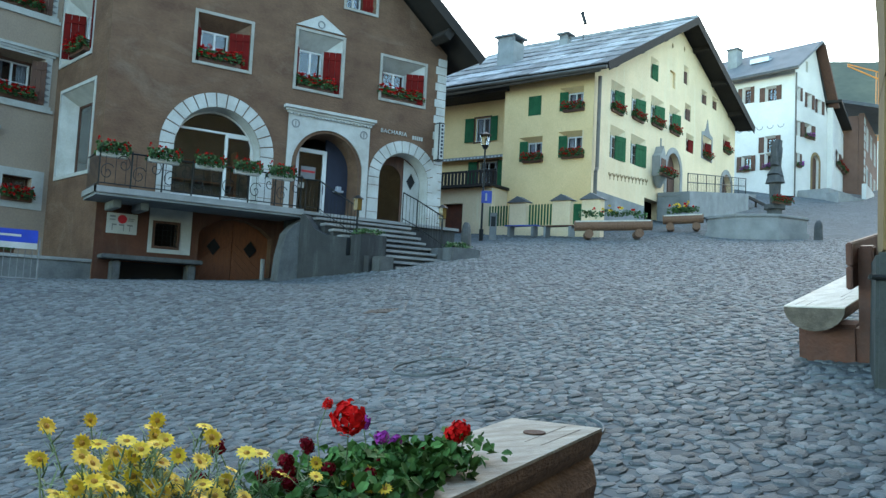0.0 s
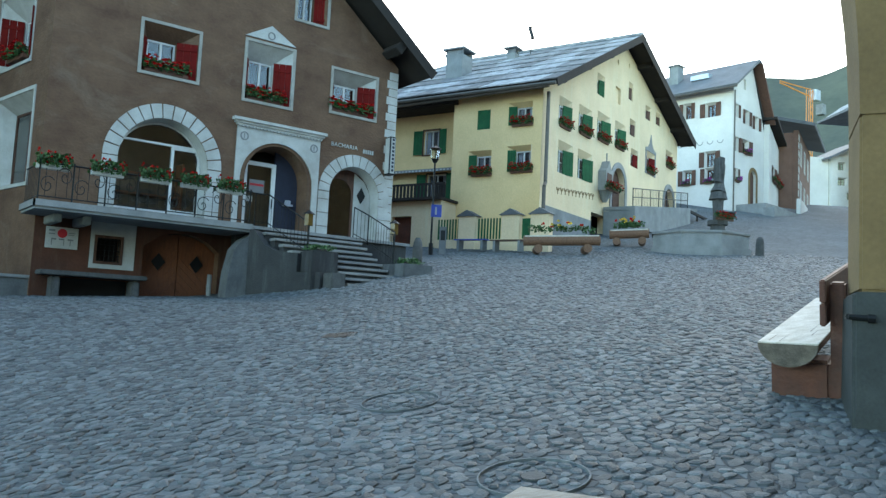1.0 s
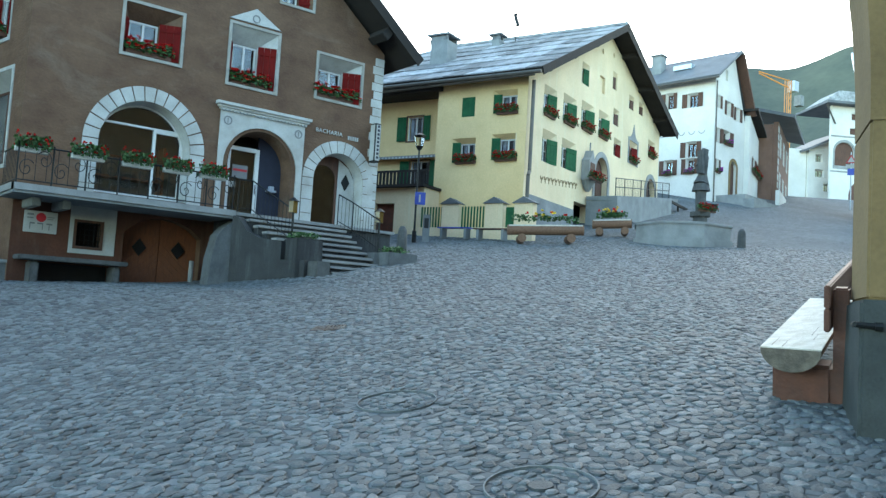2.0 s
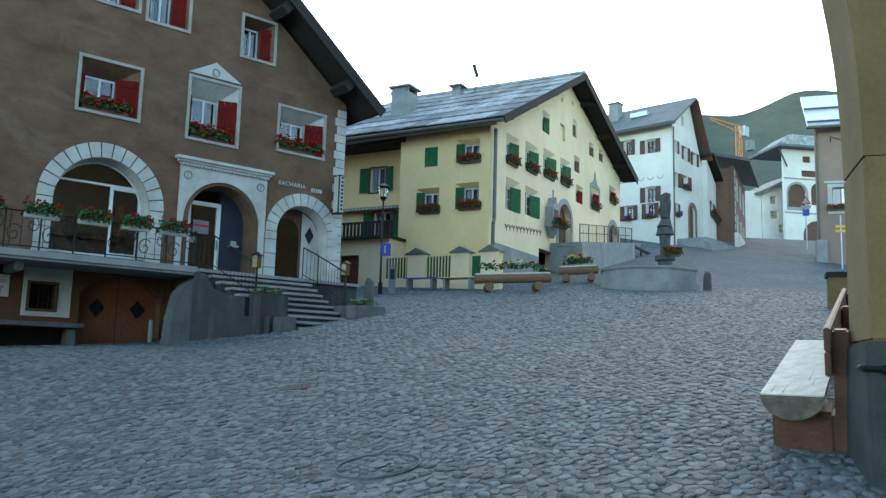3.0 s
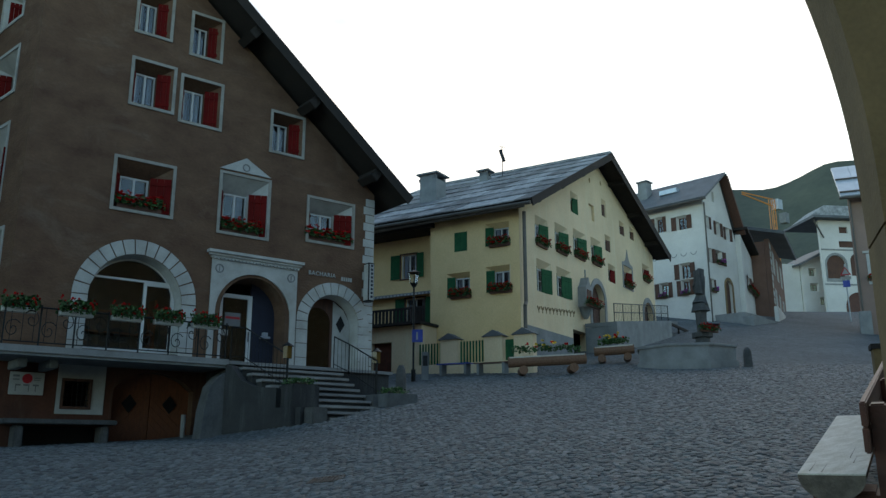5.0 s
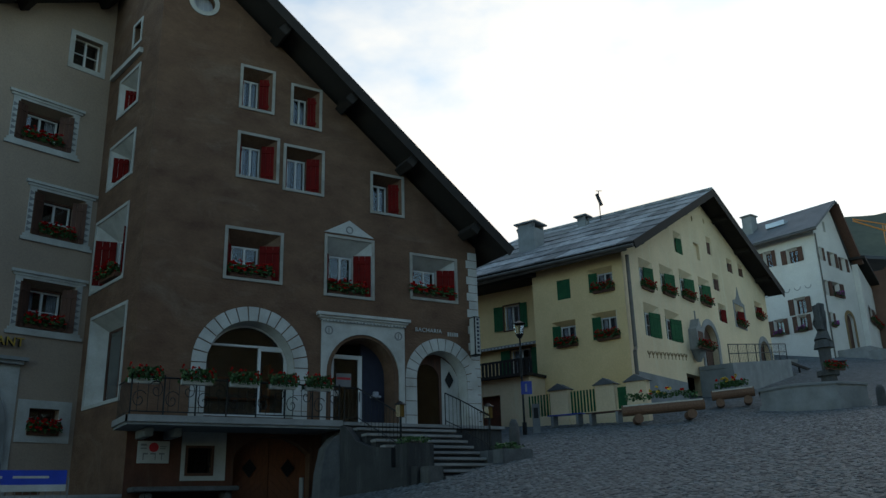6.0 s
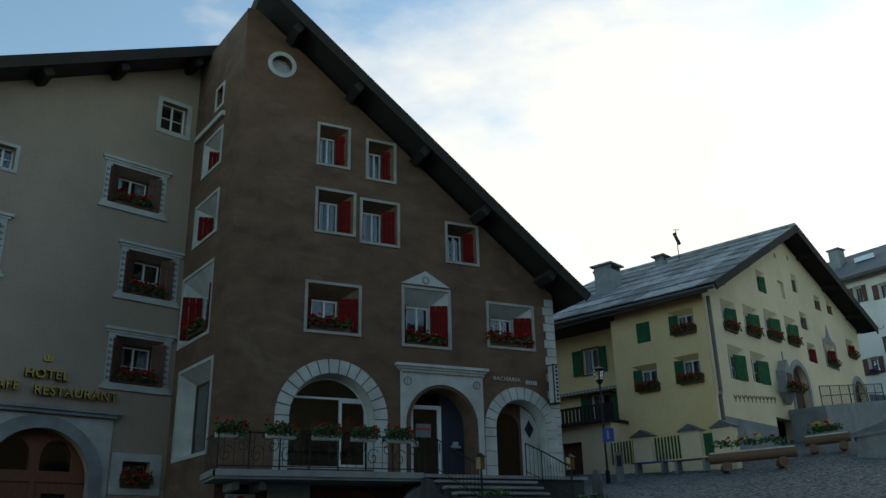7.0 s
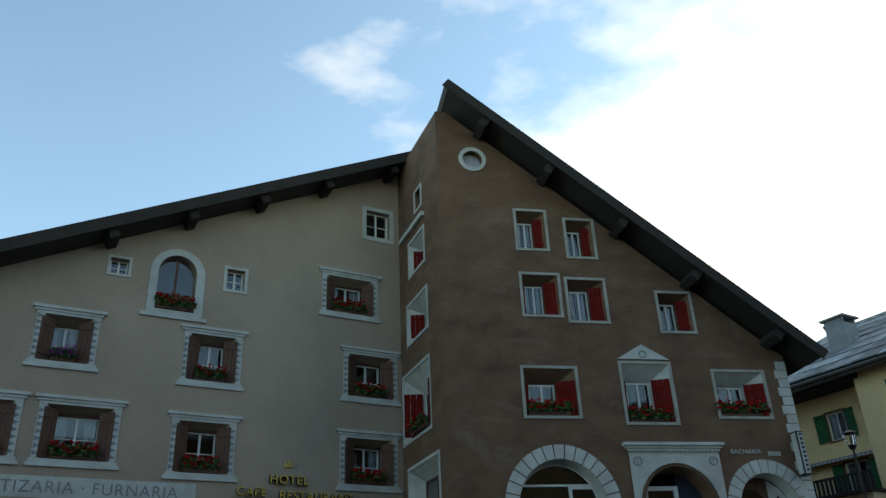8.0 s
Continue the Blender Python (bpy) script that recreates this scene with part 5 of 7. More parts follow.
        part("frieze_scallop", ring(u, z, 0.07, 0.17, -0.012, 0.004, 8, math.pi, math.tau), OCHRE, yellow)
        part("frieze_drop", boxes((u - 0.03, u + 0.03, -0.012, 0.004, z - 0.3, z - 0.16)), OCHRE, yellow)
    # arched doors, garage, oriel, dado
    for u0, u1, z0, top in ((8.5, 10.4, 9.1, 11.4), (17.25, 19.1, 10.3, 11.72)):
        part("door_arch", plate(arch(u0 - 0.3, u1 + 0.3, z0, top + 0.3), [arch(u0, u1, z0 + 0.01, top)], -0.04, 0.01), STONE, yellow, "grey stone door arch")
        d = part("door", plate(arch(u0, u1, z0 - 0.6, top), [], 0.3, 0.38), OLDWOOD, yellow, "weathered arched wooden door")
        part("door_rail", boxes((u0, u1, 0.26, 0.298, top - 0.95, top - 0.85), ((u0 + u1) / 2 - 0.04, (u0 + u1) / 2 + 0.04, 0.26, 0.298, z0, top - 0.95)), OLDWOOD, d)
    # Dark sheet paints the shade inside the garage opening.
    part("garage_dark_sheet", boxes((5.7, 8.0, 1.6, 1.7, 5.5, 8.6)), DARKWOOD_ROOMS, yellow)
    o = part("oriel", plate([(6.6, 9.75), (7.5, 9.75), (7.5, 10.75), (7.3, 10.9), (7.05, 11.3), (6.8, 10.9), (6.6, 10.75)], [], -0.42, 0.0), STONE, yellow, "small grey oriel with a pointed top")
    part("oriel_window", boxes((6.75, 7.35, -0.44, -0.423, 10.0, 10.65)), OLDWOOD, o)
    part("finial", rods(((7.05, -0.25, 11.2), (7.05, -0.25, 11.7), 0.04)), STONE, o)
    part("oriel_base", rods(((7.05, -0.2, 9.2), (7.05, -0.2, 9.75), 0.1, 10, 0.42)), CONCRETE, o)
    flower_box(3, YG_AT @ pose(7.05, -0.62, 9.7), 1.3)
    part("ornate_frame", plate([(13.6, 11.95), (15.45, 11.95), (15.45, 13.46), (15.0, 13.56), (14.75, 13.8), (14.53, 14.35), (14.3, 13.8), (14.05, 13.56), (13.6, 13.46)], [rect(13.75, 15.3, 12.1, 13.3)], -0.03, 0.0), STONE, yellow, "painted grey ornamental window frame")
    part("dado", boxes((0.5, 5.75, -0.03, 0.0, 5.0, 8.1)), CONCRETE, yellow, "grey weathered dado")


build_yellow()

wing = start_house("yellow_wing", YE_AT, "recessed yellow wing with wooden balcony and green shutters")


def build_wing():
    part("wall", plate(rect(-13, -4.4, 4.2, 13.2), [rect(-6.9, -6.0, 10.9, 12.1), rect(-6.6, -5.5, 8.5, 9.9)], 1.1, 1.5), YELLOW, wing)
    part("link_wall", boxes((-4.55, -4.2, 0.5, 1.5, 4.2, 12.94)), YELLOW, wing)
    for a, b, c, d in ((-6.9, -6.0, 10.9, 12.1), (-6.6, -5.5, 8.5, 9.9)):
        w = part("window", plate(rect(a - 0.06, b + 0.06, c - 0.06, d + 0.06), [rect(a, b, c, d)], 1.06, 1.11), OLDWOOD, wing)
        sash_window(w, a, b, c, d, 1.2, 1, 0, curtain=True)
        shutter(w, a - 0.05, 0.5, c, d, 1.04, 4, GREENPAINT, -1)
        shutter(w, b + 0.05, 0.4, c, d, 1.04, 4, GREENPAINT, 1)
    part("awning", boxes((-9.5, -4.7, 0.75, 1.09, 10.05, 10.12), (-9.5, -4.7, 0.72, 0.748, 9.98, 10.08)), GREYMARK, wing)
    b = part("balcony", boxes((-10.5, -4.5, -0.6, 1.1, 8.34, 8.44), (-10.5, -4.5, -0.62, -0.56, 9.05, 9.15)), DARKWOOD_ROOMS, wing, "dark carved wooden balcony")
    for k in range(30):
        part("baluster_board", boxes((-10.4 + k * 0.2, -10.26 + k * 0.2, -0.6, -0.57, 8.44, 9.05)), DARKWOOD_ROOMS, b)
    m = Matrix.Translation((-4.2, 0, 12.95))
    part("roof", boxes((-13, -0.12, -0.28, 1.2, -0.06, 0.14), m=m), DARKWOOD_ROOMS, wing, "dark boarded eaves")
    up = Matrix.Translation((0, -0.3, 13.12)) @ Matrix.Rotation(radians(26.5), 4, "X")
    part("roof_plane", boxes((-17, -4.3, 0, 9, 0, 0.1), m=up), SLATE, wing)
    part("roof_underside", boxes((-17, -4.35, 0.05, 9, -0.3, -0.004), m=up), DARKWOOD_ROOMS, wing)
    for k in range(24):
        part("awning_stripe", boxes((-9.45 + k * 0.2, -9.35 + k * 0.2, 0.715, 0.719, 9.985, 10.075)), WHITE, wing)
    for k in range(20):
        part("seam", boxes((-17 + k * 0.62, -16.95 + k * 0.62, 0, 9, 0.104, 0.15), m=up), SLATE, wing)
    part("gutter", rods(((-17, -0.35, 12.9), (0.6, -0.75, 13.05), 0.08)), COPPER, wing)
    # outbuilding under the balcony
    part("outbuilding", plate(rect(-8.8, -4.6, 4.2, 8.2), [rect(-6.84, -5.76, 4.9, 7.5)], -1.3, -0.9), CREAM, wing, "cream outbuilding with a dark door")
    part("outbuilding_door", boxes((-6.84, -5.76, -1.1, -1.0, 4.9, 7.5)), REDWOOD, wing)
    part("outbuilding_side", boxes((-4.6, -4.2, -1.3, 1.0, 4.2, 8.2)), CREAM, wing)
    part("outbuilding_roof", boxes((-9.2, -4.1, -1.6, 1.0, 8.204, 8.32)), DARKWOOD_ROOMS, wing)


build_wing()


def garden_wall():
    g = tagged(new("garden_wall"), "cream garden wall with capped piers and green pickets", "wall")
    g.matrix_basis = YE_AT
    y = -1.7
    part("wall", boxes((-4.2, 1.2, y, y + 0.25, 4.4, 6.35)), CREAM, g)
    for u in (-2.55, -0.45, 0.9):
        p = part("pier", boxes((u - 0.42, u + 0.42, y - 0.06, y + 0.31, 4.4, 7.35)), CREAM, g, "cream pier with a slate cap")
        part("pier_cap", plate([(u - 0.52, 7.35), (u + 0.52, 7.35), (u, 7.62)], [], y - 0.14, y + 0.39), DARKSLATE, p)
    for k in range(26):
        u = -4.1 + k * 0.145
        if abs(u + 2.55) < 0.47 or abs(u + 0.45) < 0.47:
            continue
        part("picket", boxes((u, u + 0.07, y + 0.08, y + 0.11, 6.35, 7.25)), GREENPAINT, g)
    part("gate", boxes((0.05, 0.42, y + 0.05, y + 0.12, 5.2, 7.2)), GREENPAINT, g)


garden_wall()


def terrace():
    t = tagged(new("terrace"), "grey concrete terrace with an iron railing before the gable", "terrace")
    t.matrix_basis = YG_AT

    def top(u):
        return 9.0 + 0.135 * (u - 7.3)
    part("retaining_wall", plate([(7.3, 4.8), (17.0, 4.8), (17.0, top(17.0)), (7.3, top(7.3))], [rect(9.2, 10.9, 6.9, 8.0)], -1.7, -1.4), CONCRETE, t, "grey retaining wall")
    part("deck", plate([(7.3, top(7.3) - 0.2), (19.5, top(19.5) - 0.2), (19.5, top(19.5)), (7.3, top(7.3))], [], -1.4, -0.05), CONCRETE, t)
    part("side", boxes((7.3, 7.55, -1.4, -0.05, 4.8, 8.78)), CONCRETE, t)
    part("cellar_window", boxes((9.1, 11.0, -1.5, -1.42, 6.8, 8.1)), REDWOOD, t)
    part("steps_wall", plate([(17.0, 5.5), (22.5, 6.5), (22.5, 9.6), (17.0, 9.5)], [], -1.7, -1.4), DARKSTONE, t, "dark weathered wall beside the steps")
    part("wooden_rail", boxes((17.1, 22.4, -1.62, -1.5, 10.1, 10.24)), DARKWOOD_ROOMS, t)
    for u in (17.3, 19.0, 20.7, 22.3):
        part("rail_post", boxes((u - 0.05, u + 0.05, -1.6, -1.5, 9.45, 10.1)), DARKWOOD_ROOMS, t)
    a, b = 7.4, 16.9
    for lift in (0.45, 0.9):
        part("hand_rail", rods(((a, -1.55, top(a) + lift), (b, -1.55, top(b) + lift), 0.025)), IRON, t)
    for k in range(8):
        u = a + (b - a) * k / 7
        part("post", rods(((u, -1.55, top(u)), (u, -1.55, top(u) + 0.92), 0.022)), IRON, t)
    for k in range(40):
        u = a + (b - a) * (k + 0.5) / 40
        part("baluster", rods(((u, -1.55, top(u)), (u, -1.55, top(u) + 0.9), 0.007), sides=5), IRON, t)


terrace()


# ---- white house, far houses, right-hand house ----
WG_AT = frame_at(51.35, 36.2, 7.3)
WE_AT = frame_at(51.35, 36.2, -82.5)
white = start_house("white_house", WG_AT, "tall white rendered house with brown shutters and slate roof")


def plain_window(owner, a, b, c, d, mat, wall_mat, bars=1, shutters=True, box_at=None, kind=0, turn=None):
    w = part("window", funnel(a, b, c, d, a + 0.1, b - 0.1, c + 0.03, d - 0.14, 0.004, 0.3), wall_mat, owner, "small window with shutters")
    if turn is not None:
        w.matrix_basis = turn
    sash_window(w, a + 0.1, b - 0.1, c + 0.03, d - 0.14, 0.31, bars, 1, sash_mat=OLDWOOD)
    if shutters:
        shutter(w, a + 0.02, (b - a) * 0.45, c, d - 0.05, -0.02, 6, mat, -1)
        shutter(w, b - 0.02, (b - a) * 0.45, c, d - 0.05, -0.02, 6, mat, 1)
    if box_at is not None:
        flower_box(kind, box_at @ pose((a + b) / 2, -0.12, c - 0.05), (b - a) * 1.15)
    return w


def build_white():
    gable = [(0.25, 0.8, 18.75, 19.75, 0), (1.75, 2.5, 18.5, 19.6, 0), (3.3, 4.05, 18.4, 19.45, 0), (0.3, 0.85, 16.2, 17.3, 0), (1.4, 2.5, 16.25, 17.35, 1), (0.35, 0.85, 13.95, 15.0, 1), (1.5, 1.87, 21.05, 21.85, 0)]
    eave = [(-4.05, -3.35, 19.0, 20.25, 0), (-2.25, -1.35, 18.9, 20.0, 0), (-2.25, -1.35, 15.15, 16.35, 0), (-4.0, -3.2, 13.9, 15.1, 1), (-2.2, -1.45, 13.9, 15.1, 1)]
    part("wall", plate([(0, 8), (5.0, 8), (5.0, 18.3), (4.5, 19.6), (2.9, 23.1), (0, 20.9)], [rect(*w[:4]) for w in gable] + [arch(2.7, 3.7, 12.6, 15.2)], 0, 0.4), WHITEWALL, white, "white rendered gable wall")
    turn = WG_AT.inverted() @ WE_AT
    part("eave_wall", plate(rect(-8, -0.003, 8, 21.0), [rect(*w[:4]) for w in eave], 0, 0.4), WHITEWALL, white).matrix_basis = turn
    # Dark inner faces stand for rooms without light.
    part("inner", boxes((0.5, 6, 3, 3.2, 8, 20), (0.5, 6, 0.45, 3, 17.6, 17.8)), DARKWOOD_ROOMS, white)
    for a, b, c, d, f in gable:
        plain_window(white, a, b, c, d, OLDWOOD, WHITEWALL, 1, c < 20, WG_AT if f else None, 2)
    for a, b, c, d, f in eave:
        plain_window(white, a, b, c, d, OLDWOOD, WHITEWALL, 1, True, WE_AT if f else None, 2, turn)
    part("door", plate(arch(2.7, 3.7, 12.0, 15.2), [], 0.2, 0.28), OLDWOOD, white, "arched brown wooden door")
    part("door_arch", plate(arch(2.45, 3.95, 12.6, 15.45), [arch(2.7, 3.7, 12.61, 15.2)], -0.03, 0.01), OCHRE, white)
    def slab(u0, z0, u1, z1, y0, y1):
        lean, run = math.atan2(z1 - z0, u1 - u0), math.hypot(u1 - u0, z1 - z0)
        return boxes((0, run, y0, y1, 0, 0.16), m=Matrix.Translation((u0, 0, z0)) @ Matrix.Rotation(-lean, 4, "Y"))
    part("roof", slab(-0.7, 20.75, 2.95, 23.45, -0.6, 9), DARKSLATE, white, "grey slate roof with a skylight")
    part("roof", slab(2.95, 23.45, 5.35, 19.2, -0.6, 9), DARKSLATE, white)
    part("soffit", slab(2.95, 23.25, 5.3, 19.05, -0.7, 0), OLDWOOD, white, "brown boarded eaves")
    part("skylight", boxes((0.9, 1.5, 2.5, 4.0, 22.25, 22.6)), METALROOF, white)
    part("gutter", rods(((-0.75, -0.6, 20.7), (-0.75, 9, 20.7), 0.08)), COPPER, white)
    part("downpipe", rods(((-0.12, -0.15, 20.6), (-0.12, -0.15, 11.5), 0.06)), COPPER, white)
    c = part("chimney", boxes((1.1, 1.9, 5.2, 6.0, 21, 23.75)), CONCRETE, white)
    part("chimney_cap", boxes((1.0, 2.0, 5.1, 6.1, 23.754, 23.85)), SLATE, c)
    for k in range(9):
        s = part("frieze_arc", ring(-7.4 + k * 0.8, 17.0 - 4.1 + 4.2, 0.2, 0.26, -0.012, 0.004, 8, math.pi, math.tau), STONE, white)
        s.matrix_basis = turn
    part("porch_step", boxes((0.6, 4.2, -2.2, -0.01, 9, 12.3), (0.2, 4.2, -3.0, -2.204, 9, 11.9)), STONE, white)


build_white()


def lean_house():
    h = start_house("low_white_house", frame_at(56.45, 36.5, 24) @ pose(0, 0, 0.4), "low pale house with a lean-to roof and red flowers")
    part("wall", plate([(0, 8), (6.2, 8), (6.2, 17.8), (0, 18.7)], [rect(2.0, 3.3, 14.65, 15.9), rect(4.4, 5.7, 14.65, 15.9)], 0, 0.4), WHITEWALL, h)
    for a in (2.0, 4.4):
        plain_window(h, a, a + 1.3, 14.65, 15.9, REDWOOD, WHITEWALL, 1, True, h.matrix_basis, 0)
    part("roof", boxes((-0.2, 6.6, -0.6, 4, 0, 0.2), m=Matrix.Translation((0, 0, 19.0)) @ Matrix.Rotation(radians(8.5), 4, "Y")), DARKWOOD_ROOMS, h, "brown boarded lean-to roof")
    part("porch_wall", boxes((0.6, 5.8, -2.2, -1.9, 9, 13.0)), WHITEWALL, h)
    part("back", boxes((0, 6.2, 3.6, 3.9, 8, 17)), WHITEWALL, h)


lean_house()


def brown_far():
    h = start_house("red_brown_house", frame_at(62.3, 37.5, 25) @ pose(0, 0, -1.7), "red-brown rendered house with white quoins and dark roof")
    wins = [(1.8 + 3.4 * k, 2.9 + 3.4 * k, z, z + 1.5) for k in range(3) for z in (16.0, 19.2)]
    part("wall", plate([(0, 10), (12, 10), (12, 22.0), (0, 21.6)], [rect(*w) for w in wins], 0, 0.4), SGRAFFITO, h)
    part("end_wall", boxes((-0.1, 0.3, 0.41, 3, 10, 21.4)), SGRAFFITO, h)
    for w in wins:
        plain_window(h, *w, OLDWOOD, WHITEWALL, 1, False)
        part("surround", plate(rect(w[0] - 0.2, w[1] + 0.2, w[2] - 0.2, w[3] + 0.2), [rect(*w)], -0.03, 0.01), WHITE, h)
    for k in range(14):
        part("quoin", boxes((-0.12, 0.9 if k % 2 else 0.6, -0.03, 0.0, 12.2 + k * 0.66, 12.66 + k * 0.66)), WHITE, h)
    part("roof", boxes((-1, 12.8, -1.3, 8, 0, 0.25), m=Matrix.Translation((0, 0, 22.0)) @ Matrix.Rotation(radians(-2.5), 4, "Y") @ Matrix.Rotation(radians(14), 4, "X")), DARKSLATE, h)
    part("bench_planks", boxes((1.5, 9, -2.2, -1.0, 13.0, 13.6)), OLDWOOD, h)


brown_far()


def far_row():
    h = start_house("far_white_house", frame_at(97.0, 53.2, -28), "distant white house with small dark windows")
    wins = [(0.9, 1.9, 23.9, 24.9), (0.9, 2.1, 22.0, 23.0), (2.1, 2.9, 20.3, 21.3)]
    part("wall", plate([(0, 14), (5.0, 14), (5.0, 28.0), (0, 25.3)], [rect(*w) for w in wins], 0, 0.4), WHITEWALL, h)
    for w in wins:
        plain_window(h, *w, OLDWOOD, WHITEWALL, 1, False)
    part("roof", boxes((-1, 7, -1, 8, 0, 0.25), m=Matrix.Translation((0, 0, 25.4)) @ Matrix.Rotation(radians(-26), 4, "Y")), DARKSLATE, h)
    part("side", boxes((-7, 0, 0.5, 0.9, 14, 25.4)), WHITEWALL, h)
    t = start_house("far_tower_house", frame_at(96.4, 50.2, -32), "distant cream tower house with an arched window and dark gate")
    part("wall", plate([(0, 14), (9, 14), (9, 30.3), (0, 30.3)], [arch(0.5, 3.0, 23.0, 25.9), rect(2.6, 3.7, 28.7, 29.5), rect(2.4, 4.6, 26.9, 27.7), arch(2.4, 6.2, 15.0, 21.4), arch(3.6, 5.6, 23.4, 26.2)], 0, 0.4), WHITEWALL, t)
    part("arch_trim", plate(arch(0.3, 3.2, 22.6, 26.2), [arch(0.5, 3.0, 23.0, 25.9)], -0.05, 0.02), STONE, t)
    part("sash", boxes((0.4, 3.1, 0.2, 0.3, 22.9, 26)), OLDWOOD, t)
    part("gate", plate(arch(2.4, 6.2, 14.5, 21.4), [], 0.2, 0.3), REDWOOD, t)
    part("panel", boxes((2.2, 6.2, 0.25, 0.35, 23, 30)), OLDWOOD, t)
    for z in (22.2, 26.5):
        part("string_course", boxes((0, 9, -0.06, 0, z, z + 0.18)), STONE, t)
    part("roof", boxes((-1.2, 10, -1.2, 6, 30.304, 30.6)), DARKSLATE, t)
    part("hip", plate([(-1.2, 30.604), (10, 30.604), (7, 32.2), (1, 32.2)], [], 0, 4), SLATE, t)
    part("pipe", rods(((0.4, -0.2, 28.0), (-0.9, -0.5, 30.2), 0.1)), COPPER, t)


far_row()


def right_house():
    m = frame_at(56.25, 27.47, -60) @ pose(0, 0, 0.35)
    h = start_house("rose_house", m, "rose-grey rendered house with white framed windows")
    wins = [(0.6, 1.7, 13.6, 15.2), (2.1, 3.2, 16.6, 18.1)]
    part("wall", plate([(-0.4, 9), (14, 9), (14, 19.5), (-0.4, 19.5)], [rect(*w) for w in wins], 0, 0.4), PINK, h)
    side = Matrix.Translation((-0.4, 0.41, 0)) @ Matrix.Rotation(radians(-16), 4, "Z")
    part("far_side", boxes((0, 0.4, 0.02, 7, 9, 19.5), m=side), PINK, h)
    for w in wins:
        s = part("window", plate(rect(w[0] - 0.3, w[1] + 0.3, w[2] - 0.25, w[3] + 0.25), [rect(*w)], -0.05, 0.02), WHITE, h, "white framed window")
        part("cornice", boxes((w[0] - 0.5, w[1] + 0.5, -0.1, 0, w[3] + 0.3, w[3] + 0.45)), WHITE, s)
        sash_window(s, *w, 0.2, 1, 0, sash_mat=OLDWOOD)
    flower_box(0, m @ pose(1.15, -0.15, 13.55), 1.3)
    lean = Matrix.Translation((0, -0.8, 19.3)) @ Matrix.Rotation(radians(36), 4, "X")
    r = part("roof", boxes((-0.9, 15, 0, 6.2, 0, 0.2), m=lean), METALROOF, h, "pale sheet-metal roof")
    for y in (0.5, 3.2):
        part("snow_rail", boxes((-0.9, 15, y, y + 0.1, 0.204, 0.32), m=lean), COPPER, r)
    for k in range(10):
        part("seam", boxes((0.2 + k * 1.4, 0.24 + k * 1.4, 0.02, 6.18, 0.204, 0.24), m=lean), METALROOF, r)
    part("gutter", rods(((-1.0, -0.9, 19.3), (15, -0.9, 19.3), 0.1)), COPPER, h)
    part("downpipe", rods(((-0.3, -0.1, 19.3), (-0.3, -0.1, 10.2), 0.06)), COPPER, h)
    part("lamp_arm", rods(((0.6, -0.1, 18.4), (0.5, -0.8, 18.6), 0.03), ((0.5, -0.8, 18.6), (1.9, -0.9, 18.0), 0.03)), IRON, h)
    part("door_arch", plate(arch(3.3, 5.6, 10.4, 12.9), [arch(3.6, 5.3, 10.41, 12.6)], -0.05, -0.002), WHITE, h, "white painted door arch")
    d = part("door", plate(arch(3.6, 5.3, 10.4, 12.6), [], -0.03, -0.006), OLDWOOD, h, "brown arched wooden door")
    part("door_rail", boxes((3.65, 5.25, -0.05, -0.032, 11.6, 11.72), (4.41, 4.49, -0.05, -0.032, 10.4, 11.6)), OLDWOOD, d)
    part("corner_stone", boxes((-0.6, 0.15, -0.5, -0.01, 9.6, 11.5), soft=0.04), STONE, h, "pale stone block at the house corner")


right_house()


def way_sign():
    w = tagged(new("way_sign"), "yellow hiking signpost on a thin pole", "signpost")
    w.matrix_basis = frame_at(52.2, 24.6, -60) @ pose(0, 0, ground_z(52.2, 24.6))
    part("pole", rods(((0, 0, -0.3), (0, 0, 3.4), 0.04)), METALROOF, w)
    for z, side in ((2.7, 1), (2.4, -1)):
        part("pointer", plate([(-0.32 * side, z - 0.075), (0.26 * side, z - 0.075), (0.4 * side, z), (0.26 * side, z + 0.075), (-0.32 * side, z + 0.075)], [], -0.08, -0.05), YELLOWSIGN, w, "yellow arrow board")


way_sign()


def flower_tub(x, y, seed):
    t = tagged(new("flower_tub"), "round brown wooden tub of red flowers", "planter", "flower tubs")
    t.matrix_basis = pose(x, y, ground_z(x, y))
    part("tub", rods(((0, 0, -0.1), (0, 0, 0.55), 0.36, 14, 0.44)), OLDWOOD, t)
    r = random.Random(seed)
    bm = bmesh.new()
    scatter_leaves(bm, 160, (0.5, 0.5, 0.4), 0.07, r)
    bmesh.ops.translate(bm, verts=bm.verts, vec=(0, 0, 0.75))
    part("foliage", bm, LEAF, t)
    bm = bmesh.new()
    scatter_blooms(bm, 26, (0.5, 0.5, 0.45), 0.06, r)
    bmesh.ops.translate(bm, verts=bm.verts, vec=(0, 0, 0.78))
    part("blossom", bm, WINDOWBLOOM, t)


flower_tub(53.6, 23.6, 51)
flower_tub(54.2, 22.6, 52)


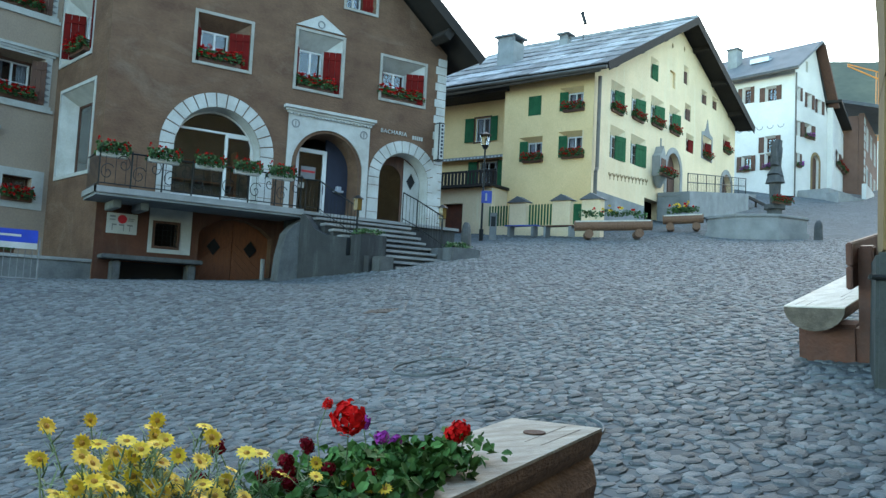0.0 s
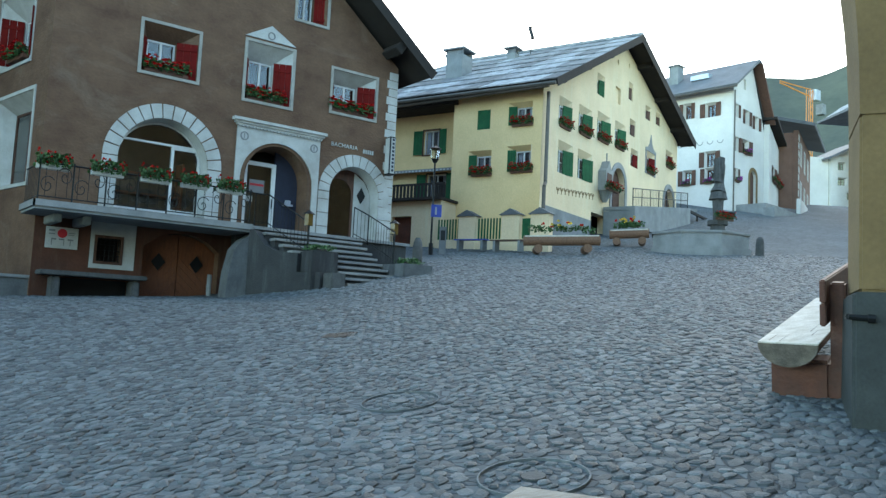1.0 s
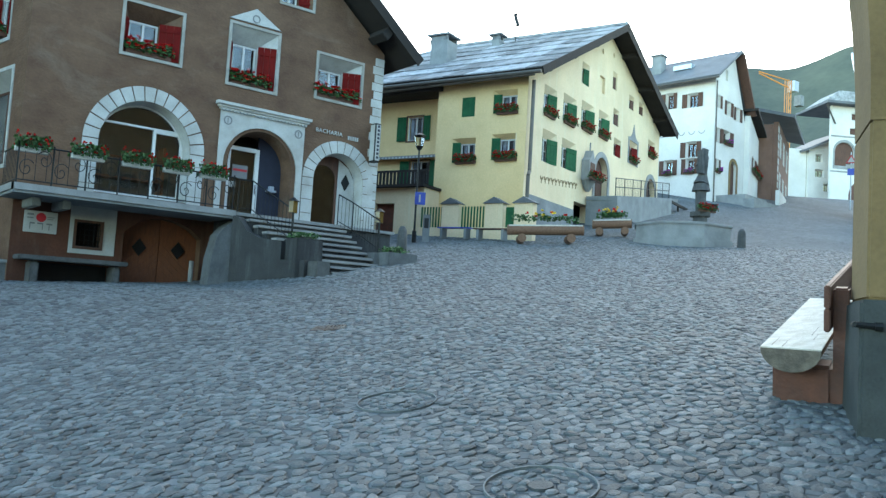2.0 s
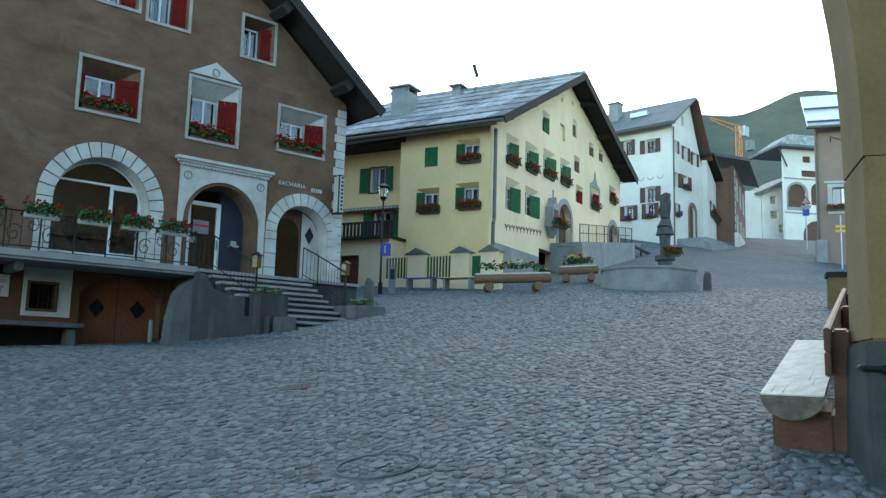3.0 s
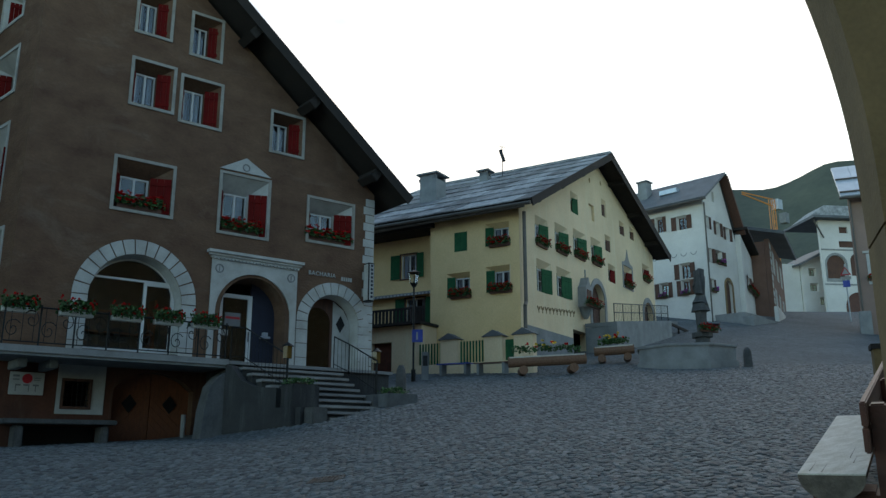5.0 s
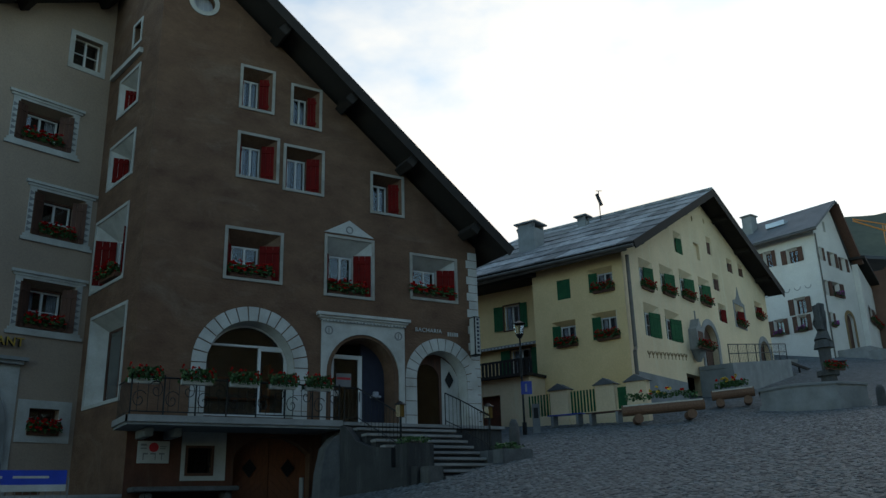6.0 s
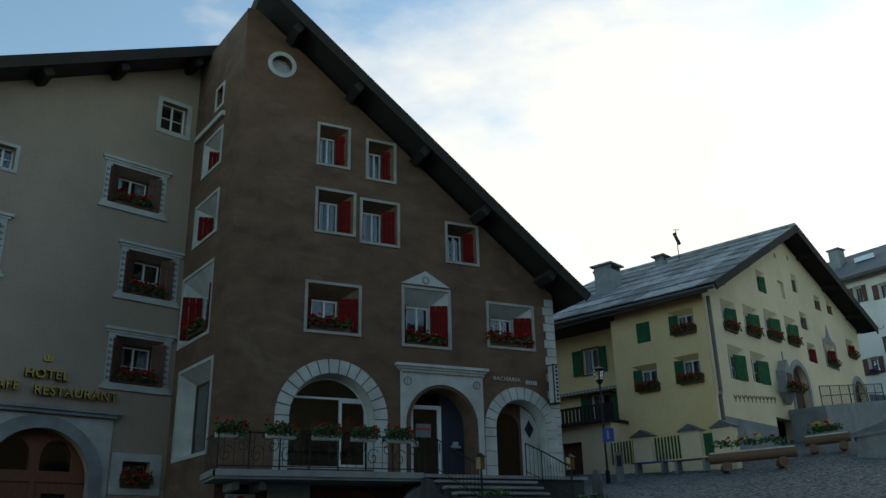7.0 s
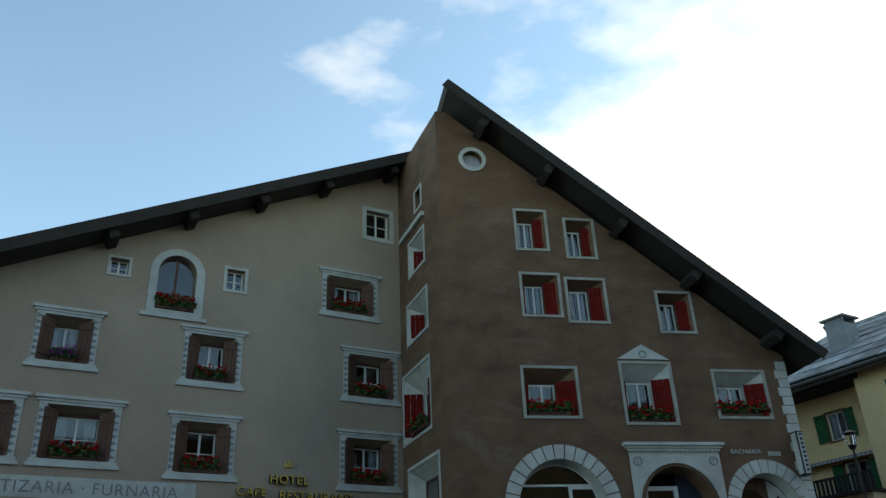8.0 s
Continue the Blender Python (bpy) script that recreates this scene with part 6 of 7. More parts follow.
def crane():
    c = tagged(new("tower_crane"), "distant orange tower crane behind the roofs", "crane")
    c.matrix_basis = pose(217.5, 123.6, 46)
    part("mast", rods(*[((x, y, 0), (x, y, 28), 0.13) for x in (-0.6, 0.6) for y in (-0.6, 0.6)], *[((-0.6 if k % 2 else 0.6, -0.6, k * 2), (0.6 if k % 2 else -0.6, -0.6, k * 2 + 2), 0.09) for k in range(14)], sides=5), CRANE, c)
    part("jib", rods(((0, 0, 26), (-7, 5, 29.5), 0.2), ((0, 0, 28), (-7, 5, 30), 0.18)), CRANE, c)
    part("cab", boxes((0.8, 3.2, -1.5, 0.8, 25, 28)), METALROOF, c)
    part("counterweight", boxes((2.4, 4.4, -2.5, -0.5, 21, 24)), CONCRETE, c)


crane()


def road_sign():
    s = tagged(new("road_sign"), "warning triangle above a blue sign on a thin post", "road sign")
    s.matrix_basis = frame_at(67.75, 34.1, -62) @ pose(0, 0, 3.0)
    part("post", rods(((0, 0, 10), (0, 0, 14.9), 0.05)), METALROOF, s)
    t = part("triangle", plate([(-0.42, 13.95), (0.42, 13.95), (0, 14.68)], [], -0.09, -0.06), SIGNRED, s, "white warning triangle with red border")
    part("triangle_face", plate([(-0.28, 14.04), (0.28, 14.04), (0, 14.52)], [], -0.1, -0.092), WHITE, t)
    part("blue_plate", boxes((-0.27, 0.27, -0.09, -0.06, 12.95, 13.5)), BLUE, s)
    part("white_plate", boxes((-0.4, 0.4, -0.09, -0.06, 13.58, 13.85)), WHITE, s)


road_sign()


def unseen_houses():
    """Unseen houses added at the camera's back: they block sky light and close that side."""
    h = start_house("arcade_house", frame_at(0, -3.6, 25.5), "unseen plain ochre block added behind the camera against sky light")
    part("wall", boxes((-42, 8.5, -7, 0, -3, 15.5)), OCHRE, h)
    part("roof", boxes((-42.8, 9.2, -7.5, 0.9, 15.504, 15.9)), DARKSLATE, h)

    # Second added block, out of view: keeps bright sky out of the panes.
    h = start_house("corner_house", frame_at(10.5, -1.5, 4), "unseen plain ochre block added to darken window reflections")
    part("wall", boxes((0, 30, -8, 0, 0, 17)), OCHRE, h)
    part("roof", boxes((-0.5, 30.5, -8.5, 0.7, 17.004, 17.4)), DARKSLATE, h)


unseen_houses()


# ---- things on the square ----
def street_lamp():
    l = tagged(new("street_lamp"), "dark iron street lamp with a glass lantern", "lamp")
    l.matrix_basis = pose(19.05, 28.1, 5.35)
    part("base", rods(((0, 0, -0.3), (0, 0, 0.5), 0.09)), IRON, l)
    part("pole", rods(((0, 0, 0.5), (0, 0, 3.75), 0.045, 10, 0.035)), IRON, l)
    part("collar", rods(((0, 0, 3.75), (0, 0, 3.9), 0.07, 10, 0.16)), IRON, l)
    g = part("lantern", rods(((0, 0, 3.9), (0, 0, 4.32), 0.15, 8, 0.22)), LAMPGLASS, l, "clear glass lantern")
    part("lantern_bar", rods(*[((0.155 * math.cos(a), 0.155 * math.sin(a), 3.9), (0.225 * math.cos(a), 0.225 * math.sin(a), 4.32), 0.012) for a in (0, 1.57, 3.14, 4.71)]), IRON, g)
    part("cap", rods(((0, 0, 4.32), (0, 0, 4.44), 0.27, 8, 0.05)), IRON, l)
    s = part("parking_sign", boxes((-0.06, 0.36, -0.07, -0.045, 1.55, 2.05), soft=0.005), BLUE, l, "small blue sign with a white bar")
    part("sign_mark", boxes((0.1, 0.17, -0.078, -0.071, 1.65, 1.95)), WHITE, s)
    s.matrix_basis = pose(0, 0, 0, 0, 0, -35)


street_lamp()


def post_box():
    b = tagged(new("meter_post"), "small grey service post beside the lamp", "post")
    b.matrix_basis = pose(19.55, 28.0, 5.3, 0, 0, -35)
    part("body", boxes((-0.14, 0.14, -0.1, 0.1, -0.3, 1.25), soft=0.015), CONCRETE, b)
    part("door", boxes((-0.09, 0.09, -0.112, -0.101, 0.7, 1.1)), IRON, b)


post_box()


def bollard(x, y, z, h=0.75):
    b = tagged(new("stone_bollard"), "short grey granite bollard with a rounded top", "bollard", "stone bollards")
    b.matrix_basis = pose(x, y, z)
    bm = bmesh.new()
    profile = [(0.17, -0.3), (0.17, 0.0), (0.155, h * 0.7), (0.13, h * 0.88), (0.07, h)]
    rings = [[bm.verts.new((r * math.cos(k * math.tau / 14), r * math.sin(k * math.tau / 14), zz)) for k in range(14)] for r, zz in profile]
    for a, c in zip(rings, rings[1:]):
        for k in range(14):
            bm.faces.new((a[k], a[(k + 1) % 14], c[(k + 1) % 14], c[k]))
    bm.faces.new(rings[-1])
    part("body", bm, DARKSTONE, b)
    return b


bollard(14.5, 22.5, ground_z(14.5, 22.5), 0.95)
bollard(29.0, 19.9, ground_z(29.0, 19.9), 0.75)


def log_planter(m, length, label, seed):
    """A hollowed log on two short cross logs, planted with flowers."""
    p = tagged(new("log_planter"), label, "planter", "log planters")
    p.matrix_basis = m
    part("trough", rods(((0, 0, 0.48), (length, 0, 0.48), 0.2), sides=14), LOGWOOD, p)
    part("trough_top", boxes((0.05, length - 0.05, -0.16, 0.16, 0.62, 0.67)), PALEWOOD, p)
    for x in (length * 0.18, length * 0.82):
        part("foot", rods(((x, -0.4, 0.14), (x, 0.4, 0.14), 0.17), sides=12), LOGWOOD, p)
    r = random.Random(seed)
    bm = bmesh.new()
    for x in np.linspace(0.45, length - 0.45, 6):
        n0 = len(bm.verts)
        scatter_leaves(bm, 60, (0.26, 0.16, 0.2), 0.055, r)
        bm.verts.ensure_lookup_table()
        bmesh.ops.translate(bm, verts=bm.verts[n0:], vec=(x, 0, 0.85 + r.uniform(-0.05, 0.1)))
    part("foliage", bm, LEAF, p)
    for mat, n in ((YELLOWBLOOM, 9), (REDBLOOM, 4)):
        bm = bmesh.new()
        scatter_blooms(bm, n, (length * (0.2 if mat is YELLOWBLOOM else 0.4), 0.2, 0.25), 0.06, r)
        bmesh.ops.translate(bm, verts=bm.verts, vec=(length * 0.45, -0.05, 0.95))
        part("blossom", bm, mat, p)
    return p


log_planter(pose(21.4, 25.2, ground_z(22.2, 24.7) + 0.02, 0, -3, -38), 2.95, "long log planter with yellow and red flowers", 5)
log_planter(pose(27.4, 26.2, ground_z(27.6, 25.8) + 0.05, 0, -3, -50), 1.7, "short log planter with red and yellow flowers", 6)


def street_bench(x, y, turn, mat, label):
    b = tagged(new("street_bench"), label, "bench", "benches by the garden wall")
    b.matrix_basis = pose(x, y, ground_z(x, y), 0, 0, turn)
    for k in range(3):
        part("seat_board", boxes((0, 1.5, -0.2 + k * 0.14, -0.08 + k * 0.14, 0.44, 0.48)), mat, b)
    for u in (0.2, 1.3):
        part("foot", boxes((u - 0.05, u + 0.05, -0.2, 0.24, 0, 0.438)), CONCRETE, b)


street_bench(20.95, 28.95, -66, BLUE, "blue painted slatted bench by the wall")
street_bench(21.65, 27.45, -66, REDWOOD, "red-brown slatted bench by the wall")


def fountain():
    f = tagged(new("village_fountain"), "octagonal grey stone fountain basin with a carved column", "fountain")
    f.matrix_basis = pose(28.6, 22.4, ground_z(27.6, 21.0) - 0.02, 0, 0, -6.9) @ Matrix.Diagonal((0.63, 0.78, 0.78, 1))
    def octagon(r, z0, z1, inner=0.0):
        bm = bmesh.new()
        n = 8
        lo = [bm.verts.new((r * math.cos((k + 0.5) * math.tau / n), r * 0.8 * math.sin((k + 0.5) * math.tau / n), z0)) for k in range(n)]
        hi = [bm.verts.new((v.co.x, v.co.y, z1)) for v in lo]
        for k in range(n):
            bm.faces.new((lo[k], lo[(k + 1) % n], hi[(k + 1) % n], hi[k]))
        if inner:
            ih = [bm.verts.new((v.co.x * inner, v.co.y * inner, z1)) for v in lo]
            il = [bm.verts.new((v.co.x * inner, v.co.y * inner, z0)) for v in lo]
            for k in range(n):
                q = (k + 1) % n
                bm.faces.new((hi[k], hi[q], ih[q], ih[k]))
                bm.faces.new((ih[k], ih[q], il[q], il[k]))
        else:
            bm.faces.new(hi)
        return bm
    part("plinth", octagon(3.35, -1.2, 0.45), STONE, f)
    part("basin", octagon(3.2, 0.45, 1.15, 0.88), STONE, f, "grey stone basin walls")
    part("rim", octagon(3.3, 1.15, 1.27, 0.84), STONE, f)
    w = part("water", octagon(2.8, 0.8, 0.95), glass_material("fountain_water", (0.5, 0.6, 0.6), 0.05), f)
    bm = bmesh.new()
    rod(bm, (1.42, -0.17, 0.5), (1.42, -0.17, 1.9), 0.5, 10, 0.42)
    rod(bm, (1.42, -0.17, 1.9), (1.42, -0.17, 2.15), 0.6, 10, 0.6)
    rod(bm, (1.42, -0.17, 2.15), (1.42, -0.17, 3.3), 0.28, 10, 0.34)
    rod(bm, (1.42, -0.17, 3.3), (1.42, -0.17, 3.7), 0.55, 10, 0.42)
    part("column", bm, DARKSTONE, f, "weathered carved stone column")
    part("spout", rods(((1.12, -0.37, 2.6), (0.52, -0.67, 2.5), 0.04), ((1.52, -0.47, 2.6), (1.62, -1.17, 2.5), 0.04)), IRON, f)
    flower_box(0, f.matrix_basis @ pose(1.37, -0.67, 2.1), 1.2)
    bm = bmesh.new()
    rod(bm, (1.42, -0.17, 3.65), (1.54, -0.17, 4.1), 0.48, 10, 0.3)
    rod(bm, (1.54, -0.17, 4.0), (1.42, -0.17, 4.7), 0.26, 10, 0.36)
    rod(bm, (1.42, -0.17, 4.65), (1.54, -0.19, 5.2), 0.36, 10, 0.3)
    rod(bm, (1.57, -0.19, 5.15), (1.62, -0.22, 5.62), 0.24, 10, 0.2)
    rod(bm, (1.1, -0.32, 4.2), (0.98, -0.37, 5.45), 0.2, 8, 0.16)
    rod(bm, (1.22, -0.27, 4.9), (1.02, -0.37, 4.7), 0.14, 8, 0.14)
    for v in bm.verts:
        v.co += Vector((noise.noise(v.co * 2.7), noise.noise(v.co * 2.7 + Vector((9, 0, 0))), noise.noise(v.co * 2.7 + Vector((0, 9, 0))))) * 0.12
    bmesh.ops.remove_doubles(bm, verts=bm.verts, dist=0.001)
    me = bpy.data.meshes.new("fountain_statue")
    bm.to_mesh(me)
    bm.free()
    me.materials.append(DARKSTONE)
    s = tagged(new("fountain_statue", me), "weathered grey stone heraldic figure on the fountain", "statue")
    s.matrix_basis = f.matrix_basis


fountain()


# ---- pillar and log bench beside the camera ----
def pillar():
    p = tagged(new("arcade_pillar"), "ochre rendered arcade pillar on a dark grey plinth", "pillar")
    m = frame_at(6.026, 4.678, -58)
    p.matrix_basis = m
    part("plinth", boxes((0, 1.1, 0, 1.0, 0.9, 3.03), soft=0.025), PLINTH, p, "chipped dark grey painted plinth")
    part("shaft", boxes((0.05, 1.1, 0.05, 0.95, 3.034, 4.4), soft=0.02), OCHRE, p)
    part("iron_clasp", rods(((-0.03, 0.1, 2.84), (-0.03, -0.025, 2.84), 0.022), ((-0.03, -0.025, 2.84), (0.13, -0.02, 2.83), 0.022), ((0.1, -0.02, 2.83), (0.15, -0.02, 2.83), 0.032)), IRON, p, "dark iron clasp round the corner")
    arc = [(0.05, 4.404)]
    for k in range(9):
        arc.append((0.05 - 0.3 * (k / 8) ** 2.0, 4.5 + 2.4 * k / 8))
    arc += [(3.0, 6.9), (3.0, 4.404)]
    part("arch_wall", plate(arc, [], 0.06, 0.94), OCHRE, p, "ochre rendered arch springing")


pillar()


def half_log(name, m, length, radius, label, top_mat=PALEWOOD, top_label="bleached pale sawn seat face"):
    """A log bench: split log seat on two cross logs."""
    b = tagged(new(name), label, "bench")
    b.matrix_basis = m
    bm = bmesh.new()
    n = 14
    prof = [(-radius, 0.0)] + [(-radius * math.cos(math.pi * k / n), -radius * 0.82 * math.sin(math.pi * k / n)) for k in range(1, n)] + [(radius, 0.0)]
    a = [bm.verts.new((0, y, z)) for y, z in prof]
    c = [bm.verts.new((length, y, z)) for y, z in prof]
    for k in range(len(prof) - 1):
        bm.faces.new((a[k], a[k + 1], c[k + 1], c[k]))
    seat = part("seat_log", bm, LOGWOOD, b)
    bm = bmesh.new()
    for x in (0, length):
        bm = bmesh.new()
        bm.faces.new([bm.verts.new((x, y, z)) for y, z in prof])
        part("log_end", bm, LOGEND, seat, "sawn grey log end")
    face = part("seat_face", boxes((-0.005, length + 0.005, -radius + 0.003, radius - 0.003, 0.001, 0.012)), top_mat, seat, top_label)
    r = random.Random(4)
    for k in range(4):
        y = -radius * 0.6 + radius * 1.2 * k / 3 + r.uniform(-0.04, 0.04)
        a = r.uniform(0.0, 0.9)
        b2 = a + r.uniform(0.2, 0.7)
        part("crack", plate([(a, y), (b2, y + 0.012), (a, y + 0.006)], [], -0.0135, -0.0122), LOGEND, seat).matrix_basis = Matrix.Rotation(radians(-90), 4, "X") @ Matrix.Diagonal((1, 1, -1, 1))
    return b


def log_bench():
    m = Matrix.Translation((6.37, 5.4, 2.61)) @ Matrix.Rotation(radians(21.5), 4, "Z") @ Matrix.Rotation(radians(-9.0), 4, "Y")
    b = half_log("log_bench", m, 3.6, 0.24, "split log bench with bleached seat and red-brown back")
    for x in (0.25, 4.6):
        part("support", boxes((x, x + 0.35, -0.3, 0.18, -0.62, -0.17), soft=0.03), REDWOOD, b)
    for x in (0.25, 2.5, 4.6):
        part("back_post", boxes((x, x + 0.16, -0.42, -0.3, -0.65, 0.5), soft=0.015), REDWOOD, b)
    for z in (0.16, 0.355):
        part("back_board", boxes((0.0, 4.9, -0.3, -0.25, z, z + 0.19), soft=0.01), REDWOOD, b, "red-brown back board with a pale edge")


log_bench()


def side_wall_box():
    w = tagged(new("low_pier"), "low ochre garden pier with a dark cap", "pier")
    w.matrix_basis = frame_at(24.4, 13.1, -60)
    z = ground_z(24.4, 13.1)
    part("body", boxes((0, 3, 0, 0.6, z - 0.4, z + 0.95)), OCHRE, w)
    part("cap", boxes((-0.05, 3, -0.06, 0.66, z + 0.954, z + 1.1)), DARKWOOD_ROOMS, w)


side_wall_box()


# ---- flower planter in front of the camera ----
def near_planter():
    m = Matrix.Translation((2.395, 4.033, 1.947)) @ Matrix.Rotation(radians(207.8), 4, "Z") @ Matrix.Rotation(radians(3.0), 4, "Y")
    b = half_log("near_log_planter", m, 3.0, 0.21, "weathered hollowed log planter full of mixed summer flowers", GREYWOOD, "weathered grey-brown sawn face")
    part("log_body", rods(((0.03, 0, -0.212), (2.97, 0, -0.212), 0.2), sides=16), LOGWOOD, b)
    for x in (0.3, 2.6):
        part("foot", rods(((x, -0.3, -0.52), (x, 0.3, -0.52), 0.15), sides=12), LOGWOOD, b)
    part("knot", ring(0.0, 0.0, 0.0, 0.045, 0.0, 0.006, 16), OLDWOOD, b).matrix_basis = Matrix.Translation((0.28, 0.02, 0.013)) @ Matrix.Rotation(radians(90), 4, "X")


near_planter()


def stem_plant(name, label, x, y, z, heads, rnd, leaf_mat, draw):
    p = tagged(new(name), label, "flower", "flowers in the log planter")
    p.matrix_basis = pose(x, y, z)
    stems, leaves = bmesh.new(), bmesh.new()
    for hx, hy, hz in heads:
        a, c = Vector((hx * 0.35, hy * 0.35, 0)), Vector((hx, hy, hz))
        mid = a.lerp(c, 0.55) + Vector((rnd.uniform(-0.02, 0.02), rnd.uniform(-0.02, 0.02), 0.02))
        rod(stems, a, mid, 0.0022, 5)
        rod(stems, mid, c, 0.0018, 5)
    part("stem", stems, PALELEAF, p)
    draw(p, heads, leaves)
    return p


def daisy(bm_petal, bm_disc, c, r, tilt, rnd):
    m = Matrix.Translation(c) @ Euler((tilt[0], tilt[1], 0.25)).to_matrix().to_4x4() @ Matrix.Rotation(rnd.uniform(0, 6), 4, "Z")
    n = 13
    for k in range(n):
        a = k * math.tau / n
        q = m @ Matrix.Rotation(a, 4, "Z")
        v = [bm_petal.verts.new(q @ Vector(p)) for p in ((r * 0.25, -r * 0.1, 0), (r * 0.7, -r * 0.17, r * 0.08), (r, 0, 0.0), (r * 0.7, r * 0.17, r * 0.08), (r * 0.25, r * 0.1, 0))]
        bm_petal.faces.new(v)
    ringv = [bm_disc.verts.new(m @ Vector((r * 0.3 * math.cos(k * math.tau / 9), r * 0.3 * math.sin(k * math.tau / 9), r * 0.02))) for k in range(9)]
    tip = bm_disc.verts.new(m @ Vector((0, 0, r * 0.18)))
    for k in range(9):
        bm_disc.faces.new((ringv[k], ringv[(k + 1) % 9], tip))


def plant_near_flowers():
    rnd = random.Random(11)
    axis, side = Vector((-0.875, -0.485, 0)), Vector((-0.485, 0.875, 0))
    def base(s, off):
        p = Vector((2.24, 4.01, 0)) + axis * s + side * off
        return p.x, p.y, 1.96 - 0.052 * s - 0.02
    def daisies(s, off, n, spread, tall):
        x, y, z = base(s, off)
        heads = [(rnd.uniform(-spread, spread), rnd.uniform(-spread, spread) * 0.8, rnd.uniform(0.45, 1.0) * tall) for _ in range(n)]
        def draw(p, hs, lv):
            for h in hs:
                pet, disc = bmesh.new(), bmesh.new()
                daisy(pet, disc, Vector(h), rnd.uniform(0.018, 0.027), (rnd.uniform(0.2, 1.3), rnd.uniform(-0.5, 0.5)), rnd)
                head = part("flower_head", pet, YELLOWBLOOM, p, "yellow daisy petals")
                part("disc", disc, ORANGEDISC, head)
                for _ in range(46):
                    t = rnd.uniform(0.1, 0.92)
                    c = Vector((h[0] * t, h[1] * t, h[2] * t))
                    d = Vector((rnd.uniform(-1, 1), rnd.uniform(-1, 1), rnd.uniform(-0.1, 0.9))) * 0.045
                    w = Vector((-d.y, d.x, 0)).normalized() * 0.0018
                    lv.faces.new([lv.verts.new(q) for q in (c - w, c + d * 0.6 - w, c + d, c + d * 0.6 + w, c + w)])
            tagged(part("leaf", lv, PALELEAF, p), kind="stuff")
        stem_plant("yellow_daisy_plant", "yellow marguerite with feathery grey-green leaves", x, y, z, heads, rnd, PALELEAF, draw)
    for s, off, n, tall in ((2.0, 0.05, 19, 0.31), (2.12, 0.08, 20, 0.32), (2.18, 0.02, 16, 0.30), (2.06, 0.0, 12, 0.27), (2.1, -0.06, 14, 0.24), (1.86, 0.0, 11, 0.28), (1.68, -0.02, 8, 0.22), (1.4, -0.12, 7, 0.1)):
        daisies(s, off, n, 0.13, tall)
    def clusters(name, label, s, off, heads, mat, leafy, size):
        x, y, z = base(s, off)
        def draw(p, hs, lv):
            bl = bmesh.new()
            for h in hs:
                for _ in range(85):
                    d = Vector((rnd.gauss(0, 1), rnd.gauss(0, 1), rnd.gauss(0, 0.8)))
                    d = d.normalized() * size * rnd.uniform(0.55, 1.0)
                    m = Matrix.Translation(Vector(h) + d) @ d.to_track_quat("Z", "Y").to_matrix().to_4x4() @ Matrix.Rotation(rnd.uniform(0, 6), 4, "Z")
                    r = size * 0.27
                    v = [bl.verts.new(m @ Vector((r * math.cos(k * math.tau / 7) * (0.8 + 0.2 * (k % 2)), r * math.sin(k * math.tau / 7), r * 0.25 * (k % 2)))) for k in range(7)]
                    bl.faces.new(v)
            part("blossom", bl, mat, p)
            scatter_leaves(lv, leafy * 2, (0.15, 0.12, 0.085), 0.019, rnd)
            bmesh.ops.translate(lv, verts=lv.verts, vec=(0, 0, 0.05))
            tagged(part("leaf", lv, NEARLEAF, p), kind="stuff")
        stem_plant(name, label, x, y, z, heads, rnd, LEAF, draw)
    clusters("red_geranium", "green geranium with large bright red heads", 1.42, -0.04, [(0.0, 0.0, 0.25)], REDBLOOM, 60, 0.05)
    clusters("red_geranium", "green geranium with large bright red heads", 0.8, -0.05, [(0.0, -0.03, 0.13), (-0.02, -0.02, 0.11)], REDBLOOM, 45, 0.034)
    clusters("red_geranium", "green geranium with a small red bud head", 1.27, 0.14, [(0.0, 0.0, 0.25)], REDBLOOM, 60, 0.018)
    clusters("green_geranium_plant", "leafy green geranium without open heads", 1.25, -0.04, [(0.0, 0.0, 0.1)], DARKBLOOM, 260, 0.012)
    clusters("green_geranium_plant", "leafy green geranium without open heads", 1.0, -0.04, [(0.0, 0.0, 0.1)], DARKBLOOM, 200, 0.012)
    clusters("dark_red_flower", "dark red blossoms among green stems", 1.45, -0.08, [(0.02, 0.0, 0.08), (0.07, 0.03, 0.1), (-0.1, 0.0, 0.07), (-0.05, 0.04, 0.12), (-0.16, 0.04, 0.12)], DARKBLOOM, 90, 0.02)
    clusters("purple_petunia", "purple petunia with green leaves", 1.1, 0.02, [(-0.14, -0.08, 0.20), (0.03, 0.02, 0.12), (-0.03, 0.0, 0.14)], PURPLEBLOOM, 190, 0.024)
    clusters("dark_red_flower", "dark red blossoms among green stems", 1.7, 0.03, [(0.02, 0.0, 0.14), (-0.09, 0.03, 0.21), (0.08, -0.02, 0.12), (-0.14, 0.0, 0.14), (0.1, 0.06, 0.16)], DARKBLOOM, 90, 0.022)
    clusters("dark_red_flower", "dark red blossoms among green stems", 1.58, 0.0, [(0.02, 0.0, 0.2), (0.05, 0.05, 0.18), (-0.06, -0.02, 0.13), (0.1, 0.0, 0.1)], DARKBLOOM, 80, 0.018)


plant_near_flowers()


# ---- cobbles, drain covers ----
COVERS = ((3.74, 5.65, 0.38), (4.37, 8.19, 0.38))
CASTIRON = material("rusty_cast_iron", (0.10, 0.075, 0.06), (0.05, 0.04, 0.036), 0.1, 0.6, 0.3, bump=0.5, fine=60)


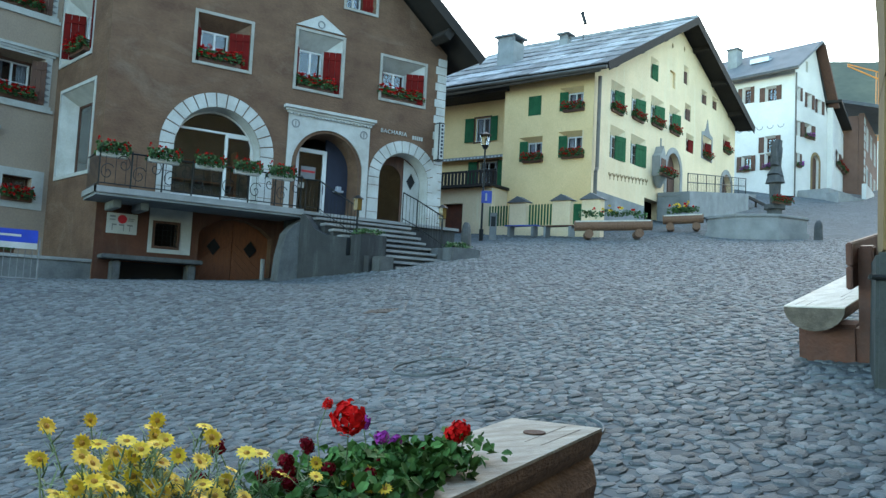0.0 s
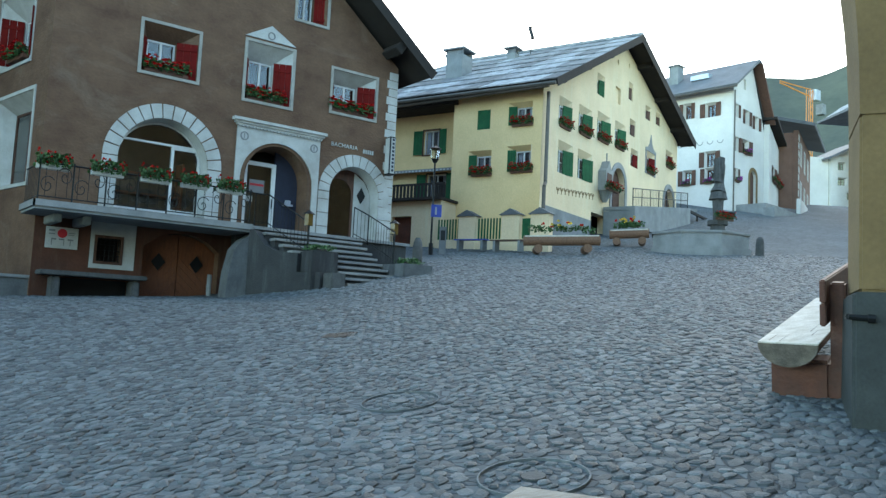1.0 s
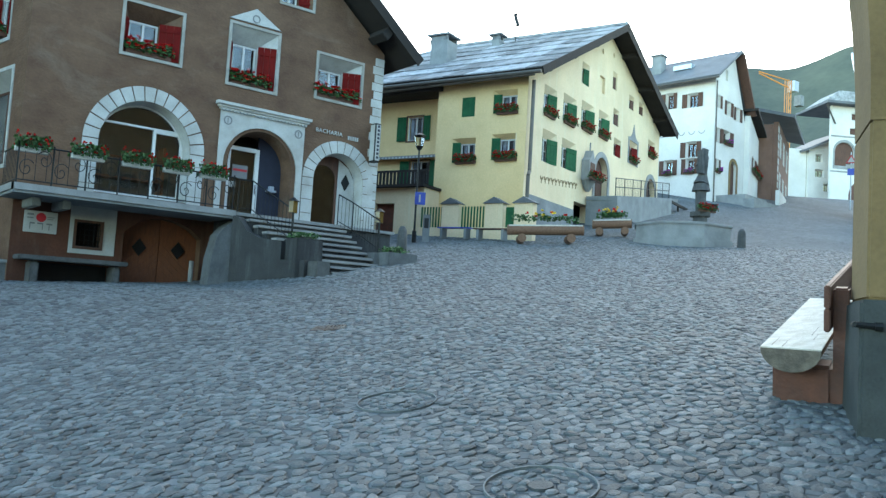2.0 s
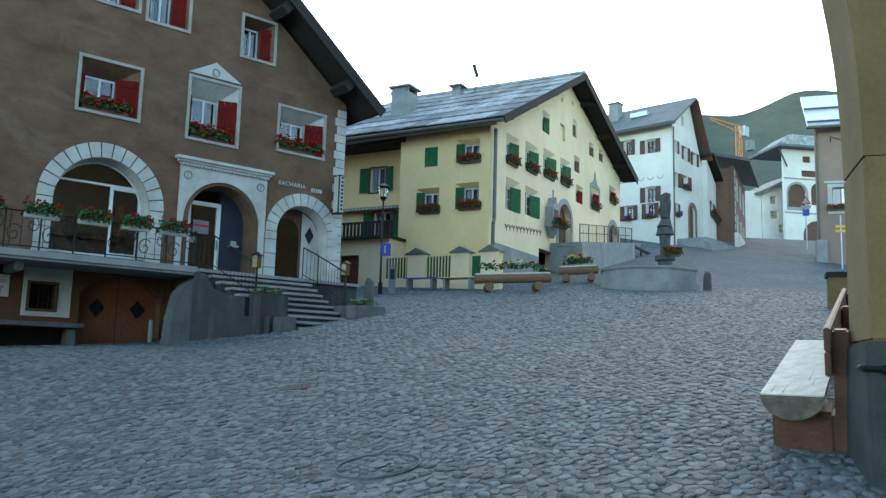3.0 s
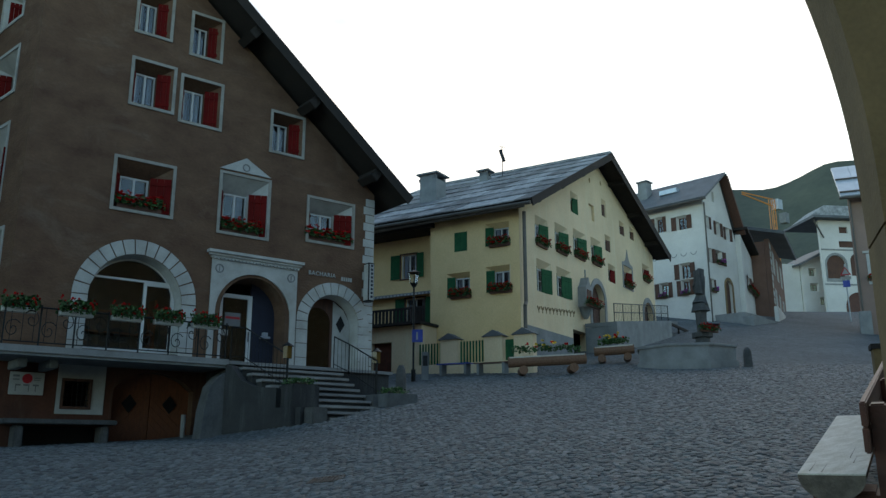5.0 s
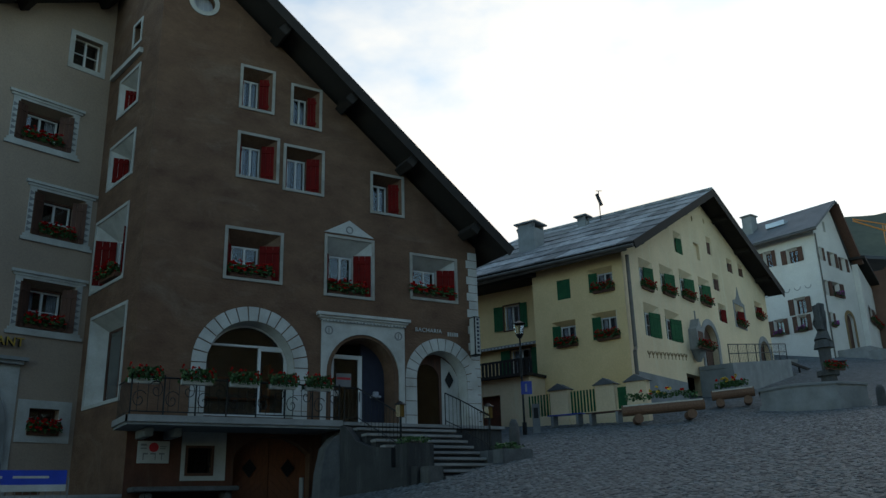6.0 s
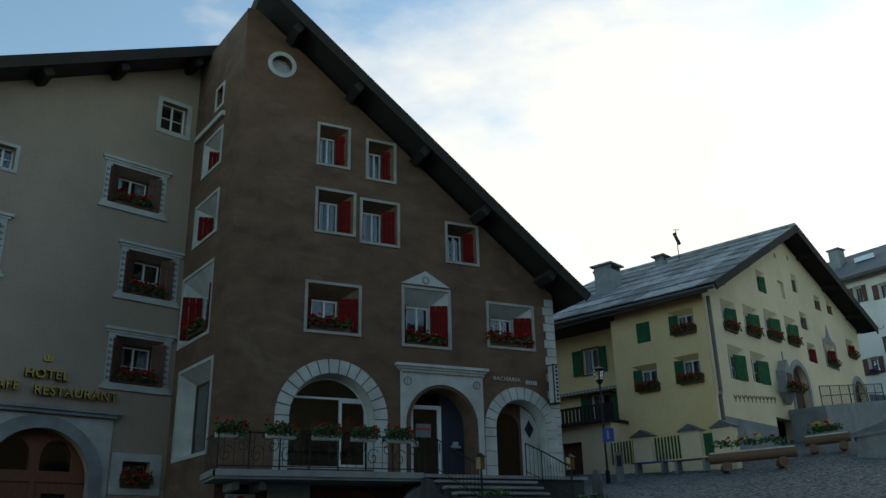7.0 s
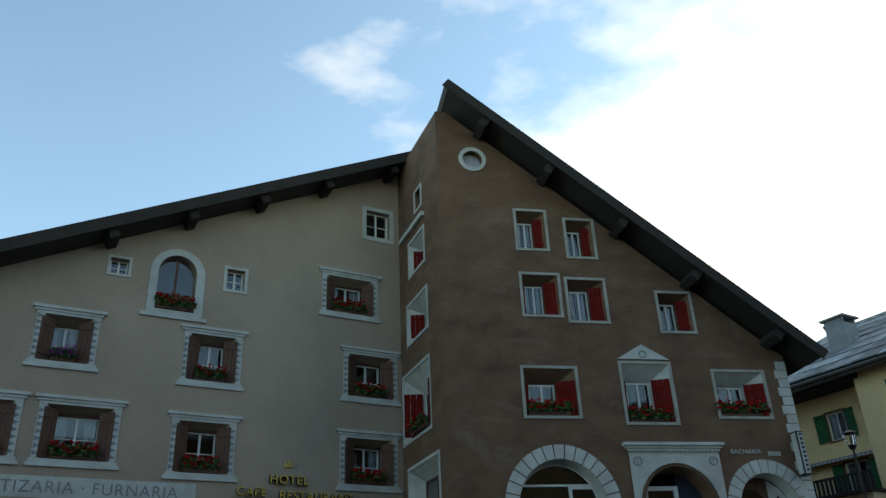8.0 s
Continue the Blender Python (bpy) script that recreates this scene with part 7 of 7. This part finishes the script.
def on_ground(x, y, turn=0.0):
    """A pose on the slope, local z upward from the paving."""
    slope = Vector((ground_z(x + 0.5, y) - ground_z(x - 0.5, y), ground_z(x, y + 0.5) - ground_z(x, y - 0.5)))
    return Matrix.Translation((x, y, ground_z(x, y))) @ Vector((-slope.x, -slope.y, 1)).to_track_quat("Z", "Y").to_matrix().to_4x4() @ Matrix.Rotation(radians(turn), 4, "Z")


def drain_cover(x, y, r, label):
    """A thin iron rim and lid; the stones round the lid are laid in rings by cobbles()."""
    d = tagged(new("drain_cover"), label, "drain cover", kind="structure")
    d.matrix_basis = on_ground(x, y) @ Matrix.Rotation(radians(90), 4, "X")
    part("rim", ring(0, 0, r * 0.97, r, -0.006, 0.02, 36), COBBLEONE, d)
    part("lid", ring(0, 0, 0.0, r * 0.22, -0.012, 0.02, 20), COBBLEONE, d)
    return d


for cx, cy, cr in COVERS:
    drain_cover(cx, cy, cr, "round drain cover with cobbles set in rings")


def drain_grate():
    g = tagged(new("drain_grate"), "small rusty iron drain grate in the cobbles", "drain grate", kind="structure")
    g.matrix_basis = on_ground(6.2, 12.6, 35)
    part("frame", plate(rect(-0.24, 0.24, -0.2, 0.2), [rect(-0.2, 0.2, -0.16, 0.16)], -0.03, 0.02), CASTIRON, g).matrix_basis = Matrix.Rotation(radians(90), 4, "X")
    for k in range(7):
        part("grate_bar", boxes((-0.18 + k * 0.055, -0.15 + k * 0.055, -0.16, 0.16, 0.0, 0.022)), CASTIRON, g)


drain_grate()


def cobbles():
    rnd = random.Random(21)
    n = 7
    verts, faces = [], []
    singles = []

    def stone(x, y, big, verts, faces, lay=None):
        z = ground_z(x, y)
        gx, gy = (ground_z(x + 0.3, y) - z) / 0.3, (ground_z(x, y + 0.3) - z) / 0.3
        turn = rnd.gauss(0.5, 0.6) if lay is None else lay
        rx, ry = rnd.uniform(0.056, 0.09) * big, rnd.uniform(0.044, 0.064) * big
        h = rnd.uniform(0.006, 0.024)
        tx, ty = rnd.gauss(0, 0.06), rnd.gauss(0, 0.06)
        start = len(verts)
        for scale, lift in ((1.0, -0.02), (0.88, h * 0.55), (0.5, h)):
            for k in range(n):
                a = k * math.tau / n + 0.2
                w = 1 + 0.14 * math.sin(k * 2.3 + turn * 9)
                px, py = rx * scale * w * math.cos(a), ry * scale * w * math.sin(a)
                qx, qy = px * math.cos(turn) - py * math.sin(turn), px * math.sin(turn) + py * math.cos(turn)
                verts.append((x + qx, y + qy, z + qx * (gx + tx) + qy * (gy + ty) + lift))
        for r in range(2):
            for k in range(n):
                a, b = start + r * n + k, start + r * n + (k + 1) % n
                faces.append((a, b, b + n, a + n))
        faces.append(tuple(start + 2 * n + k for k in range(n)))

    y = 1.2
    row = 0
    while y < 30.0:
        x = 0.2 + 0.062 * (row % 2)
        big = 1.0 if y < 11 else 1.2
        while x < 33.0:
            px, py = x + rnd.gauss(0, 0.024), y + rnd.gauss(0, 0.02)
            b = math.degrees(math.atan2(px, py))
            d = math.hypot(px, py)
            open_square = py < 24.9 or px > 15.5
            if -12 < b < 72 and 2.0 < d < (29 if b < 35 else 37) and open_square and all((px - cx) ** 2 + (py - cy) ** 2 > (cr + 0.06) ** 2 for cx, cy, cr in COVERS):
                near = 2.8 < px < 5.4 and 4.0 < py < 5.6
                if near and len(singles) < 290:
                    v, f = [], []
                    stone(px, py, big, v, f)
                    singles.append((v, f))
                else:
                    stone(px, py, big, verts, faces)
            x += 0.138 * big
        y += 0.104 * big
        row += 1
    for cx, cy, cr in COVERS:
        for r, count in ((0.13, 7), (0.215, 11), (0.3, 15)):
            for k in range(count):
                a = k * math.tau / count
                stone(cx + r * math.cos(a), cy + r * math.sin(a), 0.72, verts, faces, a + math.pi / 2)
    field = new("cobble_field", mesh_of("cobble_field", verts, faces, COBBLE))
    tagged(field, "field of rounded grey cobbles", kind="stuff")
    field.parent = ground
    for v, f in singles:
        ob = new("cobble", mesh_of("cobble", v, f, COBBLEONE))
        ob.parent = ground


cobbles()
